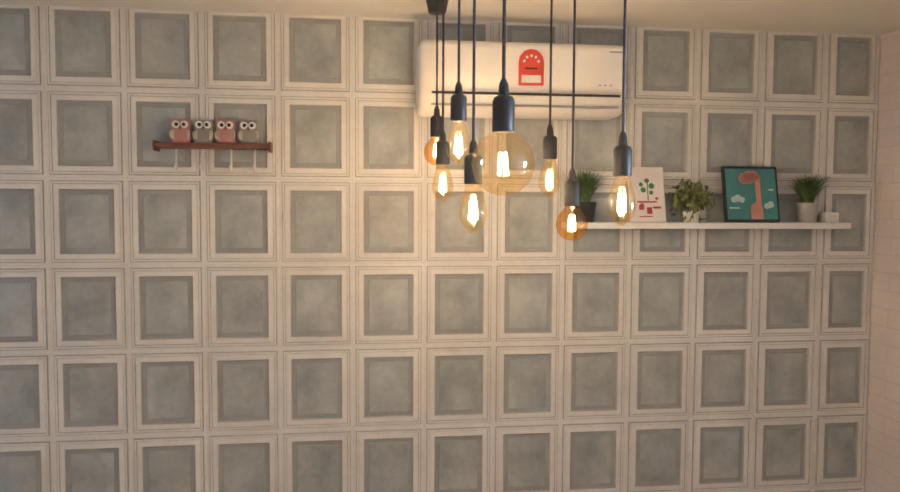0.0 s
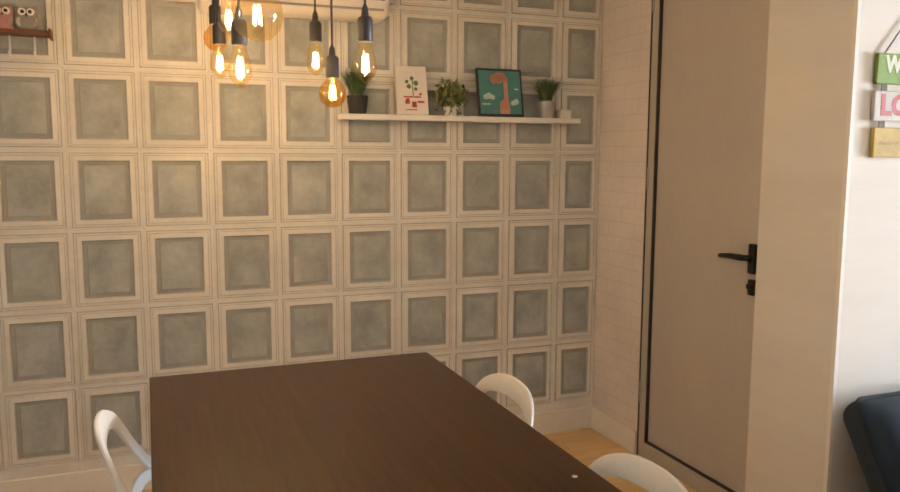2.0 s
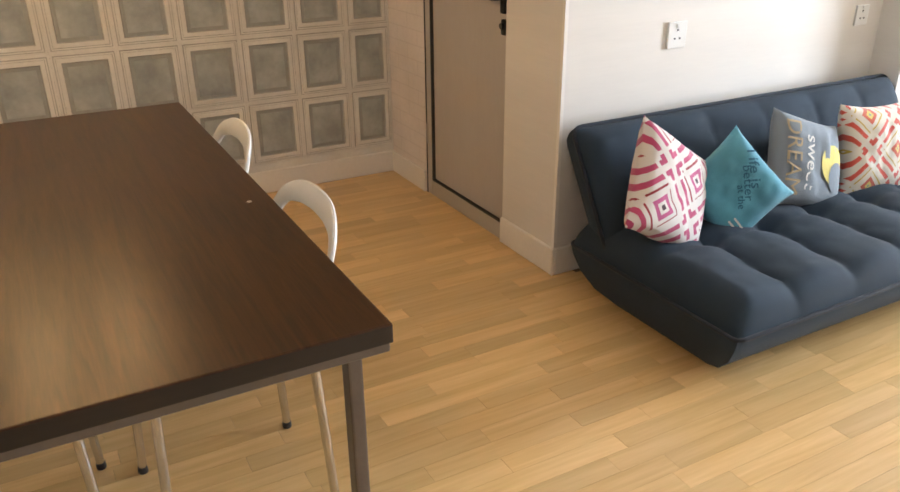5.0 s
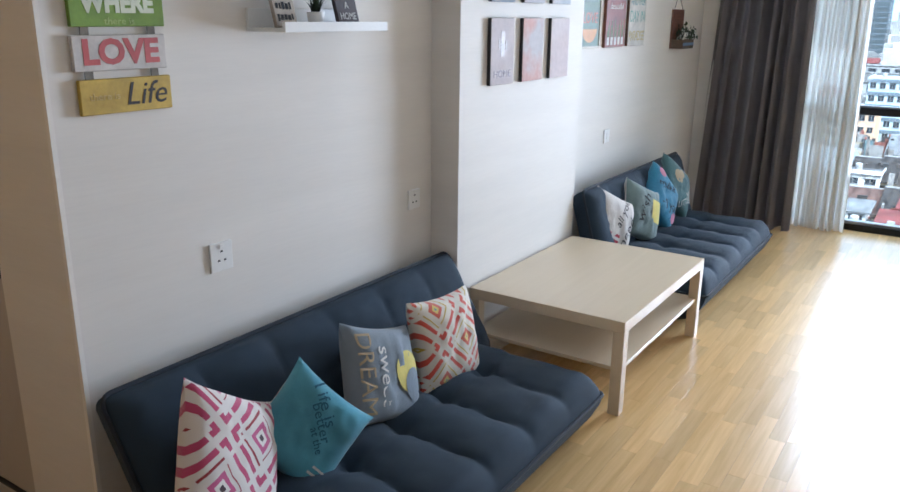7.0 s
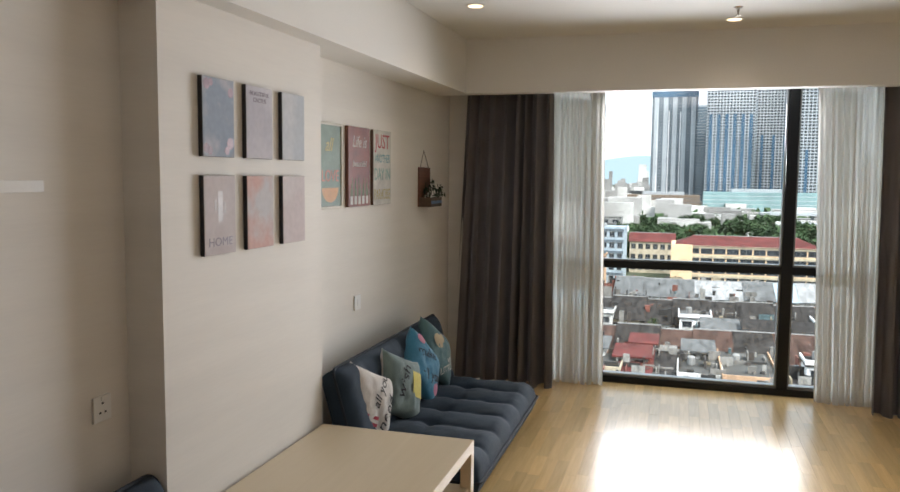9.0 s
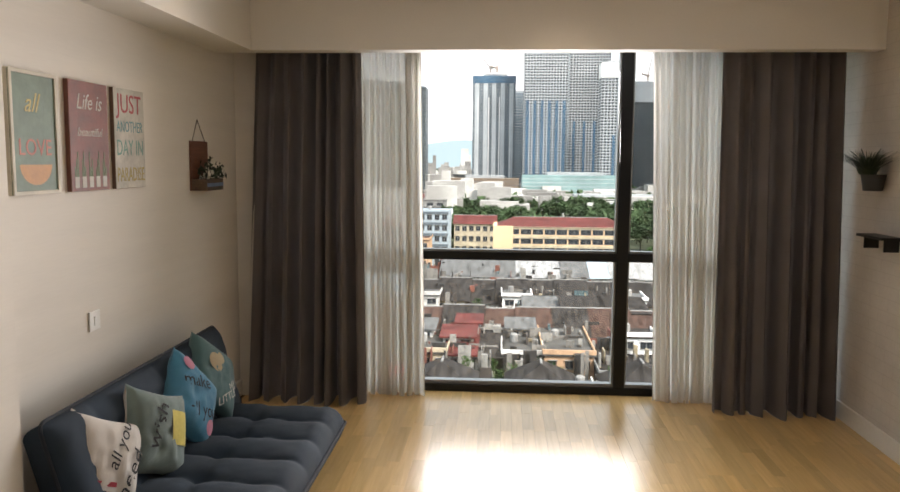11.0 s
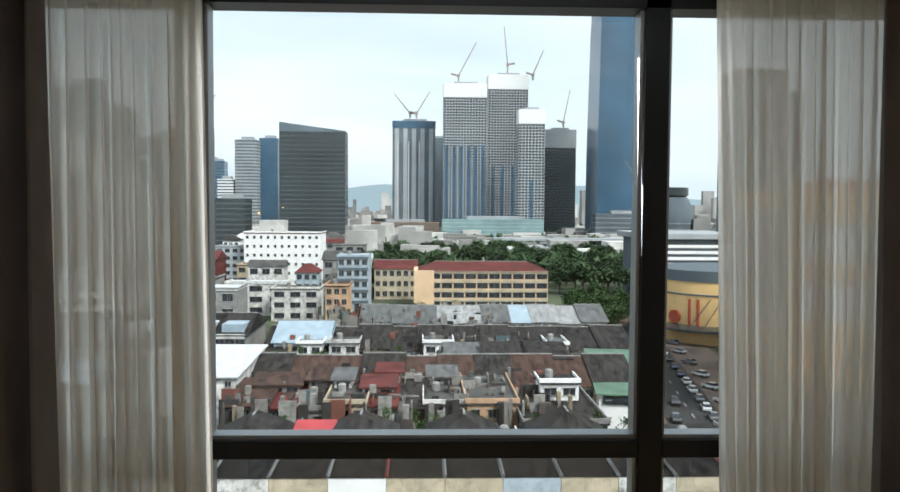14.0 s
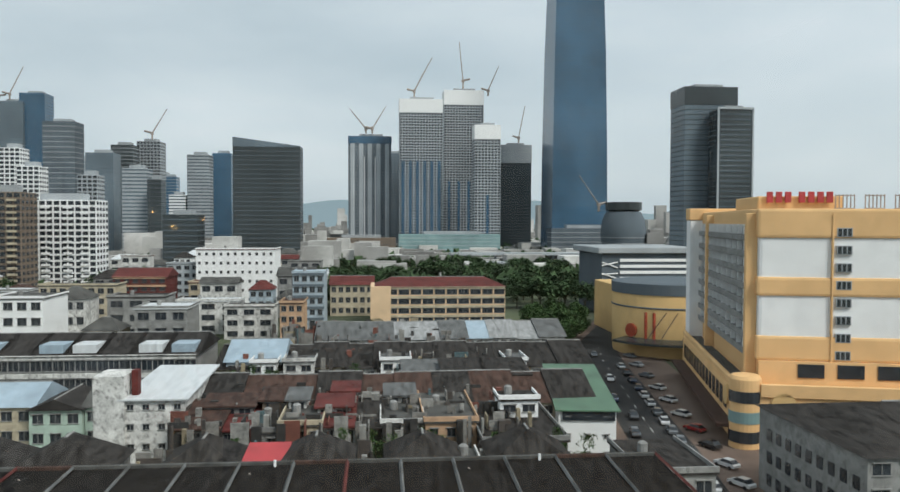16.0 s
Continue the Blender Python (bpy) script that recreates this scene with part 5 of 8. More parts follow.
cols6 = [(4.155, 4.355), (4.442, 4.641), (4.725, 4.922)]
rows2 = [(1.669, 1.95), (1.316, 1.602)]
washes = [
    wash("print_blue_wash", (0.32, 0.37, 0.45), (0.55, 0.53, 0.56), 6), wash("print_lilac_wash", (0.50, 0.48, 0.53), (0.60, 0.57, 0.60), 4), wash("print_silver_wash", (0.50, 0.53, 0.57), (0.62, 0.62, 0.64), 4),
    wash("print_mauve_wash", (0.48, 0.42, 0.43), (0.58, 0.52, 0.52), 4), wash("print_coral_wash", (0.62, 0.40, 0.36), (0.56, 0.54, 0.55), 5), wash("print_pink_wash", (0.60, 0.52, 0.52), (0.64, 0.58, 0.58), 3)]
names6 = ["blue and lilac floral canvas print", "lilac canvas print with small lettering at the top", "pale silver-blue canvas print", "mauve canvas print with a cactus and a word below", "coral and grey abstract canvas print", "plain pale pink canvas print"]
i_mid = paint("ink_mauve", (0.20, 0.16, 0.20))
for r, (z0, z1) in enumerate(rows2):
    for c, (a, b) in enumerate(cols6):
        k = r * 3 + c
        cv, fc = canvas(a, b, YC, z0, z1, names6[k], washes[k], M["black_plastic"], "six prints on the pier")
        if k == 1:
            part("lettering", letters("BEAUTIFUL", 0.024, i_mid, facing((a + b) / 2, YC - 0.021, z1 - 0.03, -90), 0.0004, 0.15), None, fc)
            part("lettering", letters("CACTUS", 0.024, i_mid, facing((a + b) / 2, YC - 0.021, z1 - 0.055, -90), 0.0004, 0.10), None, fc)
        if k == 3:
            part("lettering", letters("HOME", 0.045, i_mid, facing((a + b) / 2, YC - 0.021, z0 + 0.045, -90), 0.0004, 0.15), None, fc)
            bm = bmesh.new()
            for dx, w_, h0, h1 in ((0, 0.016, 0.12, 0.23), (-0.03, 0.008, 0.16, 0.2), (0.03, 0.008, 0.15, 0.19)):
                bx(bm, (a + b) / 2 + dx - w_, (a + b) / 2 + dx + w_, YC - 0.0214, YC - 0.0206, z0 + h0, z0 + h1)
            part("cactus_motif", bm, paint("ink_pale_mauve", (0.60, 0.56, 0.56)), fc)
        if k == 0:
            bm = bmesh.new()
            for dx, dz, r_ in ((-0.075, 0.255, 0.02), (-0.05, 0.262, 0.014), (0.078, 0.235, 0.018), (-0.08, 0.03, 0.018), (-0.058, 0.022, 0.015), (0.072, 0.05, 0.022), (0.05, 0.024, 0.015)):
                cyl(bm, ((a + b) / 2 + dx, YC - 0.0206, z0 + dz), ((a + b) / 2 + dx, YC - 0.0213, z0 + dz), r_, n=9)
            part("flower_motif", bm, paint("ink_dusk_pink", (0.50, 0.36, 0.42), var=0.3), fc)

GX = [(5.345, 5.64), (5.725, 6.03), (6.088, 6.376)]
Z0, Z1 = 1.431, 1.876
cv, fc = canvas(*GX[0], Y2, Z0, Z1, "green picture with a cream border, lettering and an orange bowl", paint("sign_green", (0.13, 0.19, 0.13), var=0.2), paint("frame_cream", (0.55, 0.5, 0.4)), "three signs on the wall")
bm = bmesh.new()
for q in ((GX[0][0], GX[0][1], Z0, Z0 + 0.014), (GX[0][0], GX[0][1], Z1 - 0.014, Z1), (GX[0][0], GX[0][0] + 0.016, Z0 + 0.014, Z1 - 0.014), (GX[0][1] - 0.016, GX[0][1], Z0 + 0.014, Z1 - 0.014)):
    bx(bm, q[0], q[1], Y2 - 0.026, Y2 - 0.0206, q[2], q[3], 0.001, 1)
part("border", bm, paint("frame_cream", (0.58, 0.53, 0.43)), cv, "cream border")
mx = sum(GX[0]) / 2
part("lettering", letters("LOVE", 0.085, paint("ink_coral", (0.5, 0.13, 0.09)), facing(mx, Y2 - 0.021, 1.60, -90), 0.0004, 0.20), None, fc)
part("lettering", letters("all", 0.10, paint("ink_gold", (0.55, 0.42, 0.12)), facing(mx - 0.02, Y2 - 0.021, 1.76, -90), 0.0004, 0.10, 0.4), None, fc)
bm = bmesh.new()
for k in range(14):
    a, b2 = -math.pi * k / 14, -math.pi * (k + 1) / 14
    v = [bm.verts.new((mx + 0.10 * math.cos(t) * f, Y2 - 0.0213, 1.54 + 0.075 * math.sin(t) * f)) for t, f in ((a, 1), (b2, 1), (0, 0))]
    bm.faces.new(v)
part("bowl_motif", bm, paint("ink_orange", (0.55, 0.25, 0.06)), fc, "orange bowl")
cv, fc = canvas(*GX[1], Y2, Z0, Z1, "rust red sign with white script and potted plants", paint("sign_rust", (0.22, 0.055, 0.035), var=0.25), paint("edge_rust", (0.16, 0.06, 0.035)), "three signs on the wall")
mx = sum(GX[1]) / 2
part("lettering", letters("Life is", 0.09, i_white, facing(mx, Y2 - 0.021, 1.79, -90), 0.0004, 0.2, 0.3), None, fc)
part("lettering", letters("beautiful", 0.05, i_white, facing(mx, Y2 - 0.021, 1.67, -90), 0.0004, 0.2, 0.3), None, fc)
bm, bm2 = bmesh.new(), bmesh.new()
for k in range(5):
    x = mx - 0.11 + k * 0.055
    bx(bm, x - 0.016, x + 0.016, Y2 - 0.0214, Y2 - 0.0206, 1.445, 1.49)
    for j in range(3):
        bx(bm2, x - 0.014 + j * 0.011, x - 0.008 + j * 0.011, Y2 - 0.0214, Y2 - 0.0206, 1.49, 1.53 + 0.03 * ((k + j) % 3))
part("pot_motif", bm, i_white, fc, "pale pots")
part("leaf_motif", bm2, paint("ink_leaf", (0.12, 0.2, 0.08)), fc, "green leaves")
cv, fc = canvas(*GX[2], Y2, Z0, Z1, "cream sign lettered in red, teal and ochre lines", paint("sign_cream", (0.55, 0.52, 0.45), var=0.2), paint("edge_brown", (0.14, 0.08, 0.05)), "three signs on the wall")
mx = sum(GX[2]) / 2
for text, z, size, col, w_ in (("JUST", 1.805, 0.12, (0.42, 0.04, 0.05), 0.24), ("ANOTHER", 1.705, 0.07, (0.08, 0.25, 0.27), 0.25), ("DAY IN", 1.61, 0.10, (0.16, 0.33, 0.27), 0.25), ("PARADISE", 1.49, 0.09, (0.42, 0.32, 0.08), 0.26)):
    part("lettering", letters(text, size, paint("sign_ink", col), facing(mx, Y2 - 0.021, z, -90), 0.0004, w_), None, fc)

# flower box on the wall
fb = thing("flower_box", "small wooden wall planter with white flowers hung on a cord", "wall planter", (7.08, Y2, 1.39))
part("backboard", one_box(6.955, 7.205, Y2 - 0.012, Y2 - 0.001, 1.39, 1.665, 0.002, 1), M["shelf_wood"], fb, "brown backboard")
bm = bmesh.new()
bx(bm, 6.955, 7.205, Y2 - 0.10, Y2 - 0.092, 1.39, 1.455, 0.002, 1)
bx(bm, 6.955, 6.963, Y2 - 0.092, Y2 - 0.013, 1.39, 1.455, 0.001, 1)
bx(bm, 7.197, 7.205, Y2 - 0.092, Y2 - 0.013, 1.39, 1.455, 0.001, 1)
bx(bm, 6.963, 7.197, Y2 - 0.092, Y2 - 0.013, 1.39, 1.398)
part("trough", bm, wood("dark_box_wood", (0.05, 0.03, 0.02), (0.12, 0.075, 0.045), 0.6, "X", 2), fb, "dark wooden trough")
part("ribbon", one_box(6.957, 7.203, Y2 - 0.1015, Y2 - 0.1002, 1.412, 1.432), paint("blue_ribbon", (0.14, 0.22, 0.36)), fb, "blue ribbon")
part("foliage", leaves(bmesh.new(), 7.08, Y2 - 0.055, 1.475, 130, 0.11, 0.02, 0.45), M["leaf_dark"], fb)
for k in range(17):
    x, y, z = 6.98 + random.uniform(0, 0.21), Y2 - 0.055 - random.uniform(-0.02, 0.075), 1.475 + random.uniform(-0.02, 0.085)
    bm = bmesh.new()
    for j in range(6):
        a = j * math.pi / 3
        bx(bm, x + 0.010 * math.cos(a) - 0.007, x + 0.010 * math.cos(a) + 0.007, y - 0.004, y + 0.004, z + 0.010 * math.sin(a) - 0.007, z + 0.010 * math.sin(a) + 0.007, 0.003, 1)
    part("flower", bm, M["petal"], fb)
part("cord", tube(bmesh.new(), [(6.985, Y2 - 0.008, 1.66), (7.07, Y2 - 0.006, 1.785), (7.175, Y2 - 0.008, 1.66)], 0.0025, 6), M["rope"], fb, smooth=True)


# curtains
def curtain(name, label, x, y0, y1, b0, b1, ztop, zbot, folds, amp, mat_, seed, group):
    """Hung folds between y0 and y1 at the top and b0 and b1 at the hem."""
    rs = random.Random(seed)
    bm = bmesh.new()
    n, rows = folds * 14, 22
    ph = [rs.uniform(-0.5, 0.5) for _ in range(folds + 2)]
    am = [rs.uniform(0.35, 1.5) for _ in range(folds + 2)]
    cols = []
    for i in range(n + 1):
        u = i / n
        f = u * folds
        k = int(f)
        t = f - k
        a = am[k] * (1 - t) + am[k + 1] * t
        p = ph[k] * (1 - t) + ph[k + 1] * t
        w = math.sin(2 * math.pi * f + p * 2.2) + 0.16 * math.sin(2 * math.pi * f * 2.3 + 4 * p + seed)
        w = math.copysign(abs(w) ** 1.1, w)
        col = []
        for r in range(rows + 1):
            v = r / rows
            z = ztop + (zbot - ztop) * v
            grow = 0.55 + 0.6 * v
            ya, yb_ = y0 + (b0 - y0) * v, y1 + (b1 - y1) * v
            yy = ya + (yb_ - ya) * (u + 0.35 / folds * math.sin(2 * math.pi * u * 1.7 + seed) * math.sin(math.pi * u)) + 0.012 * math.sin(4 * math.pi * f + p) * v
            xx = x + amp * a * w * grow + 0.012 * noise.noise(Vector((u * 6, v * 3, seed))) * v
            col.append(bm.verts.new((xx, yy, z)))
        cols.append(col)
    for a, b in zip(cols, cols[1:]):
        for r in range(rows):
            bm.faces.new((a[r], b[r], b[r + 1], a[r + 1]))
    if mat_ is not M["sheer"]:
        bmesh.ops.solidify(bm, geom=list(bm.faces), thickness=0.003)
    cn = thing(name, label, "curtain", (x, (b0 + b1) / 2, 0), group)
    part("cloth", bm, mat_, cn, smooth=True)
    part("heading_tape", one_box(x - 0.012, x + 0.012, min(y0, y1), max(y0, y1), ztop - 0.002, ztop + 0.05, 0.002, 1), mat_, cn)
    return cn


TOP = 2.36
curtain("curtain", "heavy grey-brown curtain drawn to the side of the window", 7.66, -1.60, -2.27, -1.49, -2.30, TOP, 0.001, 8, 0.085, M["curtain"], 2, "heavy curtains")
curtain("curtain", "heavy grey-brown curtain drawn to the side of the window", 7.63, -4.47, -5.19, -4.51, -5.23, TOP, 0.001, 7, 0.085, M["curtain"], 7, "heavy curtains")
curtain("sheer_curtain", "white sheer curtain gathered beside the window", 7.84, -2.14, -2.63, -2.14, -2.66, TOP, 0.002, 12, 0.03, M["sheer"], 4, "sheer curtains")
curtain("sheer_curtain", "white sheer curtain gathered beside the window", 7.84, -4.10, -4.62, -4.18, -4.64, TOP, 0.002, 13, 0.03, M["sheer"], 9, "sheer curtains")
rail = thing("curtain_rail", "white double curtain rail behind the pelmet", "curtain rail", (7.62, -3.35, HL))
for x in (7.65, 7.84):
    part("track", one_box(x - 0.012, x + 0.012, YS + 0.02, Y2 - 0.02, TOP + 0.05, TOP + 0.075, 0.002, 1), M["white_plastic"], rail)
for x in (7.65, 7.84):
    for y in (-1.9, -3.4, -4.9):
        part("bracket", one_box(x - 0.01, x + 0.01, y - 0.01, y + 0.01, TOP + 0.075, HL - 0.0005), M["white_plastic"], rail)


# downlights and living room sprinkler
def downlight(x, y, z):
    dl = thing("downlight", "lit recessed round ceiling downlight with a white rim", "downlight", (x, y, z), "ceiling downlights")
    part("rim", lathe(bmesh.new(), [(0.052, -0.004), (0.056, -0.002), (0.056, -0.0005)], (x, y, z)), M["white_plastic"], dl, smooth=True)
    part("lens", cyl(bmesh.new(), (x, y, z - 0.0045), (x, y, z - 0.007), 0.042, n=24), M["downlight"], dl, "warm glowing lens")
    lamp("downlight_lamp", "SPOT", pose(x, y, z - 0.012), 2.2, (1.0, 0.80, 0.56), spot=radians(125), radius=0.04)


downlight(6.20, -2.04, HL)
downlight(6.95, -3.48, HL)
sp2 = copy_thing(sp, pose(6.60, -3.48, HL))

# shelf with a plant on the brick-pattern wall, and a blue case below
ws = thing("wall_shelf", "small black metal wall shelf", "shelf", (7.12, YS, 1.17))
part("board", one_box(6.97, 7.27, YS + 0.0005, YS + 0.11, 1.165, 1.18, 0.002, 1), M["black_metal"], ws)
for x in (7.0, 7.23):
    part("bracket", one_box(x, x + 0.01, YS + 0.0005, YS + 0.08, 1.10, 1.165, 0.001, 1), M["black_metal"], ws)
hp = thing("hanging_plant", "spiky green plant in a dark wall-hung pot", "plant", (7.20, YS, 1.45))
part("pot", lathe(bmesh.new(), [(0.05, 0), (0.065, 0.09), (0.06, 0.09)], (7.20, YS + 0.0665, 1.42)), M["pot_black"], hp, smooth=True)
part("foliage", blades(bmesh.new(), 7.20, YS + 0.1, 1.51, 150, 0.15, 0.17, 0.8, 0.007), M["leaf_dark"], hp)

# ---- the city outside ----
GZ = -38.0
K = {}
K["ground"] = surface("city_ground", (0.07, 0.075, 0.062), 0.95, 0.35, 0.02, 0.4, 0.0, coords="World", tint=(0.085, 0.10, 0.06))
K["asphalt"] = surface("asphalt", (0.055, 0.055, 0.055), 0.9, 0.25, 0.15, 3, 0.0, coords="World")
K["paving"] = surface("brick_paving", (0.19, 0.14, 0.115), 0.9, 0.25, 0.2, 2.5, 0.0, coords="World")
K["line"] = surface("road_paint", (0.6, 0.6, 0.57), 0.8, 0.15, 0.5, 4, 0.0, coords="World")
K["tile_dark"] = surface("old_grey_roof_tile", (0.042, 0.039, 0.037), 0.9, 0.5, 0.35, 3.5, 0.3, coords="World", grime=0.4, stretch=(1, 3, 1))
K["tile_brown"] = surface("brown_roof_tile", (0.085, 0.050, 0.040), 0.9, 0.4, 0.35, 3.5, 0.3, coords="World", grime=0.6, stretch=(1, 3, 1))
K["tile_red"] = surface("red_roof_sheet", (0.135, 0.036, 0.032), 0.7, 0.3, 0.35, 3, 0.1, coords="World", grime=0.35)
K["roof_bright"] = surface("bright_red_roof", (0.45, 0.045, 0.05), 0.6, 0.15, 0.4, 3, 0.05, coords="World")
K["roof_white"] = surface("white_metal_roof", (0.62, 0.64, 0.65), 0.5, 0.12, 0.3, 2, 0.05, coords="World", grime=0.15, stretch=(1, 4, 1))
K["roof_pale"] = surface("dull_pale_roof_sheet", (0.34, 0.345, 0.345), 0.75, 0.25, 0.3, 3, 0.1, coords="World", grime=0.5, stretch=(1, 3, 1))
K["roof_blue"] = surface("pale_blue_metal_roof", (0.34, 0.43, 0.50), 0.5, 0.15, 0.3, 2, 0.05, coords="World", grime=0.2)
K["roof_green"] = surface("green_metal_roof", (0.10, 0.19, 0.12), 0.55, 0.25, 0.3, 2, 0.05, coords="World", grime=0.2)
K["concrete_roof"] = surface("stained_flat_roof", (0.10, 0.10, 0.095), 0.95, 0.35, 0.4, 3, 0.1, coords="World", grime=0.6)
K["wall_white"] = surface("stained_white_render", (0.70, 0.69, 0.66), 0.9, 0.2, 0.4, 3, 0.1, coords="World", grime=0.75)
K["wall_clean"] = surface("white_render", (0.84, 0.84, 0.83), 0.85, 0.06, 0.3, 3, 0.05, coords="World", grime=0.06)
K["wall_cream"] = surface("cream_render", (0.52, 0.45, 0.33), 0.9, 0.15, 0.4, 3, 0.1, coords="World", grime=0.35)
K["wall_peach"] = surface("peach_render", (0.55, 0.36, 0.23), 0.9, 0.15, 0.4, 3, 0.1, coords="World", grime=0.3)
K["wall_grey"] = surface("grey_render", (0.30, 0.30, 0.29), 0.9, 0.2, 0.4, 3, 0.1, coords="World", grime=0.5)
K["wall_blue"] = surface("pale_blue_render", (0.40, 0.47, 0.52), 0.9, 0.15, 0.4, 3, 0.1, coords="World", grime=0.3)
K["wall_green"] = surface("pale_green_render", (0.44, 0.55, 0.47), 0.9, 0.12, 0.4, 3, 0.1, coords="World", grime=0.15)
K["wall_brown"] = surface("brown_render", (0.22, 0.17, 0.13), 0.9, 0.2, 0.4, 3, 0.1, coords="World", grime=0.4)
K["orange"] = surface("orange_render", (0.80, 0.50, 0.24), 0.85, 0.08, 0.2, 2, 0.05, coords="World", grime=0.08)
K["yellow"] = surface("ochre_render", (0.66, 0.44, 0.20), 0.85, 0.10, 0.2, 2, 0.05, coords="World", grime=0.15)
K["school"] = surface("peach_school_render", (0.74, 0.53, 0.34), 0.85, 0.10, 0.2, 2, 0.05, coords="World", grime=0.15)
K["roof_old"] = surface("weathered_grey_roof_sheet", (0.15, 0.155, 0.155), 0.8, 0.35, 0.3, 3, 0.1, coords="World", grime=0.6, stretch=(1, 3, 1))
K["window"] = surface("dark_window_glass", (0.035, 0.042, 0.05), 0.2, 0.3, 0.8, 6, 0.0, coords="World")
K["shutter"] = surface("red_shutter", (0.40, 0.08, 0.045), 0.7, 0.2, 0.8, 6, 0.0, coords="World")
K["glass_dark"] = surface("dark_curtain_wall", (0.045, 0.055, 0.058), 0.25, 0.25, 0.03, 0.4, 0.0, coords="World")
K["glass_blue"] = surface("blue_curtain_wall", (0.055, 0.125, 0.20), 0.22, 0.25, 0.02, 0.3, 0.0, coords="World")
K["glass_grey"] = surface("grey_blue_curtain_wall", (0.14, 0.18, 0.21), 0.25, 0.2, 0.03, 0.3, 0.0, coords="World")
K["glass_teal"] = surface("teal_netting", (0.20, 0.32, 0.32), 0.6, 0.25, 0.05, 0.5, 0.0, coords="World")
# concretes shifted towards blue: distance haze put into the base colours
K["concrete"] = surface("haze_tinted_concrete", (0.37, 0.395, 0.41), 0.85, 0.12, 0.05, 0.5, 0.0, coords="World", grime=0.12)
K["concrete_pale"] = surface("haze_tinted_pale_concrete", (0.42, 0.45, 0.47), 0.85, 0.1, 0.05, 0.5, 0.0, coords="World", grime=0.1)
K["concrete_dark"] = surface("haze_tinted_dark_concrete", (0.12, 0.145, 0.165), 0.85, 0.15, 0.05, 0.5, 0.0, coords="World")
K["steel"] = surface("crane_steel", (0.35, 0.30, 0.26), 0.6, 0.2, 0.5, 4, 0.0, coords="World")
K["trunk"] = surface("bark", (0.09, 0.07, 0.05), 0.95, 0.3, 1, 6, 0.1, coords="World")
K["crown"] = surface("tropical_foliage", (0.024, 0.050, 0.020), 0.7, 0.45, 0.5, 3, 0.0, coords="World", tint=(0.065, 0.115, 0.04))
K["crown_far"] = surface("distant_foliage", (0.035, 0.062, 0.032), 0.8, 0.4, 0.12, 1.2, 0.0, coords="World", tint=(0.06, 0.10, 0.045))

for rough_one in K.values():
    shader = rough_one.node_tree.nodes["Principled BSDF"]
    if shader.inputs["Roughness"].default_value > 0.65:
        shader.inputs["Specular IOR Level"].default_value = 0.12

# ground out to the horizon
bm = bmesh.new()
bmesh.ops.create_grid(bm, x_segments=2, y_segments=2, size=4600)
bm.transform(Matrix.Translation((0, 0, GZ)))
setting("ground", bm, K["ground"], "city ground reaching the horizon", "ground")


def ribbon(centre, width, z0, z1, material, name, label, category):
    """A strip of ground along points, as a thin slab."""
    bm = bmesh.new()
    last = None
    pts = [Vector((x, y, 0)) for x, y in centre]
    for i, p in enumerate(pts):
        t = (pts[min(i + 1, len(pts) - 1)] - pts[max(i - 1, 0)]).normalized()
        s = Vector((-t.y, t.x, 0))
        w = width[i] if isinstance(width, (list, tuple)) else width
        q = [bm.verts.new((*(p + s * w / 2).xy, z)) for z in (z1, z0)] + [bm.verts.new((*(p - s * w / 2).xy, z)) for z in (z0, z1)]
        if last:
            for k in range(4):
                bm.faces.new((last[k], last[(k + 1) % 4], q[(k + 1) % 4], q[k]))
        last = q
    return setting(name, bm, material, label, category)


ROAD = [(92, -44), (112, -47.5), (134, -52), (160, -56), (190, -61), (225, -66.5), (258, -74), (300, -92), (360, -118)]
ribbon([(x, y - 4.5) for x, y in ROAD], 26, GZ, GZ + 0.14, K["paving"], "pavement", "brick pavement beside the street", "pavement")
ribbon(ROAD, 11, GZ, GZ + 0.16, K["asphalt"], "road", "asphalt street between the shophouses and the hotel", "road")
ribbon([(104, 60), (112, 10), (114, -30), (112, -44), (104, -90)], 8, GZ, GZ + 0.15, K["asphalt"], "road", "asphalt cross street", "road")
for i in range(18):
    f = i / 18 * (len(ROAD) - 3)
    k, t = int(f), f - int(f)
    a, b = Vector(ROAD[k]), Vector(ROAD[k + 1])
    p, d = a.lerp(b, t), (b - a).normalized()
    bm = bx(bmesh.new(), -1.6, 1.6, -0.09, 0.09, 0, 0.006)
    bm.transform(Matrix.Translation((p.x, p.y, GZ + 0.161)) @ Matrix.Rotation(math.atan2(d.y, d.x), 4, "Z"))
    setting("road_marking", bm, K["line"], "white dashed lane marking", "road marking")


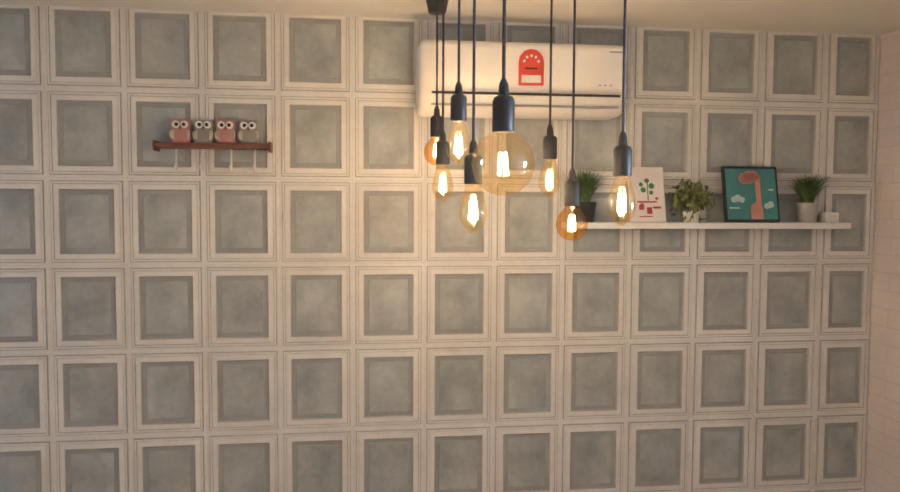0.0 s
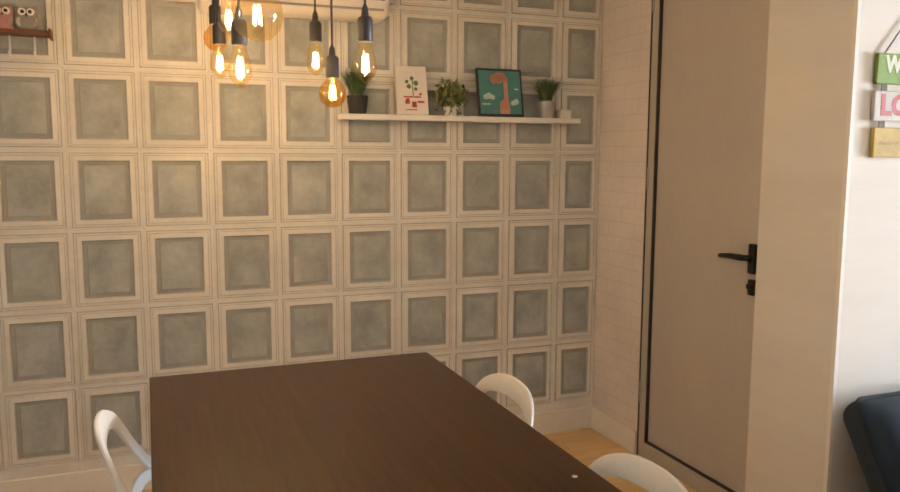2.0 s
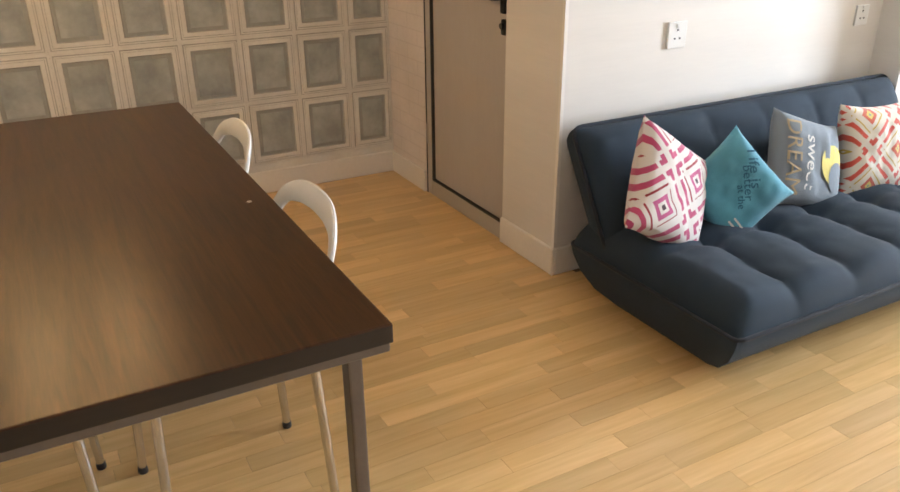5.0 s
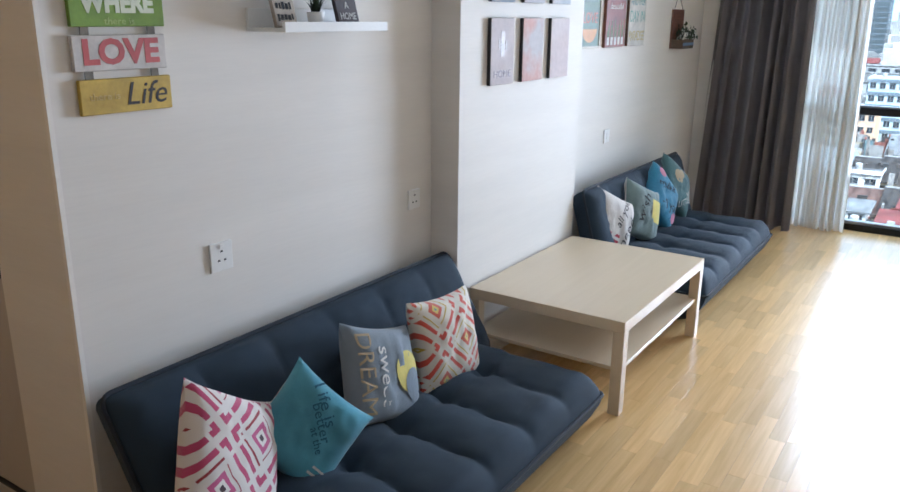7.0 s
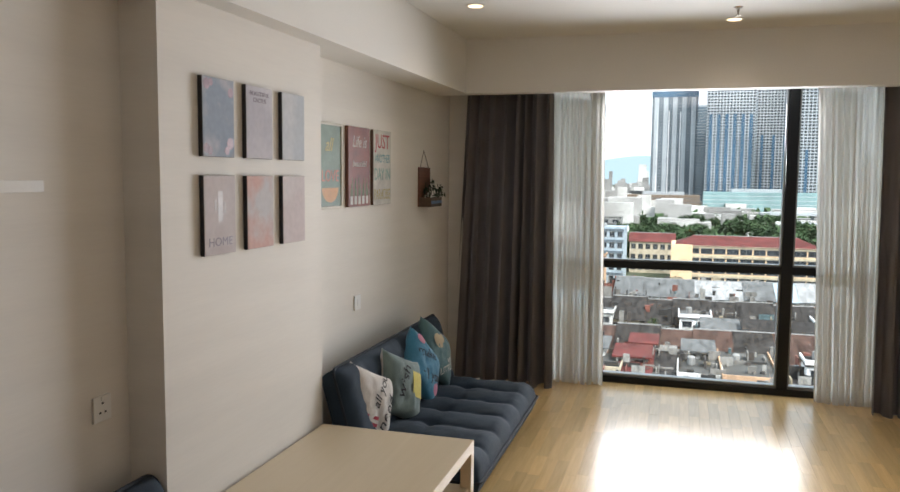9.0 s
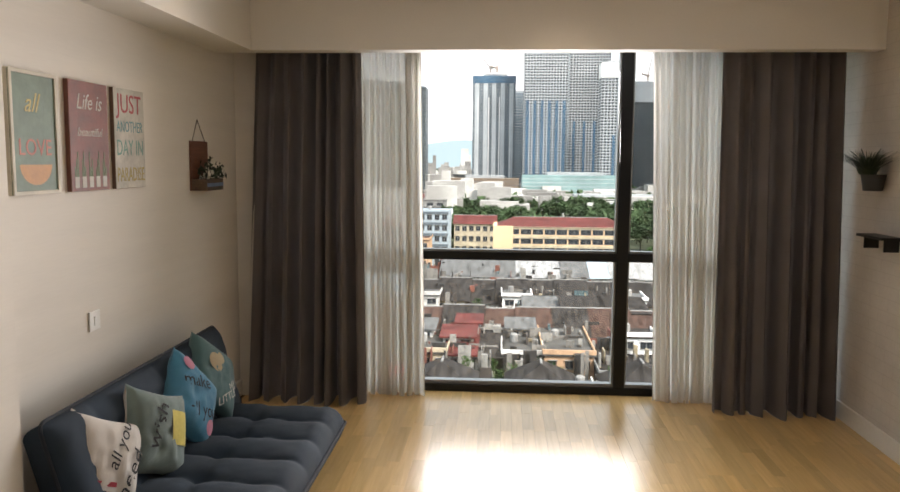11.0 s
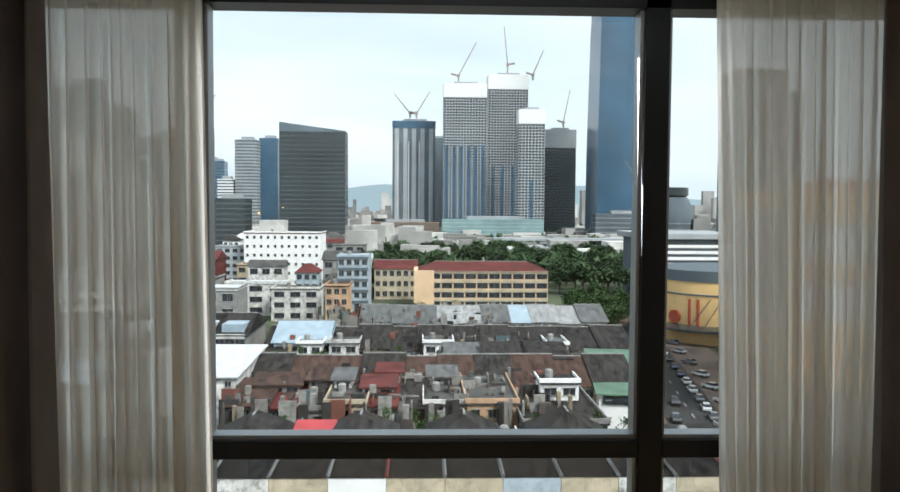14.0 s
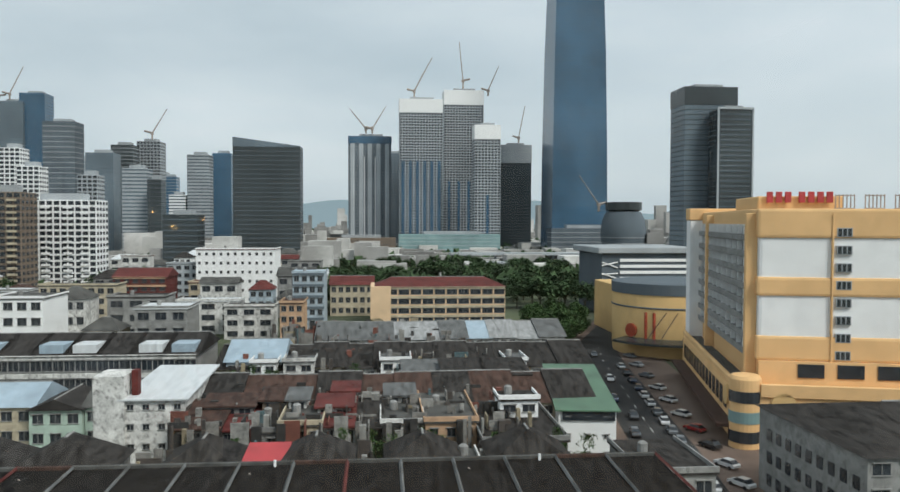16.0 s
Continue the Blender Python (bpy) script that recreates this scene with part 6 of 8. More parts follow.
# ---- cars ----
def car(paintm, label):
    cr = thing("parked_car", label, "car", (0, 0, 0), "cars on the street")
    prof = [(-2.1, 0.35), (-2.12, 0.75), (-1.9, 0.92), (-1.15, 0.98), (1.0, 0.95), (1.95, 0.82), (2.12, 0.62), (2.1, 0.35)]
    bm = bmesh.new()
    rows_ = [[bm.verts.new((x, s * 0.84 * (0.96 if abs(x) > 1.9 else 1), z)) for x, z in prof] for s in (-1, 1)]
    for k in range(len(prof)):
        j = (k + 1) % len(prof)
        bm.faces.new((rows_[0][k], rows_[0][j], rows_[1][j], rows_[1][k]))
    bm.faces.new(rows_[0])
    bm.faces.new(rows_[1][::-1])
    part("body", bm, paintm, cr, smooth=True, local=True)
    bm = bmesh.new()
    low = [bm.verts.new((x, y, 0.93)) for x, y in ((-1.75, -0.78), (1.05, -0.78), (1.05, 0.78), (-1.75, 0.78))]
    top = [bm.verts.new((x, y, 1.42)) for x, y in ((-1.3, -0.62), (0.35, -0.62), (0.35, 0.62), (-1.3, 0.62))]
    for k in range(4):
        bm.faces.new((low[k], low[(k + 1) % 4], top[(k + 1) % 4], top[k]))
    part("glasshouse", bm, K["window"], cr, "dark car windows", local=True)
    part("roof_panel", one_box(-1.3, 0.36, -0.63, 0.63, 1.42, 1.47, 0.02, 1), paintm, cr, local=True)
    for x in (-1.3, 1.3):
        for s in (-1, 1):
            part("wheel", cyl(bmesh.new(), (x, s * 0.68, 0.31), (x, s * 0.87, 0.31), 0.31, n=14), M["black_plastic"], cr, local=True)
    return cr


car_paints = [("white", (0.7, 0.7, 0.7)), ("silver", (0.42, 0.43, 0.44)), ("black", (0.02, 0.02, 0.022)), ("dark blue", (0.03, 0.05, 0.10)), ("red", (0.3, 0.03, 0.03)), ("grey", (0.16, 0.17, 0.18))]
protos = [car(surface(n.replace(" ", "_") + "_car_paint", c, 0.25, 0.04, 2, 10, 0.0, coat=0.6), n + " parked hatchback car") for n, c in car_paints]
placed = set()
rs = random.Random(21)
spots = []
for i in range(14):
    f = 1.3 + i * 0.26
    spots.append((f, -3.3, rs.choice([0, 0, 1, 2, 5, 3]), rs.uniform(-3, 3)))
for i in range(10):
    f = 1.4 + i * 0.42
    spots.append((f, -7.9, rs.choice([0, 1, 2, 5, 0, 4]), 35 + rs.uniform(-5, 5)))
spots += [(0.95, -0.5, 0, 60), (1.9, 1.8, 1, 180), (3.0, 2.0, 2, 180), (4.2, 1.9, 0, 180), (5.2, 2.2, 5, 180), (2.5, 3.9, 2, 180), (3.5, 3.9, 3, 180)]
for f, off, which, turn in spots:
    k, t = int(f), f - int(f)
    a, b = Vector(ROAD[k]), Vector(ROAD[k + 1])
    d = (b - a).normalized()
    p = a.lerp(b, t) + Vector((-d.y, d.x)) * off
    m = pose(p.x, p.y, GZ + 0.155, 0, 0, math.degrees(math.atan2(d.y, d.x)) + turn)
    if which not in placed:
        protos[which].matrix_world = m
        placed.add(which)
    else:
        copy_thing(protos[which], m)
for k, ob in enumerate(protos):
    if k not in placed:
        ob.matrix_world = pose(120 + 6 * k, -41 - k, GZ + 0.155, 0, 0, -10)


# ---- trees ----
def tree(h, r, seed, far=False):
    rs = random.Random(seed)
    tr = thing("tree", "broad leafy street tree with a dense green crown", "tree", (0, 0, 0), "street trees")
    bm = bmesh.new()
    tube(bm, [(0, 0, 0), (0.1, 0.05, h * 0.25), (-0.1, 0.1, h * 0.45)], [0.32, 0.24, 0.18], 7)
    tips = []
    for k in range(6):
        a = k * 1.05 + rs.uniform(-0.3, 0.3)
        e = Vector((math.cos(a) * r * rs.uniform(0.4, 0.75), math.sin(a) * r * rs.uniform(0.4, 0.75), h * rs.uniform(0.6, 0.85)))
        tube(bm, [(0, 0.05, h * rs.uniform(0.3, 0.42)), e * 0.5 + Vector((0, 0, h * 0.22)), e], [0.14, 0.09, 0.04], 5)
        tips.append(e)
    part("trunk", bm, K["trunk"], tr, local=True)
    tips.append(Vector((0, 0, h * 0.85)))
    verts, faces = [], []
    for c in tips * 2:
        c = c + Vector((rs.uniform(-1, 1), rs.uniform(-1, 1), rs.uniform(-0.6, 0.8))) * r * 0.22
        for _ in range(60 if far else 120):
            d = Vector((rs.gauss(0, 1), rs.gauss(0, 1), rs.gauss(0, 0.75)))
            p = c + d.normalized() * r * 0.46 * rs.uniform(0.55, 1.05)
            s = r * rs.uniform(0.06, 0.13) * (1.35 if far else 1)
            q = Euler((rs.uniform(-0.9, 0.9), rs.uniform(-0.9, 0.9), rs.uniform(0, 6.3))).to_matrix()
            i = len(verts)
            verts += [tuple(p + q @ Vector(v)) for v in ((-s, 0, 0), (0, s * 0.6, s * 0.25), (s, 0, 0), (0, -s * 0.6, s * 0.25))]
            faces += [(i, i + 1, i + 2), (i, i + 2, i + 3)]
    me = bpy.data.meshes.new("crown")
    me.from_pydata(verts, [], faces)
    me.materials.append(K["crown_far"] if far else K["crown"])
    part("crown", me, None, tr, local=True)
    return tr


near_tree, near_tree_b, far_tree = tree(9, 4.2, 1), tree(7.5, 3.4, 5), tree(10, 5.5, 9, True)
rs = random.Random(31)
near_tree.matrix_world = pose(118, 49, GZ, 0, 0, 20)
near_tree_b.matrix_world = pose(116, 54, GZ, 0, 0, 70)
far_tree.matrix_world = pose(330, -30, GZ)
for x, y, s in ((246, -62, 1.0), (252, -57, 1.1), (262, -60, 1.2), (258, -66, 1.0), (268, -55, 1.1), (275, -63, 1.2), (283, -58, 1.1), (290, -66, 1.2), (240, -58, 0.9), (297, -60, 1.1), (270, -70, 1.1), (285, -74, 1.1), (262, 1, 0.8), (266, -3, 0.75), (250, -53.5, 0.9)):
    copy_thing(near_tree if rs.random() < 0.6 else near_tree_b, pose(x, y, GZ, 0, 0, rs.uniform(0, 360)) @ Matrix.Scale(s, 4))
for _ in range(120):
    x = rs.uniform(340, 640)
    copy_thing(far_tree, pose(x, rs.uniform(-0.27, 0.085) * x, GZ, 0, 0, rs.uniform(0, 360)) @ Matrix.Scale(rs.uniform(0.8, 1.3), 4))
for x, y, s in ((395, 118, 1.5), (402, 124, 1.4), (398, 130, 1.3), (392, 112, 1.2), (600, 125, 1.5), (590, 118, 1.4), (385, 170, 1.2), (375, 166, 1.1), (300, 68, 0.8), (320, 80, 0.9)):
    copy_thing(far_tree, pose(x, y, GZ, 0, 0, rs.uniform(0, 360)) @ Matrix.Scale(s, 4))


# ---- towers ----
def shared(name, bm, material):
    return to_mesh(name, bm, material)


def tower(label, x, y0, y1, depth, ztop, floor_h, wallm, bandm, style="bands", turn=0.0, crown=0.0, crownm=None, name="office_tower"):
    """A tall building; its long face looks to -x. Each storey carries a row of windows or a spandrel strip as a part."""
    w = y1 - y0
    tw = thing(name, label, "tower block", (x + depth / 2, (y0 + y1) / 2, GZ), "", turn)
    h = ztop - GZ
    part("body", one_box(-depth / 2, depth / 2, -w / 2, w / 2, 0, h, 0.2, 1), wallm, tw, local=True)
    n = max(3, int((h - crown) / floor_h))
    step = (h - crown) / n
    bm = bmesh.new()
    if style == "bands":
        bx(bm, -depth / 2 - 0.12, depth / 2 + 0.12, -w / 2 - 0.12, w / 2 + 0.12, 0, step * 0.14)
        nm = "spandrel"
    elif style == "rows":
        bx(bm, -depth / 2 - 0.15, depth / 2 + 0.15, -w / 2 - 0.15, w / 2 + 0.15, step * 0.3, step * 0.72)
        nm = "window_row"
    else:
        count = max(4, int(w / 3.4))
        for k in range(count):
            c = -w / 2 + w * (k + 0.5) / count
            bx(bm, -depth / 2 - 0.15, -depth / 2 + 0.05, c - w / count * 0.37, c + w / count * 0.37, step * 0.18, step * 0.84)
        side = max(2, int(depth / 4))
        for k in range(side):
            c = -depth / 2 + depth * (k + 0.5) / side
            for s in (-1, 1):
                bx(bm, c - depth / side * 0.28, c + depth / side * 0.28, s * w / 2 - 0.12, s * w / 2 + 0.12, step * 0.25, step * 0.78)
        nm = "window_row"
    me = shared(nm, bm, bandm)
    for k in range(n):
        piece(nm, me, tw, Matrix.Translation((0, 0, k * step)))
    if crown:
        part("crown_screen", one_box(-depth / 2 - 0.3, depth / 2 + 0.3, -w / 2 - 0.3, w / 2 + 0.3, h - crown, h + 0.4, 0.1, 1), crownm or wallm, tw, local=True)
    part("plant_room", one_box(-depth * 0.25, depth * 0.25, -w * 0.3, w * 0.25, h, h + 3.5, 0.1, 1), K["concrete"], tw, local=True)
    return tw


def fins(tw, w, depth, h0, h1, count, size, material, name="fin"):
    me = shared(name, bx(bmesh.new(), -0.4, 0.35, -size / 2, size / 2, h0, h1), material)
    for k in range(count):
        piece(name, me, tw, Matrix.Translation((-depth / 2, -w / 2 + w * (k + 0.5) / count, 0)))


# the dark slab with its sloping top
dark = tower("dark glass office slab with a sloping top", 707, 66, 124, 26, 66, 3.9, K["glass_dark"], K["concrete_dark"], "bands")
bm = bmesh.new()
v = [bm.verts.new(p) for p in ((-13, -29, 104), (13, -29, 104), (13, 29, 104), (-13, 29, 104), (-13, -29, 105), (13, -29, 105), (13, 29, 112.5), (-13, 29, 112.5))]
for q in ((0, 1, 2, 3), (4, 5, 6, 7), (0, 1, 5, 4), (1, 2, 6, 5), (2, 3, 7, 6), (3, 0, 4, 7)):
    bm.faces.new([v[k] for k in q])
part("sloping_screen", bm, K["glass_grey"], dark, "pale sloping roof screen", local=True)

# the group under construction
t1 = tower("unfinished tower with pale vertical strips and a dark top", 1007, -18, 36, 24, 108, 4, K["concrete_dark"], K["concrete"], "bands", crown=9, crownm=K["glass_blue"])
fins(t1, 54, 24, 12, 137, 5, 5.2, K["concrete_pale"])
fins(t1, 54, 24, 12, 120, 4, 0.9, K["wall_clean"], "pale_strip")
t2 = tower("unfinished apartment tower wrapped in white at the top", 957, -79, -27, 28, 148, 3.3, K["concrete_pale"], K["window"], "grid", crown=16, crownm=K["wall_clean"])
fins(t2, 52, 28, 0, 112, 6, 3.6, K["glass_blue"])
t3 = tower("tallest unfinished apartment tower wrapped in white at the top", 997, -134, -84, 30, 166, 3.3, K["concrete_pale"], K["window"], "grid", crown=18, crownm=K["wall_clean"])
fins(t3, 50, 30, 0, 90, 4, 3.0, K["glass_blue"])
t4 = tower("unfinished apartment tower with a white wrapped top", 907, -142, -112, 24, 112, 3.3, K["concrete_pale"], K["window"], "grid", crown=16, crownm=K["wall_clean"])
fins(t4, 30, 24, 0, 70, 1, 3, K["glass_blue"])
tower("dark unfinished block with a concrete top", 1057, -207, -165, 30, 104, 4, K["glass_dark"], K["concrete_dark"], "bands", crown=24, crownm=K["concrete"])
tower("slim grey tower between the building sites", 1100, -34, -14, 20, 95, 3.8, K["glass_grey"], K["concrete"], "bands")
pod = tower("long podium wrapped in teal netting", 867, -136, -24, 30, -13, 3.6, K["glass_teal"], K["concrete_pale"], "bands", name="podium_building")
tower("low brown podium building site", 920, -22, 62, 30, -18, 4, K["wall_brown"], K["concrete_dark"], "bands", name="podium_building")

# the tall blue tower, tapering
bt = thing("skyscraper", "very tall blue glass skyscraper tapering upwards", "skyscraper", (937, -235, GZ))
bm = bmesh.new()
rings = []
for z, f in ((0, 1.0), (120, 0.97), (240, 0.91), (360, 0.80), (440, 0.62)):
    rings.append([bm.verts.new((sx * 32 * f, sy * 33 * f, z)) for sx, sy in ((-1, -1), (1, -1), (1, 1), (-1, 1))])
for a, b in zip(rings, rings[1:]):
    for k in range(4):
        bm.faces.new((a[k], a[(k + 1) % 4], b[(k + 1) % 4], b[k]))
bm.faces.new(rings[-1])
part("body", bm, K["glass_blue"], bt, local=True)
for k in range(70):
    z = 4 + k * 5.4
    f = 1.0 - 0.03 * min(z, 120) / 120 - 0.06 * max(0, min(z - 120, 120)) / 120 - 0.11 * max(0, min(z - 240, 120)) / 120 - 0.18 * max(0, z - 360) / 80
    bm = bx(bmesh.new(), -32.12 * f, -32 * f + 0.3, -33.1 * f, 33.1 * f, z, z + 0.55)
    part("spandrel", bm, K["glass_grey"], bt, local=True)

# grey towers beyond the hotel
ga = tower("grey glass tower with a dark crown", 612, -286, -243, 30, 108, 3.9, K["glass_grey"], K["glass_dark"], "bands", crown=14, crownm=K["glass_dark"])
gb = tower("dark glass wing framed in pale metal", 592, -289, -262, 18, 88, 3.9, K["glass_dark"], K["glass_grey"], "bands")
for y in (-13.8, 13.8):
    part("frame_edge", one_box(-9.8, -9, y - 0.7, y + 0.7, 20, 127, 0.1, 1), K["concrete_pale"], gb, local=True)
part("frame_edge", one_box(-9.8, -9, -14, 14, 126, 127.6, 0.1, 1), K["concrete_pale"], gb, local=True)
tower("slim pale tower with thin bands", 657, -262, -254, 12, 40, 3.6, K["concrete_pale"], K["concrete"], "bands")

# rounded dark building and its low plinth
db = thing("domed_building", "rounded dark building with a flat dark top", "building", (820, -260, GZ))
part("body", lathe(bmesh.new(), [(18, 0), (22, 14), (24, 28), (22, 42), (18, 50)], (0, 0, 0), 28), K["concrete_dark"], db, smooth=True, local=True)
part("top", lathe(bmesh.new(), [(15, 50), (19, 52), (19, 60), (15, 60)], (0, 0, 0), 28), K["glass_dark"], db, local=True)
for k in range(7):
    part("ring", lathe(bmesh.new(), [(20 + 3.6 * math.sin((k + 1) / 8 * 3.1), 4 + k * 6.2), (20.2 + 3.6 * math.sin((k + 1) / 8 * 3.1), 4.9 + k * 6.2)], (0, 0, 0), 28), K["concrete"], db, local=True)
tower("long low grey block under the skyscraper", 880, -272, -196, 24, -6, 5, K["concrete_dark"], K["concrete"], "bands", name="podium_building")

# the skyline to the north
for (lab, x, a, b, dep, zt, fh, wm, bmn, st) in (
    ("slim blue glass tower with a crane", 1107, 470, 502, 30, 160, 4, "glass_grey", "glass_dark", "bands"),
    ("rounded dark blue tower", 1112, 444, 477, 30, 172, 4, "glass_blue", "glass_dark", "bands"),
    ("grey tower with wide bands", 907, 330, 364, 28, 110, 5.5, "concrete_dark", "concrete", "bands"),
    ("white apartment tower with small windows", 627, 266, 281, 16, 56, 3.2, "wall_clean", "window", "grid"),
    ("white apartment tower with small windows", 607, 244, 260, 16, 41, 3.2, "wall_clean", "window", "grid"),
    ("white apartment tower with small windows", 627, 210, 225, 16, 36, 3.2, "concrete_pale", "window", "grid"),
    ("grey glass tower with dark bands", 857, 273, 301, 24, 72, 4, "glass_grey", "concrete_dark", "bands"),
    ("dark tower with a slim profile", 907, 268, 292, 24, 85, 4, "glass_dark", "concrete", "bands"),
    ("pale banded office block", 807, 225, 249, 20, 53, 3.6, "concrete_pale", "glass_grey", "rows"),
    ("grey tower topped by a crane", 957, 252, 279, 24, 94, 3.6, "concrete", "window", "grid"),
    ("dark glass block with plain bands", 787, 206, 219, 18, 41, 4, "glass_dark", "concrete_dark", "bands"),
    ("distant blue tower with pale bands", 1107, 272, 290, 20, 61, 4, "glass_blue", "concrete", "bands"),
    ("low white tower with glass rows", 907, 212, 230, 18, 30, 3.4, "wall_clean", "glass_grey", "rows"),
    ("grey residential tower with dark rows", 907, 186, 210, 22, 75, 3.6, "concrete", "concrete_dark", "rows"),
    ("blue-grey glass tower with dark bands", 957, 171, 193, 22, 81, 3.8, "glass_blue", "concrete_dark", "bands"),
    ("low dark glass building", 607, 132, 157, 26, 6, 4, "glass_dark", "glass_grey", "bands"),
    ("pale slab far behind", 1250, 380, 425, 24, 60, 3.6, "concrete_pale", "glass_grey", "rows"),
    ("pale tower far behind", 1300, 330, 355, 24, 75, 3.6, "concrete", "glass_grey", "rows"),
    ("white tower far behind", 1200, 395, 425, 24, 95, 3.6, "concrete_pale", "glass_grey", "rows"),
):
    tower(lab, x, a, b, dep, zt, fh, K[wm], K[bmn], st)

# white flats with balconies, and the brown one beside them
fl = tower("white apartment block with stacked balconies", 427, 142, 181, 18, 12, 2.95, K["wall_clean"], K["window"], "grid", name="apartment_block")
me = shared("balcony", bx(bmesh.new(), -1.3, 0.1, -2.1, 2.1, 0, 1.05), K["wall_clean"])
for k in range(16):
    for c in (-14, -5.5, 5.5, 14):
        piece("balcony", me, fl, Matrix.Translation((-9, c, 1.4 + k * 2.95)))
fl = tower("brown apartment block with stacked balconies", 397, 166, 190, 18, 15, 2.95, K["wall_brown"], K["window"], "grid", name="apartment_block")
me = shared("balcony", bx(bmesh.new(), -1.3, 0.1, -2.1, 2.1, 0, 1.05), K["wall_cream"])
for k in range(17):
    for c in (-8, 0, 8):
        piece("balcony", me, fl, Matrix.Translation((-9, c, 1.4 + k * 2.95)))


# cranes
def crane(x, y, z, h, jib, turn, up=55):
    cn = thing("tower_crane", "luffing tower crane on a building site", "crane", (x, y, z), "cranes", turn)
    part("mast", one_box(-0.9, 0.9, -0.9, 0.9, 0, h), K["steel"], cn, local=True)
    part("cab", one_box(-1.6, 1.6, -1.6, 1.6, h, h + 3), K["steel"], cn, local=True)
    a = radians(up)
    part("jib", tube(bmesh.new(), [(0, 0, h + 2), (0, jib * math.cos(a), h + 2 + jib * math.sin(a))], [0.8, 0.45], 4), K["steel"], cn, local=True)
    part("counter_jib", tube(bmesh.new(), [(0, 0, h + 2), (0, -9, h + 4)], 1.2, 4), K["steel"], cn, local=True)


crane(1010, 14, 112, 4, 32, 10, 50)
crane(1010, 6, 112, 4, 34, 200, 58)
crane(965, -45, 151, 6, 46, 180, 62)
crane(1000, -108, 169, 8, 48, 5, 84)
crane(1000, -140, 160, 5, 34, 190, 66)
crane(1060, -190, 107.4, 5, 44, 195, 78)
crane(960, 262, 96, 6, 34, 200, 60)
crane(1110, 488, 162, 6, 40, 190, 65)
crane(1110, 502, 160, 5, 36, 10, 80)
crane(830, -236, 12, 6, 40, 20, 50)


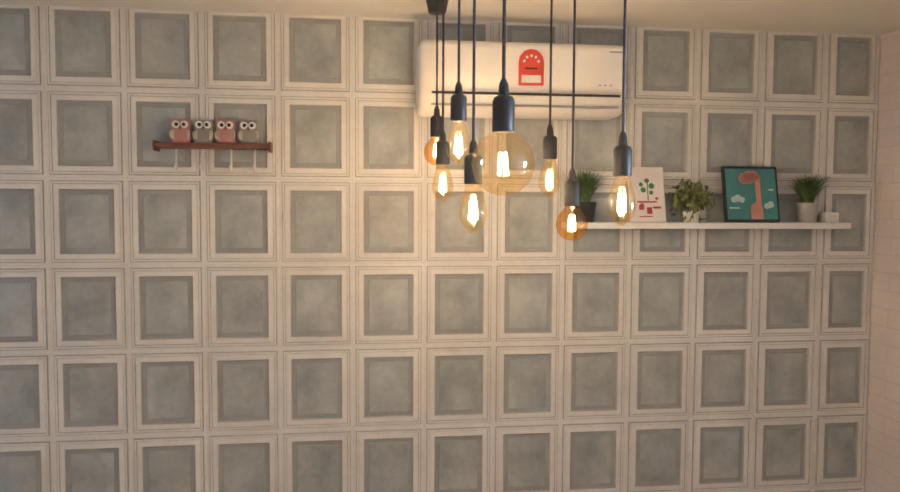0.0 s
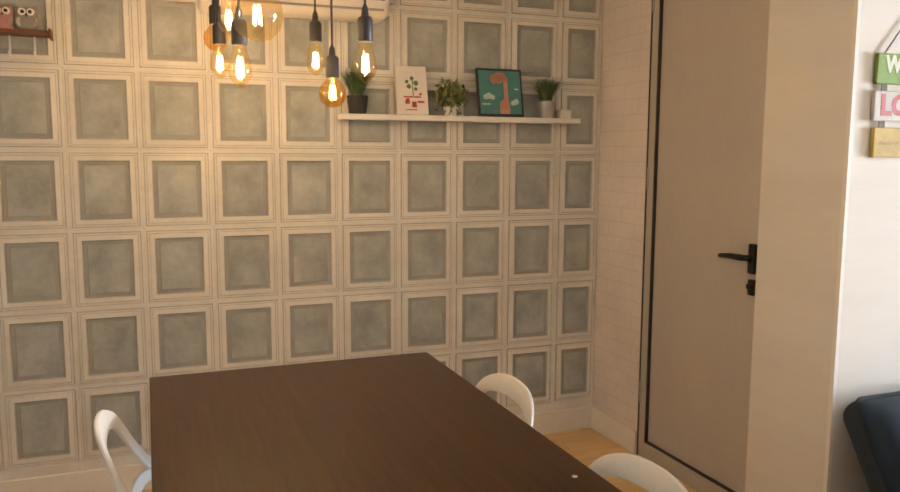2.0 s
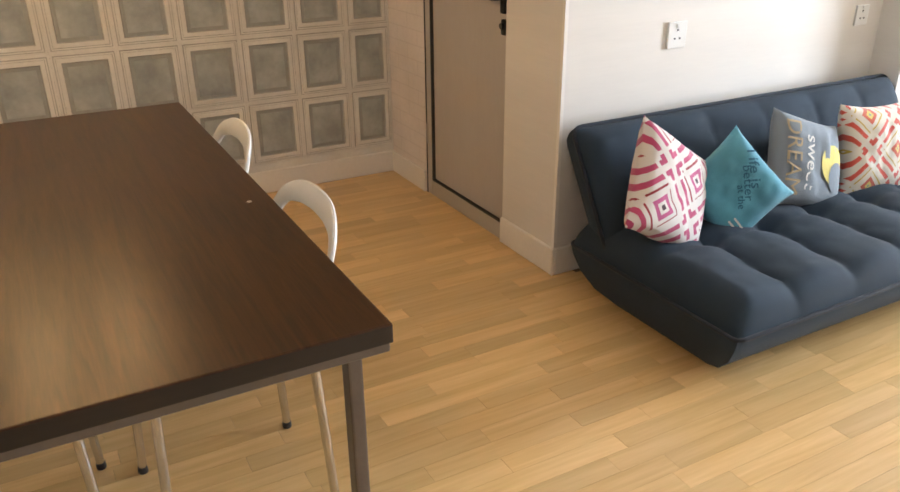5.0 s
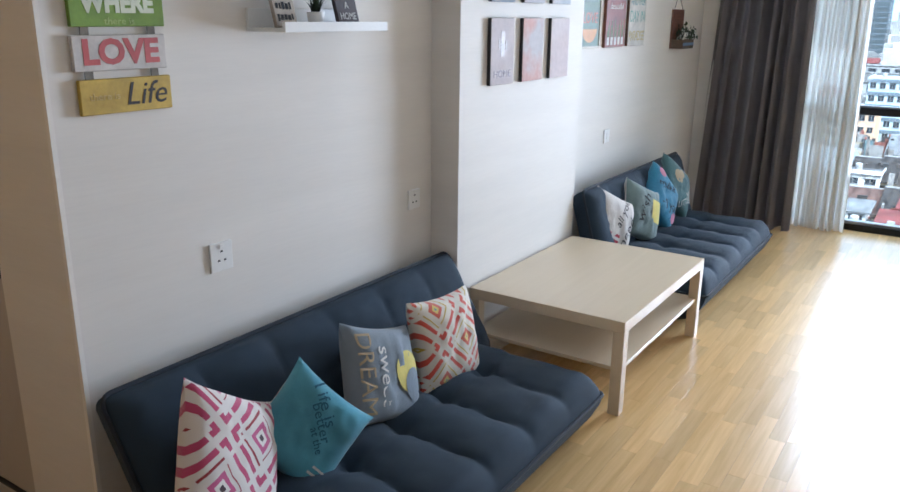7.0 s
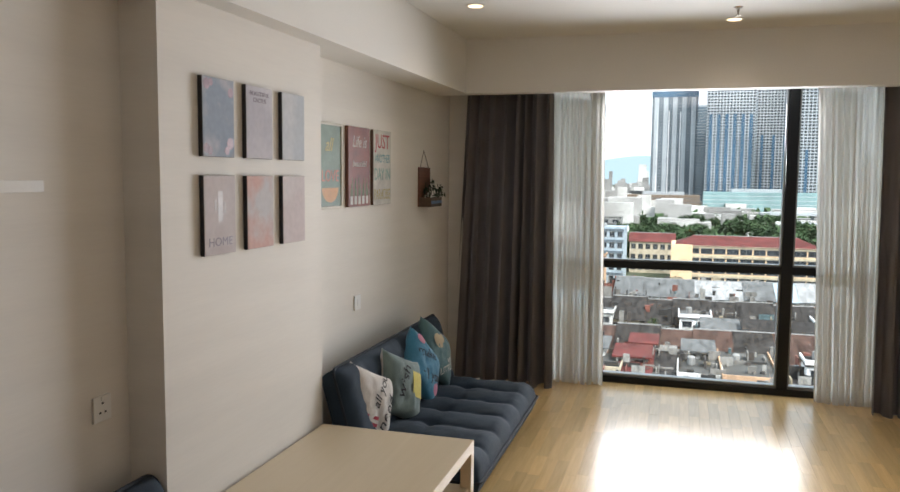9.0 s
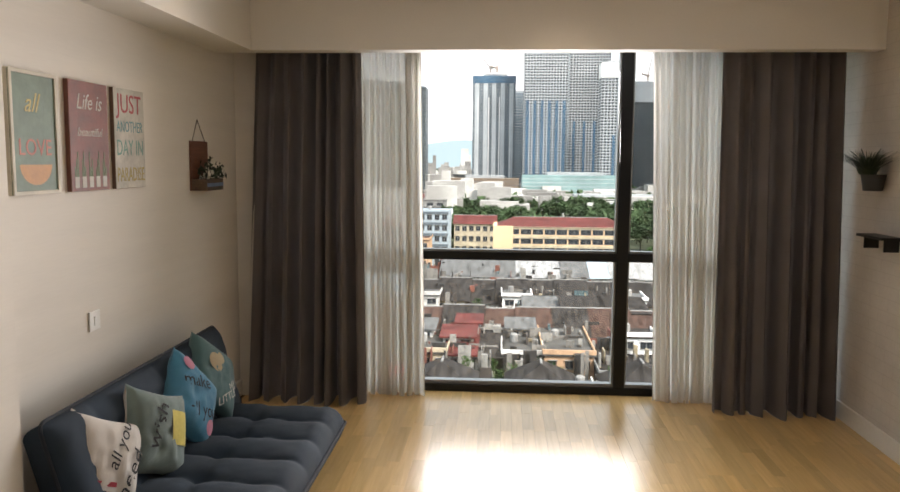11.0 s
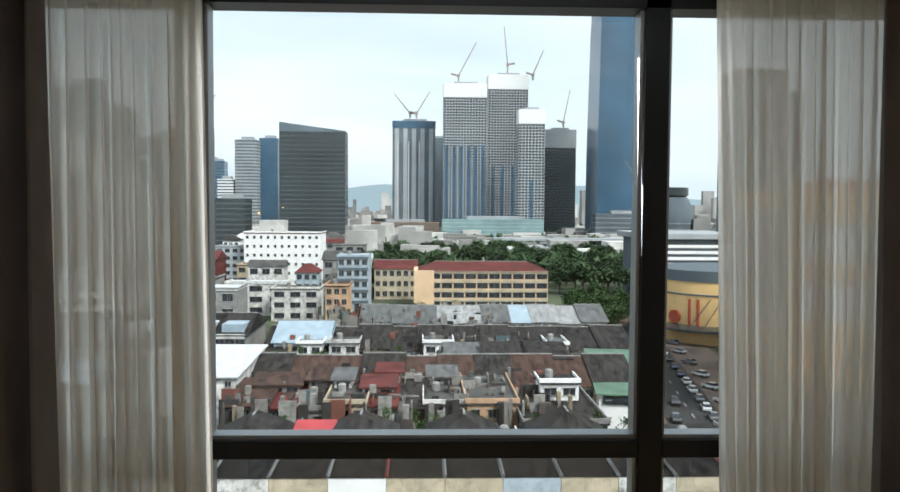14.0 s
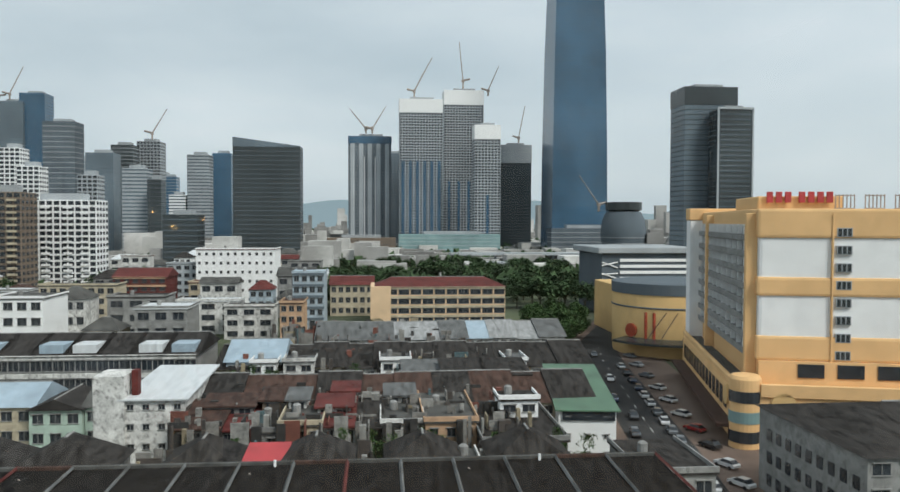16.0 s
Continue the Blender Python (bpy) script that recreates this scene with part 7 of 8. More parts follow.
# ---- low buildings ----
def block(label, x0, x1, y0, y1, ztop, wallm, roofm, storeys, name="low_building", roof="flat", ridge="y", cols=None, group="", winm=None, bands=None, open_=(0.31, 0.32, 0.78), slope=0.1):
    """A building of a few storeys: body, windows on the side that looks to -x and on both ends, and a roof."""
    w, d = y1 - y0, x1 - x0
    bl = thing(name, label, "building", ((x0 + x1) / 2, (y0 + y1) / 2, GZ), group)
    part("wall", one_box(x0, x1, y0, y1, GZ, ztop), wallm, bl)
    step = (ztop - GZ) / storeys
    cols = cols or max(2, int(w / 3.2))
    half, lo_, hi_ = w / cols * open_[0], step * open_[1], step * open_[2]
    key = ("win", round(half, 1), round(lo_, 1), round(hi_, 1), (winm or K["window"]).name)
    if key not in SHARED:
        bm = bx(bmesh.new(), -0.05, 0.06, -half, half, lo_, hi_)
        count = len(bm.faces)
        bx(bm, -0.16, 0.0, -half - 0.12, half + 0.12, lo_ - 0.14, lo_)
        bx(bm, -0.10, 0.0, -0.05, 0.05, lo_, hi_)
        bx(bm, -0.30, 0.0, -half - 0.15, half + 0.15, hi_, hi_ + 0.12)
        for k, f in enumerate(bm.faces):
            f.material_index = 0 if k < count else 1
        SHARED[key] = to_mesh("window", bm, [winm or K["window"], K["wall_grey"]])
    for s in range(storeys):
        for c in range(cols):
            piece("window", SHARED[key], bl, Matrix.Translation((x0 - (x0 + x1) / 2, -w / 2 + w * (c + 0.5) / cols, s * step)))
        if bands:
            part("sill_band", one_box(x0 - 0.35, x0, y0, y1, GZ + s * step + step * 0.82, GZ + (s + 1) * step + step * 0.06), bands, bl)
    if roof == "flat":
        part("roof", one_box(x0 - 0.3, x1 + 0.3, y0 - 0.3, y1 + 0.3, ztop, ztop + 0.3), roofm, bl)
        bm = bmesh.new()
        part("parapet", one_box(x0 - 0.3, x0, y0 - 0.3, y1 + 0.3, ztop + 0.3, ztop + 1.0), wallm, bl)
        tx, ty = x0 + d * 0.6, y0 + w * 0.7
        part("tank", lathe(bmesh.new(), [(0.62, 0), (0.65, 0.1), (0.65, 1.25), (0.4, 1.45), (0.1, 1.5)], (tx, ty, ztop + 0.3), 10), K["wall_grey"], bl, "round water tank")
        for f in (0.0, 1.0):
            part("side_parapet", one_box(x0, x1 + 0.3, y0 - 0.3 + f * (w + 0.4), y0 - 0.1 + f * (w + 0.4), ztop + 0.3, ztop + 0.8), wallm, bl)
    else:
        o = 0.6
        bm = bmesh.new()
        rise = min(3.4, (0.22 if roof == "gable" else 0.34) * (d if ridge == "y" else w))
        if roof == "shed":
            pts = [(x0 - o, y0 - o, ztop), (x1 + o, y0 - o, ztop + d * slope), (x1 + o, y1 + o, ztop + d * slope), (x0 - o, y1 + o, ztop)]
            lo = [bm.verts.new((a, b, c - 0.25)) for a, b, c in pts]
            hi = [bm.verts.new(p) for p in pts]
            for k in range(4):
                bm.faces.new((lo[k], lo[(k + 1) % 4], hi[(k + 1) % 4], hi[k]))
            bm.faces.new(hi)
            bm.faces.new(lo[::-1])
        else:
            inset = min(w, d) * 0.42 if roof == "hip" else 0
            mx_, my_ = (x0 + x1) / 2, (y0 + y1) / 2
            e = [bm.verts.new(p) for p in ((x0 - o, y0 - o, ztop), (x1 + o, y0 - o, ztop), (x1 + o, y1 + o, ztop), (x0 - o, y1 + o, ztop))]
            if ridge == "y":
                r = [bm.verts.new((mx_, y0 - o + inset, ztop + rise)), bm.verts.new((mx_, y1 + o - inset, ztop + rise))]
                for q in ((e[0], r[0], r[1], e[3]), (e[1], e[2], r[1], r[0]), (e[0], e[1], r[0]), (e[3], r[1], e[2])):
                    bm.faces.new(q)
            else:
                r = [bm.verts.new((x0 - o + inset, my_, ztop + rise)), bm.verts.new((x1 + o - inset, my_, ztop + rise))]
                for q in ((e[0], e[1], r[1], r[0]), (e[3], r[0], r[1], e[2]), (e[0], r[0], e[3]), (e[1], e[2], r[1])):
                    bm.faces.new(q)
            bm.faces.new(e)
            part("ridge", tube(bmesh.new(), [r[0].co, r[1].co], 0.16, 5), K["wall_grey"], bl)
        part("roof", bm, roofm, bl)
    return bl


SHARED = {}
rs = random.Random(77)

# front terrace: five storeys of shops below the window, roofs towards the room
walls_front = ["wall_cream", "wall_cream", "wall_blue", "wall_cream", "wall_white", "wall_cream", "wall_clean"]
for k in range(13):
    y1 = 42.0 - k * 5.95
    y0 = y1 - 5.95
    wm = K[walls_front[k % 7]]
    h = thing("shophouse", "terraced shophouse with a dark tiled roof and pale bands", "shophouse", (90, (y0 + y1) / 2, GZ), "front terrace")
    part("wall", one_box(85, 97, y0 + 0.01, y1 - 0.01, GZ, -26.3), wm, h)
    part("fascia", one_box(84.3, 85, y0 + 0.02, y1 - 0.02, -27.6, -25.95, 0.03, 1), wm, h)
    part("balcony_band", one_box(84.3, 85, y0 + 0.02, y1 - 0.02, -30.9, -29.1, 0.03, 1), wm, h)
    part("balcony_band", one_box(84.3, 85, y0 + 0.02, y1 - 0.02, -34.3, -32.6, 0.03, 1), wm, h)
    for z in (-29.05, -32.5):
        for c in range(3):
            mat_ = K["shutter"] if (c == 1 and k % 3 == 1) else K["window"]
            part("window", one_box(84.86, 85.05, y0 + 0.35 + c * 1.8, y0 + 1.95 + c * 1.8, z, z + 1.4), mat_, h)
    bm = bmesh.new()
    v = [bm.verts.new(p) for p in ((84.2, y0 + 0.12, -25.95), (96.0, y0 + 0.12, -25.6), (96.0, y1 - 0.12, -25.6), (84.2, y1 - 0.12, -25.95), (98.5, y0 + 0.12, -26.4), (98.5, y1 - 0.12, -26.4))]
    bm.faces.new((v[0], v[1], v[2], v[3]))
    bm.faces.new((v[1], v[4], v[5], v[2]))
    got = bmesh.ops.solidify(bm, geom=list(bm.faces), thickness=0.2)
    part("roof", bm, K["tile_dark"], h)
    part("party_wall", tube(bmesh.new(), [(84.2, y0, -25.8), (96, y0, -25.4), (98.5, y0, -26.2)], 0.22, 4), K["roof_old"] if k % 6 else K["tile_red"], h)
    part("ridge_wall", one_box(95.7, 96.2, y0 + 0.02, y1 - 0.02, -26.2, -25.25, 0.04, 1), K["tile_brown"] if k % 5 == 1 else K["concrete_roof"], h)
    if k % 5 == 0:
        part("vent_pipe", cyl(bmesh.new(), (95.2, y0 + 2, -25.8), (95.2, y0 + 2, -24.9), 0.16, n=8), K["wall_clean"], h)
    if k % 4 == 1:
        part("antenna", tube(bmesh.new(), [(92, y0 + 3, -26.5), (93, y0 + 4.5, -25.6)], 0.07, 5), K["steel"], h)

# hipped kitchen wings behind it, and flat roofs between
for y, w in ((44, 11), (34, 11.5), (18, 8.5), (4.5, 8.5), (-8.6, 8.5), (-21.8, 9.5)):
    block("hip-roofed rear wing with grey tiles", 101, 109.5, y - w / 2, y + w / 2, -27.6, K["wall_grey"], K["tile_dark"], 3, "rear_wing", "hip", "x", 3, "rear wings")
block("rear wing with a bright red roof", 102, 108, 8.5, 12.6, -27.2, K["wall_cream"], K["roof_bright"], 3, "rear_wing", "shed", "y", 2)
block("flat stained rear wing", 102, 109, -15.5, -13.2, -28.5, K["wall_white"], K["concrete_roof"], 3, "rear_wing")
block("corner house with a black stained flat roof", 97, 111, -43.2, -34.4, -28.4, K["wall_grey"], K["tile_dark"], 3, "corner_house", "flat", "x", 3)

# backs of the second terrace
wl = ["wall_grey", "wall_cream", "wall_white", "wall_white", "wall_peach", "wall_grey", "wall_white", "wall_cream", "wall_white"]
rl = ["tile_brown", "concrete_roof", "tile_dark", "tile_dark", "tile_red", "concrete_roof", "tile_dark", "tile_brown", "roof_old", "tile_dark", "concrete_roof"]
BACKS = "backs of the second terrace"
for lab, x0, x1, ya, yb2, z, wm, rm, shape, n in (
    ("stained grey rear block with a rusty roof", 124, 137, 20.4, 26.4, -28.6, "wall_grey", "tile_brown", "shed", 3),
    ("stained rear block with a red sheet roof", 125, 136, 15.6, 20.2, -29.2, "wall_grey", "tile_red", "shed", 2),
    ("dark stained rear block with a flat roof", 123, 138, 11.4, 15.4, -29.4, "wall_grey", "concrete_roof", "flat", 2),
    ("cream rear block with a flat terrace", 122, 134, 5.3, 11.2, -28.2, "wall_cream", "concrete_roof", "flat", 3),
    ("stained white rear block with grilled windows", 123, 136, 0.9, 5.1, -28.4, "wall_white", "tile_red", "shed", 2),
    ("stained white rear block with grilled windows", 123, 136, -3.4, 0.7, -28.7, "wall_white", "tile_dark", "shed", 2),
    ("peeling grey rear block with a flat roof", 123, 137, -9.8, -3.6, -28.5, "wall_white", "concrete_roof", "flat", 3),
    ("peach rear block with a cluttered roof terrace", 122, 141, -17.6, -10.0, -28.1, "wall_peach", "concrete_roof", "flat", 3),
    ("long low grey block with a black stained roof", 115, 146, -29.6, -17.8, -29.3, "wall_grey", "tile_dark", "flat", 4),
):
    block(lab, x0, x1, ya, yb2, z, K[wm], K[rm], 3, "rear_block", shape, "y", n, BACKS, open_=(0.24, 0.42, 0.78))
for lab, x0, x1, ya, yb2, z, wm, rm, shape, n in (
    ("brown-roofed rooftop room", 132, 138, 16.5, 24, -27.2, "wall_grey", "tile_brown", "shed", 3),
    ("small white rooftop room with a tin roof", 132, 138, 8.2, 11.0, -26.4, "wall_white", "roof_old", "shed", 1),
    ("brown rooftop room", 133, 139, 12.2, 15.2, -26.6, "wall_brown", "tile_brown", "shed", 1),
    ("rooftop room with a dark red roof", 129, 135, 1.2, 6.2, -26.9, "wall_white", "tile_red", "shed", 2),
    ("rooftop room with a rusty roof", 137, 142, 0.4, 4.2, -26.2, "wall_grey", "tile_red", "shed", 1),
    ("grey rooftop room with open front", 136, 142, -8.8, -4.4, -26.8, "wall_grey", "roof_old", "shed", 2),
    ("white rooftop room with dark openings", 128, 134, -28.0, -22.0, -26.4, "wall_clean", "tile_dark", "flat", 2),
    ("white upper storey with a row of windows", 149, 160, -22.6, -15.1, -26.3, "wall_clean", "tile_dark", "shed", 3),
    ("white upper storey with a row of windows", 149, 160, -30.6, -22.8, -26.3, "wall_clean", "tile_dark", "shed", 3),
    ("grey-green tin roof between the terraces", 150, 164, -14.6, -7.9, -27.4, "wall_grey", "roof_old", "shed", 2),
):
    block(lab, x0, x1, ya, yb2, z, K[wm], K[rm], 4, "rooftop_room", shape, "y", n, "rooftop rooms", open_=(0.34, 0.42, 0.8))
for k in range(10):
    y1 = 27.3 - k * 6.75
    block("long shophouse with a dark tiled roof", 140, 160, y1 - 6.7, y1, -29.2 + rs.uniform(-0.4, 0.4), K[wl[(k + 2) % 9]], K["tile_brown" if k % 3 else "tile_dark"], 3, "shophouse", "gable", "y", 3, "second terrace")

# third and fourth terraces
for k in range(12):
    y1 = 31 - k * 6.7
    block("shophouse with a grey roof and white gallery", 175, 200, y1 - 6.65, y1, -29.6 + rs.uniform(-0.3, 0.3), K["wall_white" if k % 3 else "wall_cream"], K["tile_dark"], 3, "shophouse", "gable", "y", 3, "third terrace")
    if k in (1, 2, 5, 9):
        block("white rooftop room with two windows", 172, 178 + k * 0.4, y1 - 5.2 - (k % 3), y1 - 1, -28.2 + 0.2 * (k % 3), K["wall_clean" if k % 2 else "wall_white"], K["roof_old" if k % 4 else "roof_blue"], 4, "rooftop_room", "flat", "y", 2, "rooftop rooms")
for k in range(10):
    y1 = 13.2 - k * 6.6
    block("shophouse with a pale metal roof", 214, 236, y1 - 6.55, y1, -29.4 + rs.uniform(-0.3, 0.3), K["wall_white"], K[("roof_old", "roof_old", "roof_old", "roof_pale", "roof_pale", "roof_old", "roof_blue", "roof_pale", "roof_pale", "roof_old")[k]], 3, "shophouse", "gable", "y", 3, "fourth terrace")
block("pale house with a light blue roof", 176, 196, 17.5, 29, -28.2, K["wall_blue"], K["roof_blue"], 3, "low_building", "gable", "y", 4)

# grey flats with white roof lights
for k in range(7):
    y1 = 82 - k * 6.7
    g = block("unit of a long grey block of flats", 176, 198, y1 - 6.65, y1, -26.6, K["wall_grey"], K["tile_dark"], 3, "flat_unit", "gable", "y", 3, "grey flats", bands=K["wall_white"], open_=(0.44, 0.2, 0.76))
    if k % 3 != 1:
        part("roof_light", one_box(177.0, 187, y1 - 6.2, y1 - 1.4, -26.2, -24.4), K["roof_white" if k % 2 else "roof_blue"], g, "pale roof sheet")

# old white corner house
ow = block("old white corner house with heavy black stains", 131, 154, 26.6, 36, -25.7, K["wall_white"], K["roof_white"], 4, "corner_house", "shed", "y", 4, open_=(0.2, 0.45, 0.72), slope=0.04)
part("stair_tower", one_box(130.5, 137, 35.6, 40.2, GZ, -22.2), K["wall_white"], ow, "tall stained stair tower")
part("chimney", one_box(133, 134.5, 34.2, 35.2, -26.0, -21.7), K["tile_red"], ow, "red chimney")
block("pale green shophouse with arched windows", 149, 161, 41.6, 48, -31, K["wall_green"], K["concrete_roof"], 2, "shophouse", "gable", "y", 3)
block("pale green shophouse with a grey roof", 148, 160, 48.2, 57, -31.2, K["wall_green"], K["tile_dark"], 2, "shophouse", "gable", "x", 3)
block("white shophouse with a blue roof", 150, 164, 57.2, 66, -31, K["wall_cream"], K["roof_blue"], 2, "shophouse", "gable", "y", 3)

# green-roofed house by the street
gh = block("white corner house with a green metal roof", 132, 164, -44.2, -34.8, -29.2, K["wall_clean"], K["roof_green"], 3, "corner_house", "shed", "y", 3, open_=(0.12, 0.4, 0.6), slope=0.05)
part("verandah", one_box(131.7, 132.0, -44, -35.4, -31.0, -29.5), K["window"], gh, "dark top gallery")
gh.matrix_world = pose(149, -39.5, GZ, 0, 0, -8)

# nearest low roofs under the window
block("low house with brown roof tiles", 50, 72, 4.5, 15, -33.4, K["wall_white"], K["tile_brown"], 1, "low_building", "gable", "y", 3)
block("low shed with a red roof", 55, 74, -0.9, 4.2, -33.2, K["wall_white"], K["tile_red"], 1, "low_building", "gable", "y", 2)
block("workshop with a white sheet roof", 50, 72, -9.2, -1.5, -32.2, K["wall_white"], K["roof_white"], 1, "low_building", "gable", "x", 2)
block("stained flat concrete roof", 52, 74, -17.5, -9.6, -33.6, K["wall_grey"], K["concrete_roof"], 1, "low_building", "flat", "y", 2)
block("house with red-brown roof tiles", 50, 74, -30, -18, -33.4, K["wall_white"], K["tile_brown"], 1, "low_building", "gable", "y", 3)
block("low house with brown roof tiles", 50, 74, 15.4, 32, -33.4, K["wall_white"], K["tile_brown"], 1, "low_building", "gable", "y", 3)

# dark-roofed white block beside the hotel
dr = block("white stained block with a broad dark hipped roof", 93, 119, -94, -59.6, -25.6, K["wall_grey"], K["tile_dark"], 4, "corner_house", "hip", "y", 10)
for k in range(3):
    for c in range(9):
        part("side_window", one_box(94.4 + c * 2.6, 95.7 + c * 2.6, -59.65, -59.48, -36.6 + k * 3.3, -35.0 + k * 3.3), K["window"], dr)

# mid-distance landmarks
# the school's wide dark window pieces imitate shaded gaps of open galleries
sc = block("long cream school with galleries and a red roof", 307, 325, -51.5, -1, -23.6, K["school"], K["tile_red"], 4, "school", "hip", "y", 11, bands=K["wall_cream"], open_=(0.44, 0.24, 0.76))
part("stair_tower", one_box(306, 326, -7.5, 0.2, GZ, -23.2), K["school"], sc, "cream stair tower")
wh = block("white hospital-like block with rows of small windows", 387, 410, 46.5, 83, -12.2, K["wall_clean"], K["tile_red"], 6, "white_block", "flat", "y", 11, open_=(0.17, 0.42, 0.68))
block("grey block with dark bays", 397, 415, 84, 99, -19.5, K["concrete_pale"], K["concrete_roof"], 5, "low_building", "flat", "y", 4)
block("blue-grey office building with dark bands", 297, 315, 17, 28.3, -17.6, K["wall_blue"], K["roof_blue"], 5, "low_building", "flat", "y", 4, bands=K["concrete_dark"])
block("orange walk-up building with a brown roof", 258, 272, 20.8, 28, -24.5, K["wall_peach"], K["tile_brown"], 4, "low_building", "flat", "y", 3)
block("long building with a red roof", 337, 352, -0.5, 17.2, -25, K["wall_cream"], K["tile_red"], 3, "low_building", "gable", "y", 6)
block("red building with galleries", 337, 355, 83.5, 104.5, -21.5, K["tile_red"], K["tile_red"], 5, "low_building", "gable", "y", 6, bands=K["wall_peach"])
block("plain white building of four storeys", 237, 255, 91, 106, -20.6, K["wall_clean"], K["concrete_roof"], 4, "low_building", "flat", "y", 4)
block("long cream building of four storeys", 307, 320, 94, 121, -22.6, K["wall_cream"], K["concrete_roof"], 4, "low_building", "flat", "y", 8)

# low houses filling the ground between
taken = [(300, 330, -55, 12), (380, 420, 40, 103), (290, 320, 14, 32), (255, 275, 18, 31), (330, 356, -4, 20), (332, 358, 80, 108), (234, 258, 88, 110), (303, 324, 90, 124), (420, 450, 138, 192), (392, 420, 160, 195)]
for k in range(150):
    x = rs.uniform(240, 560)
    lo, hi = (0.05, 0.46) if x > 245 else (0.1, 0.4)
    y = x * rs.uniform(lo, hi)
    w, d = rs.uniform(9, 22), rs.uniform(9, 16)
    if any(x + d > a and x < b and y + w > c and y < e for a, b, c, e in taken):
        continue
    taken.append((x - 1, x + d + 1, y - 1, y + w + 1))
    z = GZ + rs.choice([7, 9, 10, 12, 14, 16]) + rs.uniform(-1, 1)
    block("low town house seen from above", x, x + d, y, y + w, z, K[rs.choice(["wall_white", "wall_cream", "wall_grey", "wall_clean", "wall_blue", "wall_grey"])], K[rs.choice(["concrete_roof", "tile_dark", "tile_brown", "roof_white", "tile_red", "concrete_roof"])], 3, "town_house", rs.choice(["flat", "gable", "flat", "hip"]), "y", 3, "town houses")

# ---- hotel and shopping street on the south side ----
ho = thing("hotel", "tall hotel striped in orange and white over an orange podium", "hotel", (142, -70.6, GZ), "", -14)
part("tower", one_box(0, 60, -48, 0, 14, 41.4, 0.6, 2), K["wall_clean"], ho, local=True)
for z0, z1 in ((36.8, 42.0), (26.5, 29.9), (15.0, 19.4)):
    part("orange_band", one_box(-0.4, 60.4, -48.4, 0.35, z0, z1, 0.5, 2), K["orange"], ho, local=True)
part("roof_room", one_box(6, 26, -16, -1, 41.8, 44.4, 0.2, 1), K["orange"], ho, local=True)
for k in range(7):
    y = -3.5 - k * 1.6 - (0.8 if k > 2 else 0)
    part("sign_letter", one_box(5.2, 5.6, y, y + 1.1, 43.2, 45.2, 0.05, 1), K["roof_bright"], ho, local=True)
for k in range(8):
    z = 15.5 + k * 3.1
    part("window_surround", one_box(-0.46, 0.1, -15.5, -12.9, z - 0.15, z + 1.45, 0.03, 1), K["concrete"], ho, local=True)
    for y in (-15.3, -14.5, -13.7):
        part("window", one_box(-0.5, 0.1, y, y + 0.6, z, z + 1.3), K["glass_dark"], ho, local=True)
for y in (-13.5, -18.5, -23.5):
    fr = part("sign_frame", one_box(3.0, 3.25, y - 3.4, y, 41.9, 42.2), K["steel"], ho, "rusty roof sign frame", local=True)
    for j in range(6):
        part("upright", one_box(3.0, 3.2, y - 3.4 + j * 0.64, y - 3.25 + j * 0.64, 42.2, 44.6), K["steel"], fr, local=True)
    part("cross_bar", one_box(2.95, 3.05, y - 3.4, y, 44.3, 44.5), K["steel"], fr, local=True)
part("pilaster", one_box(-0.6, 0, -12.4, -12.1, 14, 41, 0.05, 1), K["orange"], ho, local=True)
for k in range(8):
    z = 15.2 + k * 3.0
    b = part("balcony", one_box(3, 58, 0, 1.5, z, z + 1.2, 0.05, 1), K["wall_grey"], ho, local=True)
    part("gallery", one_box(3, 58, 0.02, 0.5, z + 1.2, z + 2.7), K["window"], b, local=True)
    for j in range(10):
        part("divider", one_box(6 + j * 5.4, 6.4 + j * 5.4, 0.02, 1.4, z + 1.2, z + 3.0), K["wall_clean"], b, local=True)
for x in (1.2, 44):
    part("fin_wall", one_box(x, x + 1.4, 0, 2.0, 10, 41.2, 0.1, 1), K["orange"], ho, local=True)
part("stair_tower", one_box(60, 66, -10, 3.4, 0, 40, 0.2, 1), K["wall_clean"], ho, "white stair tower", local=True)
part("stair_tower_cap", one_box(59.8, 66.2, -10.2, 3.6, 40, 43, 0.2, 1), K["orange"], ho, local=True)
part("podium", one_box(-4.6, 64, -48, 4.4, 0, 10.4, 1.2, 3), K["orange"], ho, local=True)
part("podium_parapet", one_box(-3, 62, 3.6, 4.5, 10.4, 11.6, 0.2, 1), K["orange"], ho, local=True)
part("podium_roof", one_box(-2, 62, 0.4, 3.5, 10.4, 10.6), K["concrete_roof"], ho, local=True)
part("corner_drum", lathe(bmesh.new(), [(2.7, 0), (2.7, 12.2), (2.3, 12.8), (0.2, 12.9)], (-2.9, 2.6, 0), 24), K["orange"], ho, local=True)
for z in (1.2, 4.6, 8.2):
    part("corner_window", lathe(bmesh.new(), [(2.78, z), (2.78, z + 2.0)], (-2.9, 2.6, 0), 24), K["window"] if z != 4.6 else K["glass_teal"], ho, local=True)
for k in range(14):
    x = 4 + k * 4.1
    part("podium_window", one_box(x, x + 2.6, 4.3, 4.55, 5.2, 8.6), K["window"], ho, local=True)
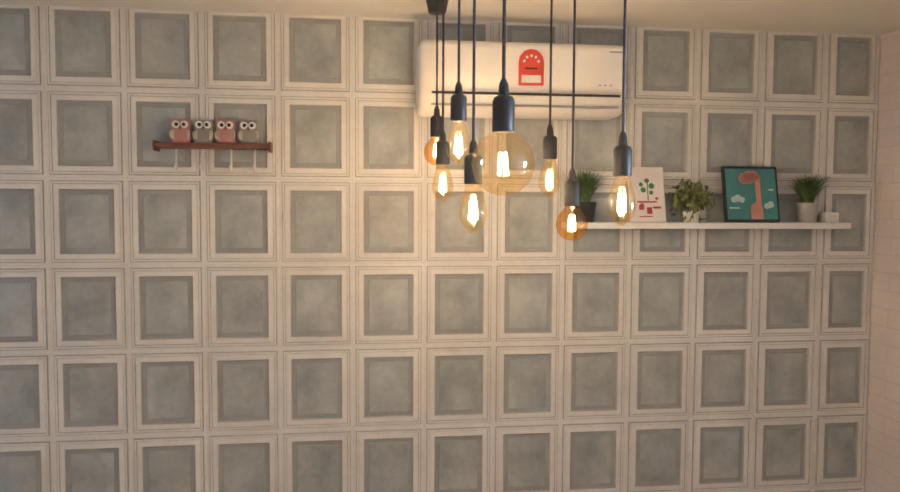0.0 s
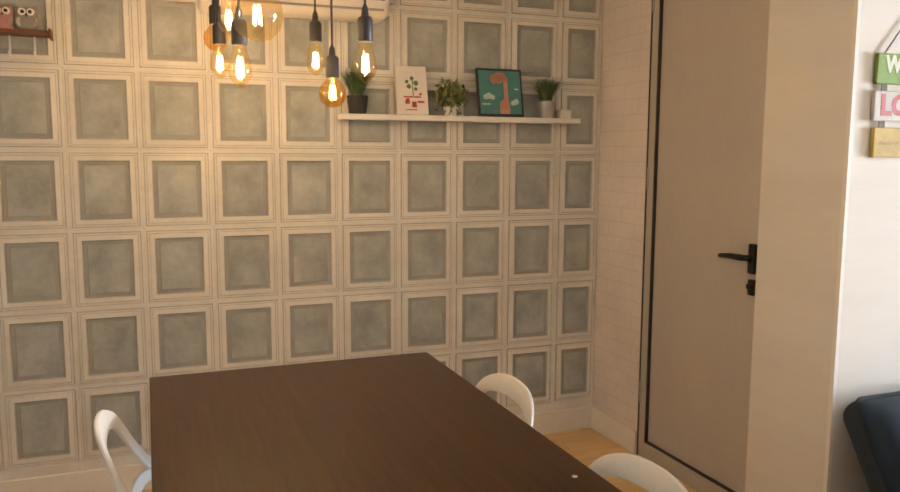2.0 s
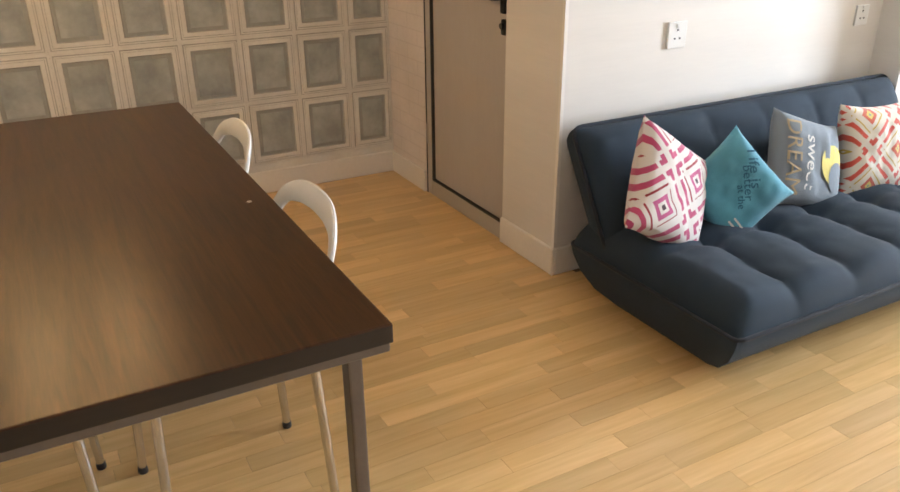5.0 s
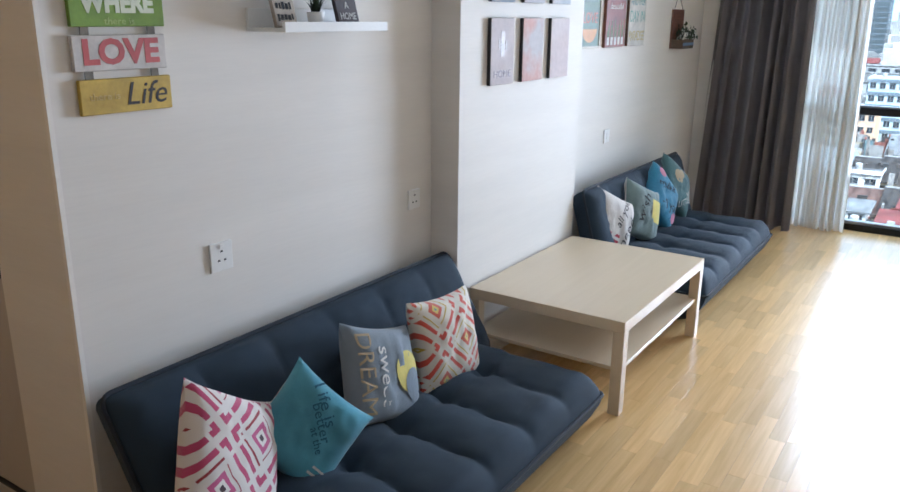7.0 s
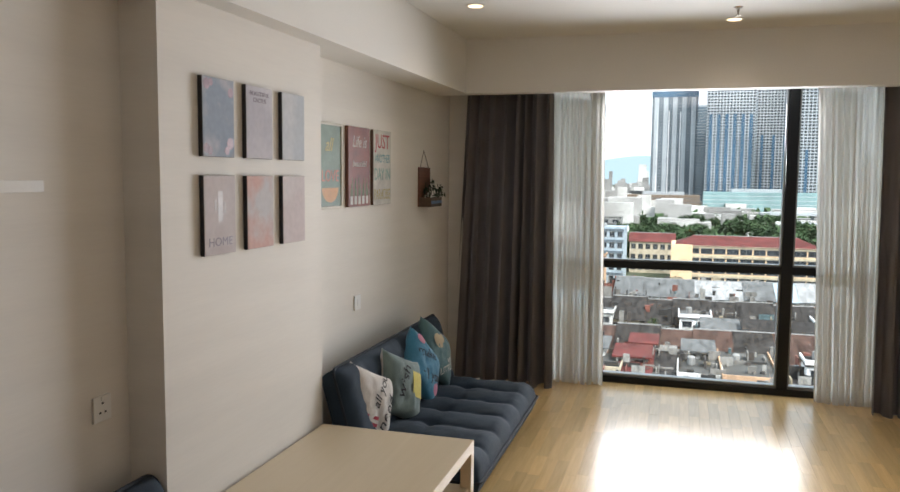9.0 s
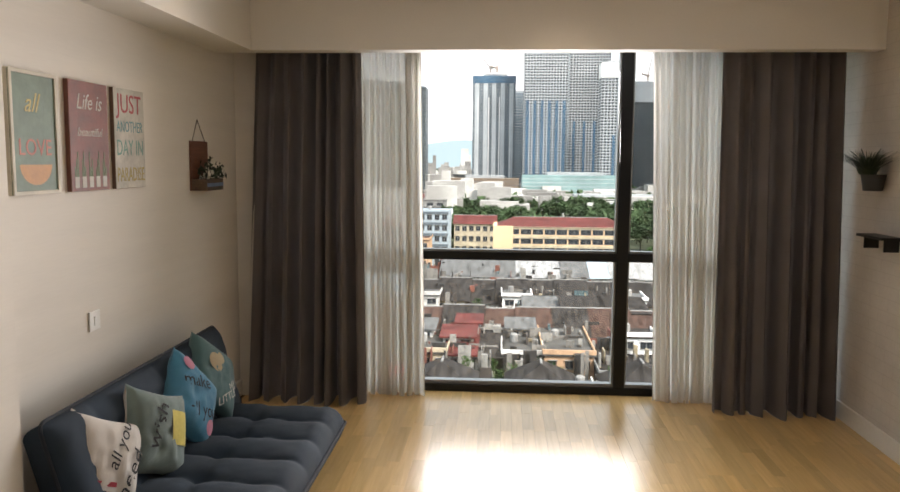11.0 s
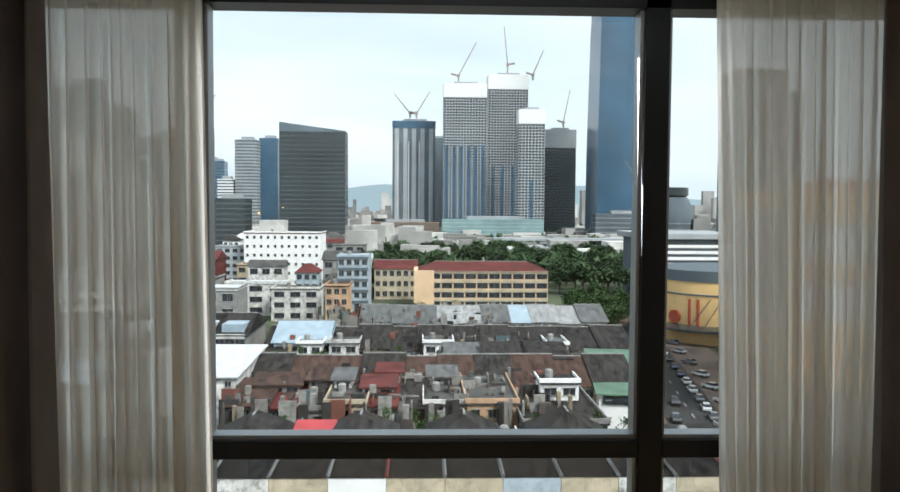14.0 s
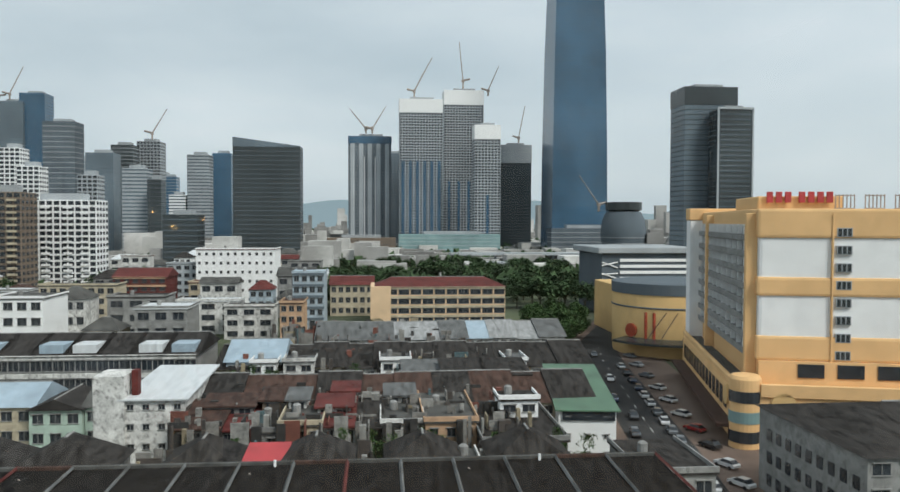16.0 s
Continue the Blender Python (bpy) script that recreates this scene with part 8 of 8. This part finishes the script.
part("street_canopy", one_box(-3, 62, 4.4, 7.4, 3.4, 4.1, 0.1, 1), K["tile_brown"], ho, local=True)
for x, r in ((1.5, 2.1), (22, 1.8)):
    part("round_sign", cyl(bmesh.new(), (-4.5 if x < 5 else 3, 4.3 if x > 5 else -3.4, 8.0), (-5.0 if x < 5 else 3, 4.9 if x > 5 else -3.4, 8.0), r, n=24), K["yellow"], ho, "round yellow sign", local=True)
# dark slabs on the flat wall stand for the shade inside recessed openings
for k in range(6):
    part("recess", one_box(-1.2, -0.9, -44 + k * 6.6, -39.6 + k * 6.6, 12.2, 14.6), K["window"], ho, local=True)
part("mid_storey", one_box(-1, 60, -47, 0, 10.4, 15), K["orange"], ho, local=True)
part("front_parapet", one_box(-5.0, -4.4, -48, 0.5, 9.2, 11.6, 0.15, 1), K["orange"], ho, local=True)

ml = thing("shopping_mall", "rounded ochre shopping mall with a dark roof edge", "mall", (243, -93.5, GZ))
part("drum", lathe(bmesh.new(), [(18, 0), (18.3, 3), (18.3, 18.4), (18, 19)], (0, 0, 0), 48), K["yellow"], ml, local=True, smooth=True)
part("roof_edge", lathe(bmesh.new(), [(18.5, 18.2), (18.6, 21.4), (17, 21.6)], (0, 0, 0), 48), K["concrete_dark"], ml, local=True)
part("cornice", lathe(bmesh.new(), [(18.35, 14.2), (18.55, 14.3), (18.55, 14.6), (18.35, 14.7)], (0, 0, 0), 48), K["concrete_dark"], ml, local=True)
for deg in (135, 143, 173, 181):
    a = radians(deg)
    part("slot", cyl(bmesh.new(), (18.2 * math.cos(a), 18.2 * math.sin(a), 5.5), (18.2 * math.cos(a), 18.2 * math.sin(a), 13.2), 0.5, n=6), K["shutter"], ml, local=True)
for deg in (140, 150, 165, 176):
    a, c = radians(deg), radians(deg + 14)
    part("cable", cyl(bmesh.new(), (22.5 * math.cos(a), 22.5 * math.sin(a), 5.2), (18.4 * math.cos(c), 18.4 * math.sin(c), 13.4), 0.12, n=5), K["window"], ml, local=True)
bm = lathe(bmesh.new(), [(18, 4.6), (23.4, 4.2), (23.4, 4.9), (18, 5.6)], (0, 0, 0), 48)
bmesh.ops.delete(bm, geom=[f for f in bm.faces if f.calc_center_median().x > -9], context="FACES")
part("canopy", bm, K["glass_dark"], ml, "dark glass canopy", local=True)
a = radians(120)
part("badge", cyl(bmesh.new(), (18.1 * math.cos(a), 18.1 * math.sin(a), 7.6), (18.9 * math.cos(a), 18.9 * math.sin(a), 7.6), 2.0, n=20), K["shutter"], ml, "dark red badge", local=True)
part("wing", one_box(4, 60, -32, 8, 0, 17.5, 0.3, 1), K["yellow"], ml, local=True)
mt_ = thing("hall_building", "grey metal hall with white slats and lattice", "building", (345, -118, GZ))
part("body", one_box(-8, 30, -20, 20, 0, 26, 0.2, 1), K["concrete_dark"], mt_, local=True)
part("roof", one_box(-10, 34, -22, 22, 26, 28.6, 0.3, 1), K["concrete"], mt_, local=True)
for k in range(5):
    part("slat", one_box(-8.6, -8, -20, 12, 12 + k * 2.6, 13.3 + k * 2.6), K["wall_clean"], mt_, local=True)
for k in range(9):
    part("lattice", tube(bmesh.new(), [(-8.4, 13, 3 + k * 2.4), (-8.4, 20, 5.4 + k * 2.4 * (1 if k % 2 else 0.8))], 0.3, 4), K["wall_clean"], mt_, local=True)

# flyover
fo = thing("flyover", "grey concrete road flyover on piers", "bridge", (640, -170, GZ))
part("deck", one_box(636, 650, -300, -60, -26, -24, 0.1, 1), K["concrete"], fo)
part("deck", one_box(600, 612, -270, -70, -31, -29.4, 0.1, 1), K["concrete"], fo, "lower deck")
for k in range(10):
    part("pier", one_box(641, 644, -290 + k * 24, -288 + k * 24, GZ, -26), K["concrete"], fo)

# rooftop clutter: tanks, ducts, huts and parapets, too many to count
rs = random.Random(88)
verts, faces = [], []
for k in range(620):
    far = rs.random()
    x = rs.choice([rs.uniform(99, 112), rs.uniform(119, 142), rs.uniform(119, 162), rs.uniform(172, 204), rs.uniform(212, 238)])
    y = rs.uniform(-28, 27)
    w, d = (rs.uniform(0.12, 0.3), rs.uniform(0.3, 3.2)) if rs.random() < 0.6 else (rs.uniform(0.3, 1.1), rs.uniform(0.4, 1.3))
    if rs.random() < 0.5:
        w, d = d, w
    h = rs.uniform(-28.5, -26.4) if x > 115 else rs.uniform(-28.6, -27.4)
    i = len(verts)
    for z in (GZ + 4, h):
        verts += [(x, y, z), (x + d, y, z), (x + d, y + w, z), (x, y + w, z)]
    faces += [(i + 4, i + 5, i + 6, i + 7), (i, i + 1, i + 5, i + 4), (i + 1, i + 2, i + 6, i + 5), (i + 2, i + 3, i + 7, i + 6), (i + 3, i, i + 4, i + 7)]
me = bpy.data.meshes.new("rooftop_clutter")
me.from_pydata(verts, [], faces)
cm = surface("weathered_rooftop_paint", (0.5, 0.49, 0.47), 0.9, 0.25, 0.6, 4, 0.0, coords="World", grime=0.6)
g = cm.node_tree.nodes.new("ShaderNodeNewGeometry")
cr = cm.node_tree.nodes.new("ShaderNodeValToRGB")
cr.color_ramp.interpolation = "CONSTANT"
for p, c in ((0.0, (0.08, 0.08, 0.08)), (0.25, (0.45, 0.44, 0.42)), (0.5, (0.6, 0.6, 0.58)), (0.68, (0.16, 0.14, 0.13)), (0.82, (0.42, 0.16, 0.12)), (0.9, (0.7, 0.6, 0.42)), (0.96, (0.2, 0.32, 0.36))):
    e = cr.color_ramp.elements.new(p) if p else cr.color_ramp.elements[0]
    e.color = (*c, 1)
mm = cm.node_tree.nodes.new("ShaderNodeMix")
mm.data_type, mm.blend_type = "RGBA", "MULTIPLY"
mm.inputs["Factor"].default_value = 1.0
bs = cm.node_tree.nodes["Principled BSDF"]
cm.node_tree.links.new(g.outputs["Random Per Island"], cr.inputs[0])
cm.node_tree.links.new(bs.inputs["Base Color"].links[0].from_socket, mm.inputs["A"])
cm.node_tree.links.new(cr.outputs[0], mm.inputs["B"])
cm.node_tree.links.new(mm.outputs["Result"], bs.inputs["Base Color"])
me.materials.append(cm)
tagged(new("rooftop_clutter", me), "tanks, ducts, walls and huts crowded on the old roofs", "rooftop clutter", "", "stuff")
# bushes sprouting between the roofs
verts, faces = [], []
for k in range(46):
    x, y = rs.choice([rs.uniform(110, 120), rs.uniform(110, 136), rs.uniform(160, 174)]), rs.uniform(-34, 27)
    r, top_ = rs.uniform(0.5, 1.3), rs.uniform(-29.5, -27.2)
    for _ in range(130):
        p = Vector((x + rs.gauss(0, r * 0.5), y + rs.gauss(0, r * 0.5), top_ - abs(rs.gauss(0, 1.3))))
        q = Euler((rs.uniform(0, 6), rs.uniform(0, 6), rs.uniform(0, 6))).to_matrix()
        i = len(verts)
        s = rs.uniform(0.12, 0.3)
        verts += [tuple(p + q @ Vector(v)) for v in ((-s, 0, 0), (0, s * 0.5, 0.05), (s, 0, 0), (0, -s * 0.5, 0.05))]
        faces += [(i, i + 1, i + 2), (i, i + 2, i + 3)]
me = bpy.data.meshes.new("roof_bushes")
me.from_pydata(verts, [], faces)
me.materials.append(K["crown"])
tagged(new("roof_bushes", me), "green bushes sprouting from walls between the roofs", "bushes", "", "stuff")

# far town, too many to count
rs = random.Random(5)
verts, faces = [], []
for k in range(2600):
    x = rs.uniform(560, 2600)
    y = x * rs.uniform(-0.62, 0.62)
    w, d, h = rs.uniform(8, 30), rs.uniform(8, 24), rs.choice([6, 8, 10, 12, 15, 20, 26]) * rs.uniform(0.7, 1.2)
    if x > 1300 and rs.random() < 0.12:
        h *= 2.5
    if x < 1350 and -0.29 < y / x < -0.02 and h > 14:
        h = 9
    i = len(verts)
    for z in (GZ, GZ + h):
        verts += [(x, y, z), (x + d, y, z), (x + d, y + w, z), (x, y + w, z)]
    faces += [(i + 4, i + 5, i + 6, i + 7), (i, i + 1, i + 5, i + 4), (i + 1, i + 2, i + 6, i + 5), (i + 2, i + 3, i + 7, i + 6), (i + 3, i, i + 4, i + 7)]
me = bpy.data.meshes.new("far_town")
me.from_pydata(verts, [], faces)
ft = surface("far_town_walls", (0.40, 0.39, 0.37), 0.9, 0.25, 0.02, 0.3, 0.0, coords="World", tint=(0.5, 0.49, 0.47), grime=0.2)
g = ft.node_tree.nodes.new("ShaderNodeNewGeometry")
hs = ft.node_tree.nodes.new("ShaderNodeHueSaturation")
mr = ft.node_tree.nodes.new("ShaderNodeMapRange")
mr.inputs["To Min"].default_value, mr.inputs["To Max"].default_value = 0.45, 1.5
ft.node_tree.links.new(g.outputs["Random Per Island"], mr.inputs["Value"])
ft.node_tree.links.new(mr.outputs["Result"], hs.inputs["Value"])
bs = ft.node_tree.nodes["Principled BSDF"]
ft.node_tree.links.new(bs.inputs["Base Color"].links[0].from_socket, hs.inputs["Color"])
ft.node_tree.links.new(hs.outputs["Color"], bs.inputs["Base Color"])
me.materials.append(ft)
tagged(new("far_town", me), "distant low buildings of the city", "city", "", "stuff")
verts, faces = [], []
for k in range(2600):
    x = rs.uniform(420, 1900)
    y = x * rs.uniform(-0.6, 0.6)
    s = rs.uniform(4, 8)
    for _ in range(5):
        c = Vector((x + rs.uniform(-s, s), y + rs.uniform(-s, s), GZ + rs.uniform(1.5, 1.1 * s)))
        q = Euler((rs.uniform(0, 6), rs.uniform(0, 6), rs.uniform(0, 6))).to_matrix()
        i = len(verts)
        verts += [tuple(c + q @ Vector(v) * s * 0.6) for v in ((1, 0, -0.7), (-0.5, 0.87, -0.7), (-0.5, -0.87, -0.7), (0, 0, 0.9))]
        faces += [(i, i + 1, i + 2), (i, i + 1, i + 3), (i + 1, i + 2, i + 3), (i + 2, i, i + 3)]
me = bpy.data.meshes.new("far_trees")
me.from_pydata(verts, [], faces)
me.materials.append(K["crown_far"])
tagged(new("far_trees", me), "distant tree clumps among the houses", "trees", "", "stuff")

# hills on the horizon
hm = bpy.data.materials.new("haze_glow_hills")
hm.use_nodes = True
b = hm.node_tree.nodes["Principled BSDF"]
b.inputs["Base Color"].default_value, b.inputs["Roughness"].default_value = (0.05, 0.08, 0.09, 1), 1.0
# blue-grey emission imitates the haze in front of the hills
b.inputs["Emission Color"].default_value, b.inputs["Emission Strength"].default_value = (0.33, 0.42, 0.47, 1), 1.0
bm = bmesh.new()
last = None
for k in range(161):
    y = -4000 + k * 50
    h = 40 + 95 * max(0, noise.noise(Vector((k * 0.055, 3, 0))) + 0.35) + 25 * noise.noise(Vector((k * 0.23, 9, 0)))
    pair = [bm.verts.new((4200, y, GZ)), bm.verts.new((4260, y, max(5, h)))]
    if last:
        bm.faces.new((last[0], pair[0], pair[1], last[1]))
    last = pair
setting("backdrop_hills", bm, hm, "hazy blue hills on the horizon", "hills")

# ---- pieces of the setting ----
# wall panels
PX, PZ, X0, Z0P = 0.2600, 0.3030, -0.055, 0.148


def panel_mesh(w, h):
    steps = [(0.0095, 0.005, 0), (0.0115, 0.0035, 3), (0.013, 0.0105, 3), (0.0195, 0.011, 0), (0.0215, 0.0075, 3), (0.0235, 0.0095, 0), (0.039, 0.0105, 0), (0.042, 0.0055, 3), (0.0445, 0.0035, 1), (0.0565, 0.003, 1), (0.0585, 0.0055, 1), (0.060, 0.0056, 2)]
    bm = bmesh.new()
    rings = []
    for i, (inset, up, mi) in enumerate([(0.0002, 0.0, 0), (0.0004, 0.0045, 0)] + steps):
        rings.append([bm.verts.new(p) for p in ((inset, -up, inset), (w - inset, -up, inset), (w - inset, -up, h - inset), (inset, -up, h - inset))])
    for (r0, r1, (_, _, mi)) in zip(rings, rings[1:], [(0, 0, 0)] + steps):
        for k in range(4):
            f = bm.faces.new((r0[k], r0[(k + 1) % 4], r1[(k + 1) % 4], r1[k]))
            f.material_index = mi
    f = bm.faces.new(rings[-1])
    f.material_index = 2
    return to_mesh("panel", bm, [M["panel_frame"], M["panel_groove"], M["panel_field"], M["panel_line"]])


full, narrow, low = panel_mesh(PX, PZ), panel_mesh(X1 - (X0 + 8 * PX) - 0.001, PZ), None
for r in range(7):
    for c in range(-9, 9):
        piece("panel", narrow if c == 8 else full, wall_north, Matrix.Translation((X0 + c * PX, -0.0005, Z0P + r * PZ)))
foot = one_box(XE, X1 - 0.001, -0.008, -0.0005, SK, Z0P)
part("panel_foot", foot, M["panel_frame"], wall_north, "pale strip under the panels")

# floor strips
floor = bpy.data.objects["floor"]
SW, SL, GAP = 0.0655, 0.46, 0.0006
strip_meshes = []
for k in range(4):
    ln = (0.30, 0.38, 0.46, 0.54)[k]
    strip_meshes.append((ln, to_mesh("floor_strip", bx(bmesh.new(), 0, ln - GAP, 0, SW - GAP, -0.0115, 0.0), M["laminate"])))
rs = random.Random(11)
rest_v, rest_f = [], []
count = 0
row = 0
y = YS
while y < -0.001:
    x = XE - rs.uniform(0, 0.4)
    while x < 7.9:
        k = rs.randrange(4)
        ln, me = strip_meshes[k]
        a, b = max(x, XE), min(x + ln, 7.94)
        y1 = min(y + SW, 0.0)
        whole = a == x and b == x + ln and y1 == y + SW
        inner = y1 > Y2 + 0.02
        if inner:
            b = min(b, X1 + 0.09)
        under = inner and a > X1 + 0.08
        if not under and b - a > 0.01:
            near = 1.0 < x < 3.6 and -3.3 < y < -2.0
            if whole and near and count < 300:
                piece("floor_strip", me, floor, Matrix.Translation((x, y, 0)))
                count += 1
            else:
                i = len(rest_v)
                for zz in (-0.0115, 0.0):
                    rest_v += [(a, y, zz), (b - GAP, y, zz), (b - GAP, y1 - GAP, zz), (a, y1 - GAP, zz)]
                rest_f += [(i + 4, i + 5, i + 6, i + 7), (i, i + 1, i + 5, i + 4), (i + 1, i + 2, i + 6, i + 5), (i + 2, i + 3, i + 7, i + 6), (i + 3, i, i + 4, i + 7)]
        x += ln
    y += SW
me = bpy.data.meshes.new("floor_strips")
me.from_pydata(rest_v, [], rest_f)
me.materials.append(M["laminate_rest"])
ob = new("floor_strips", me)
ob.parent = floor
tagged(ob, kind="stuff")
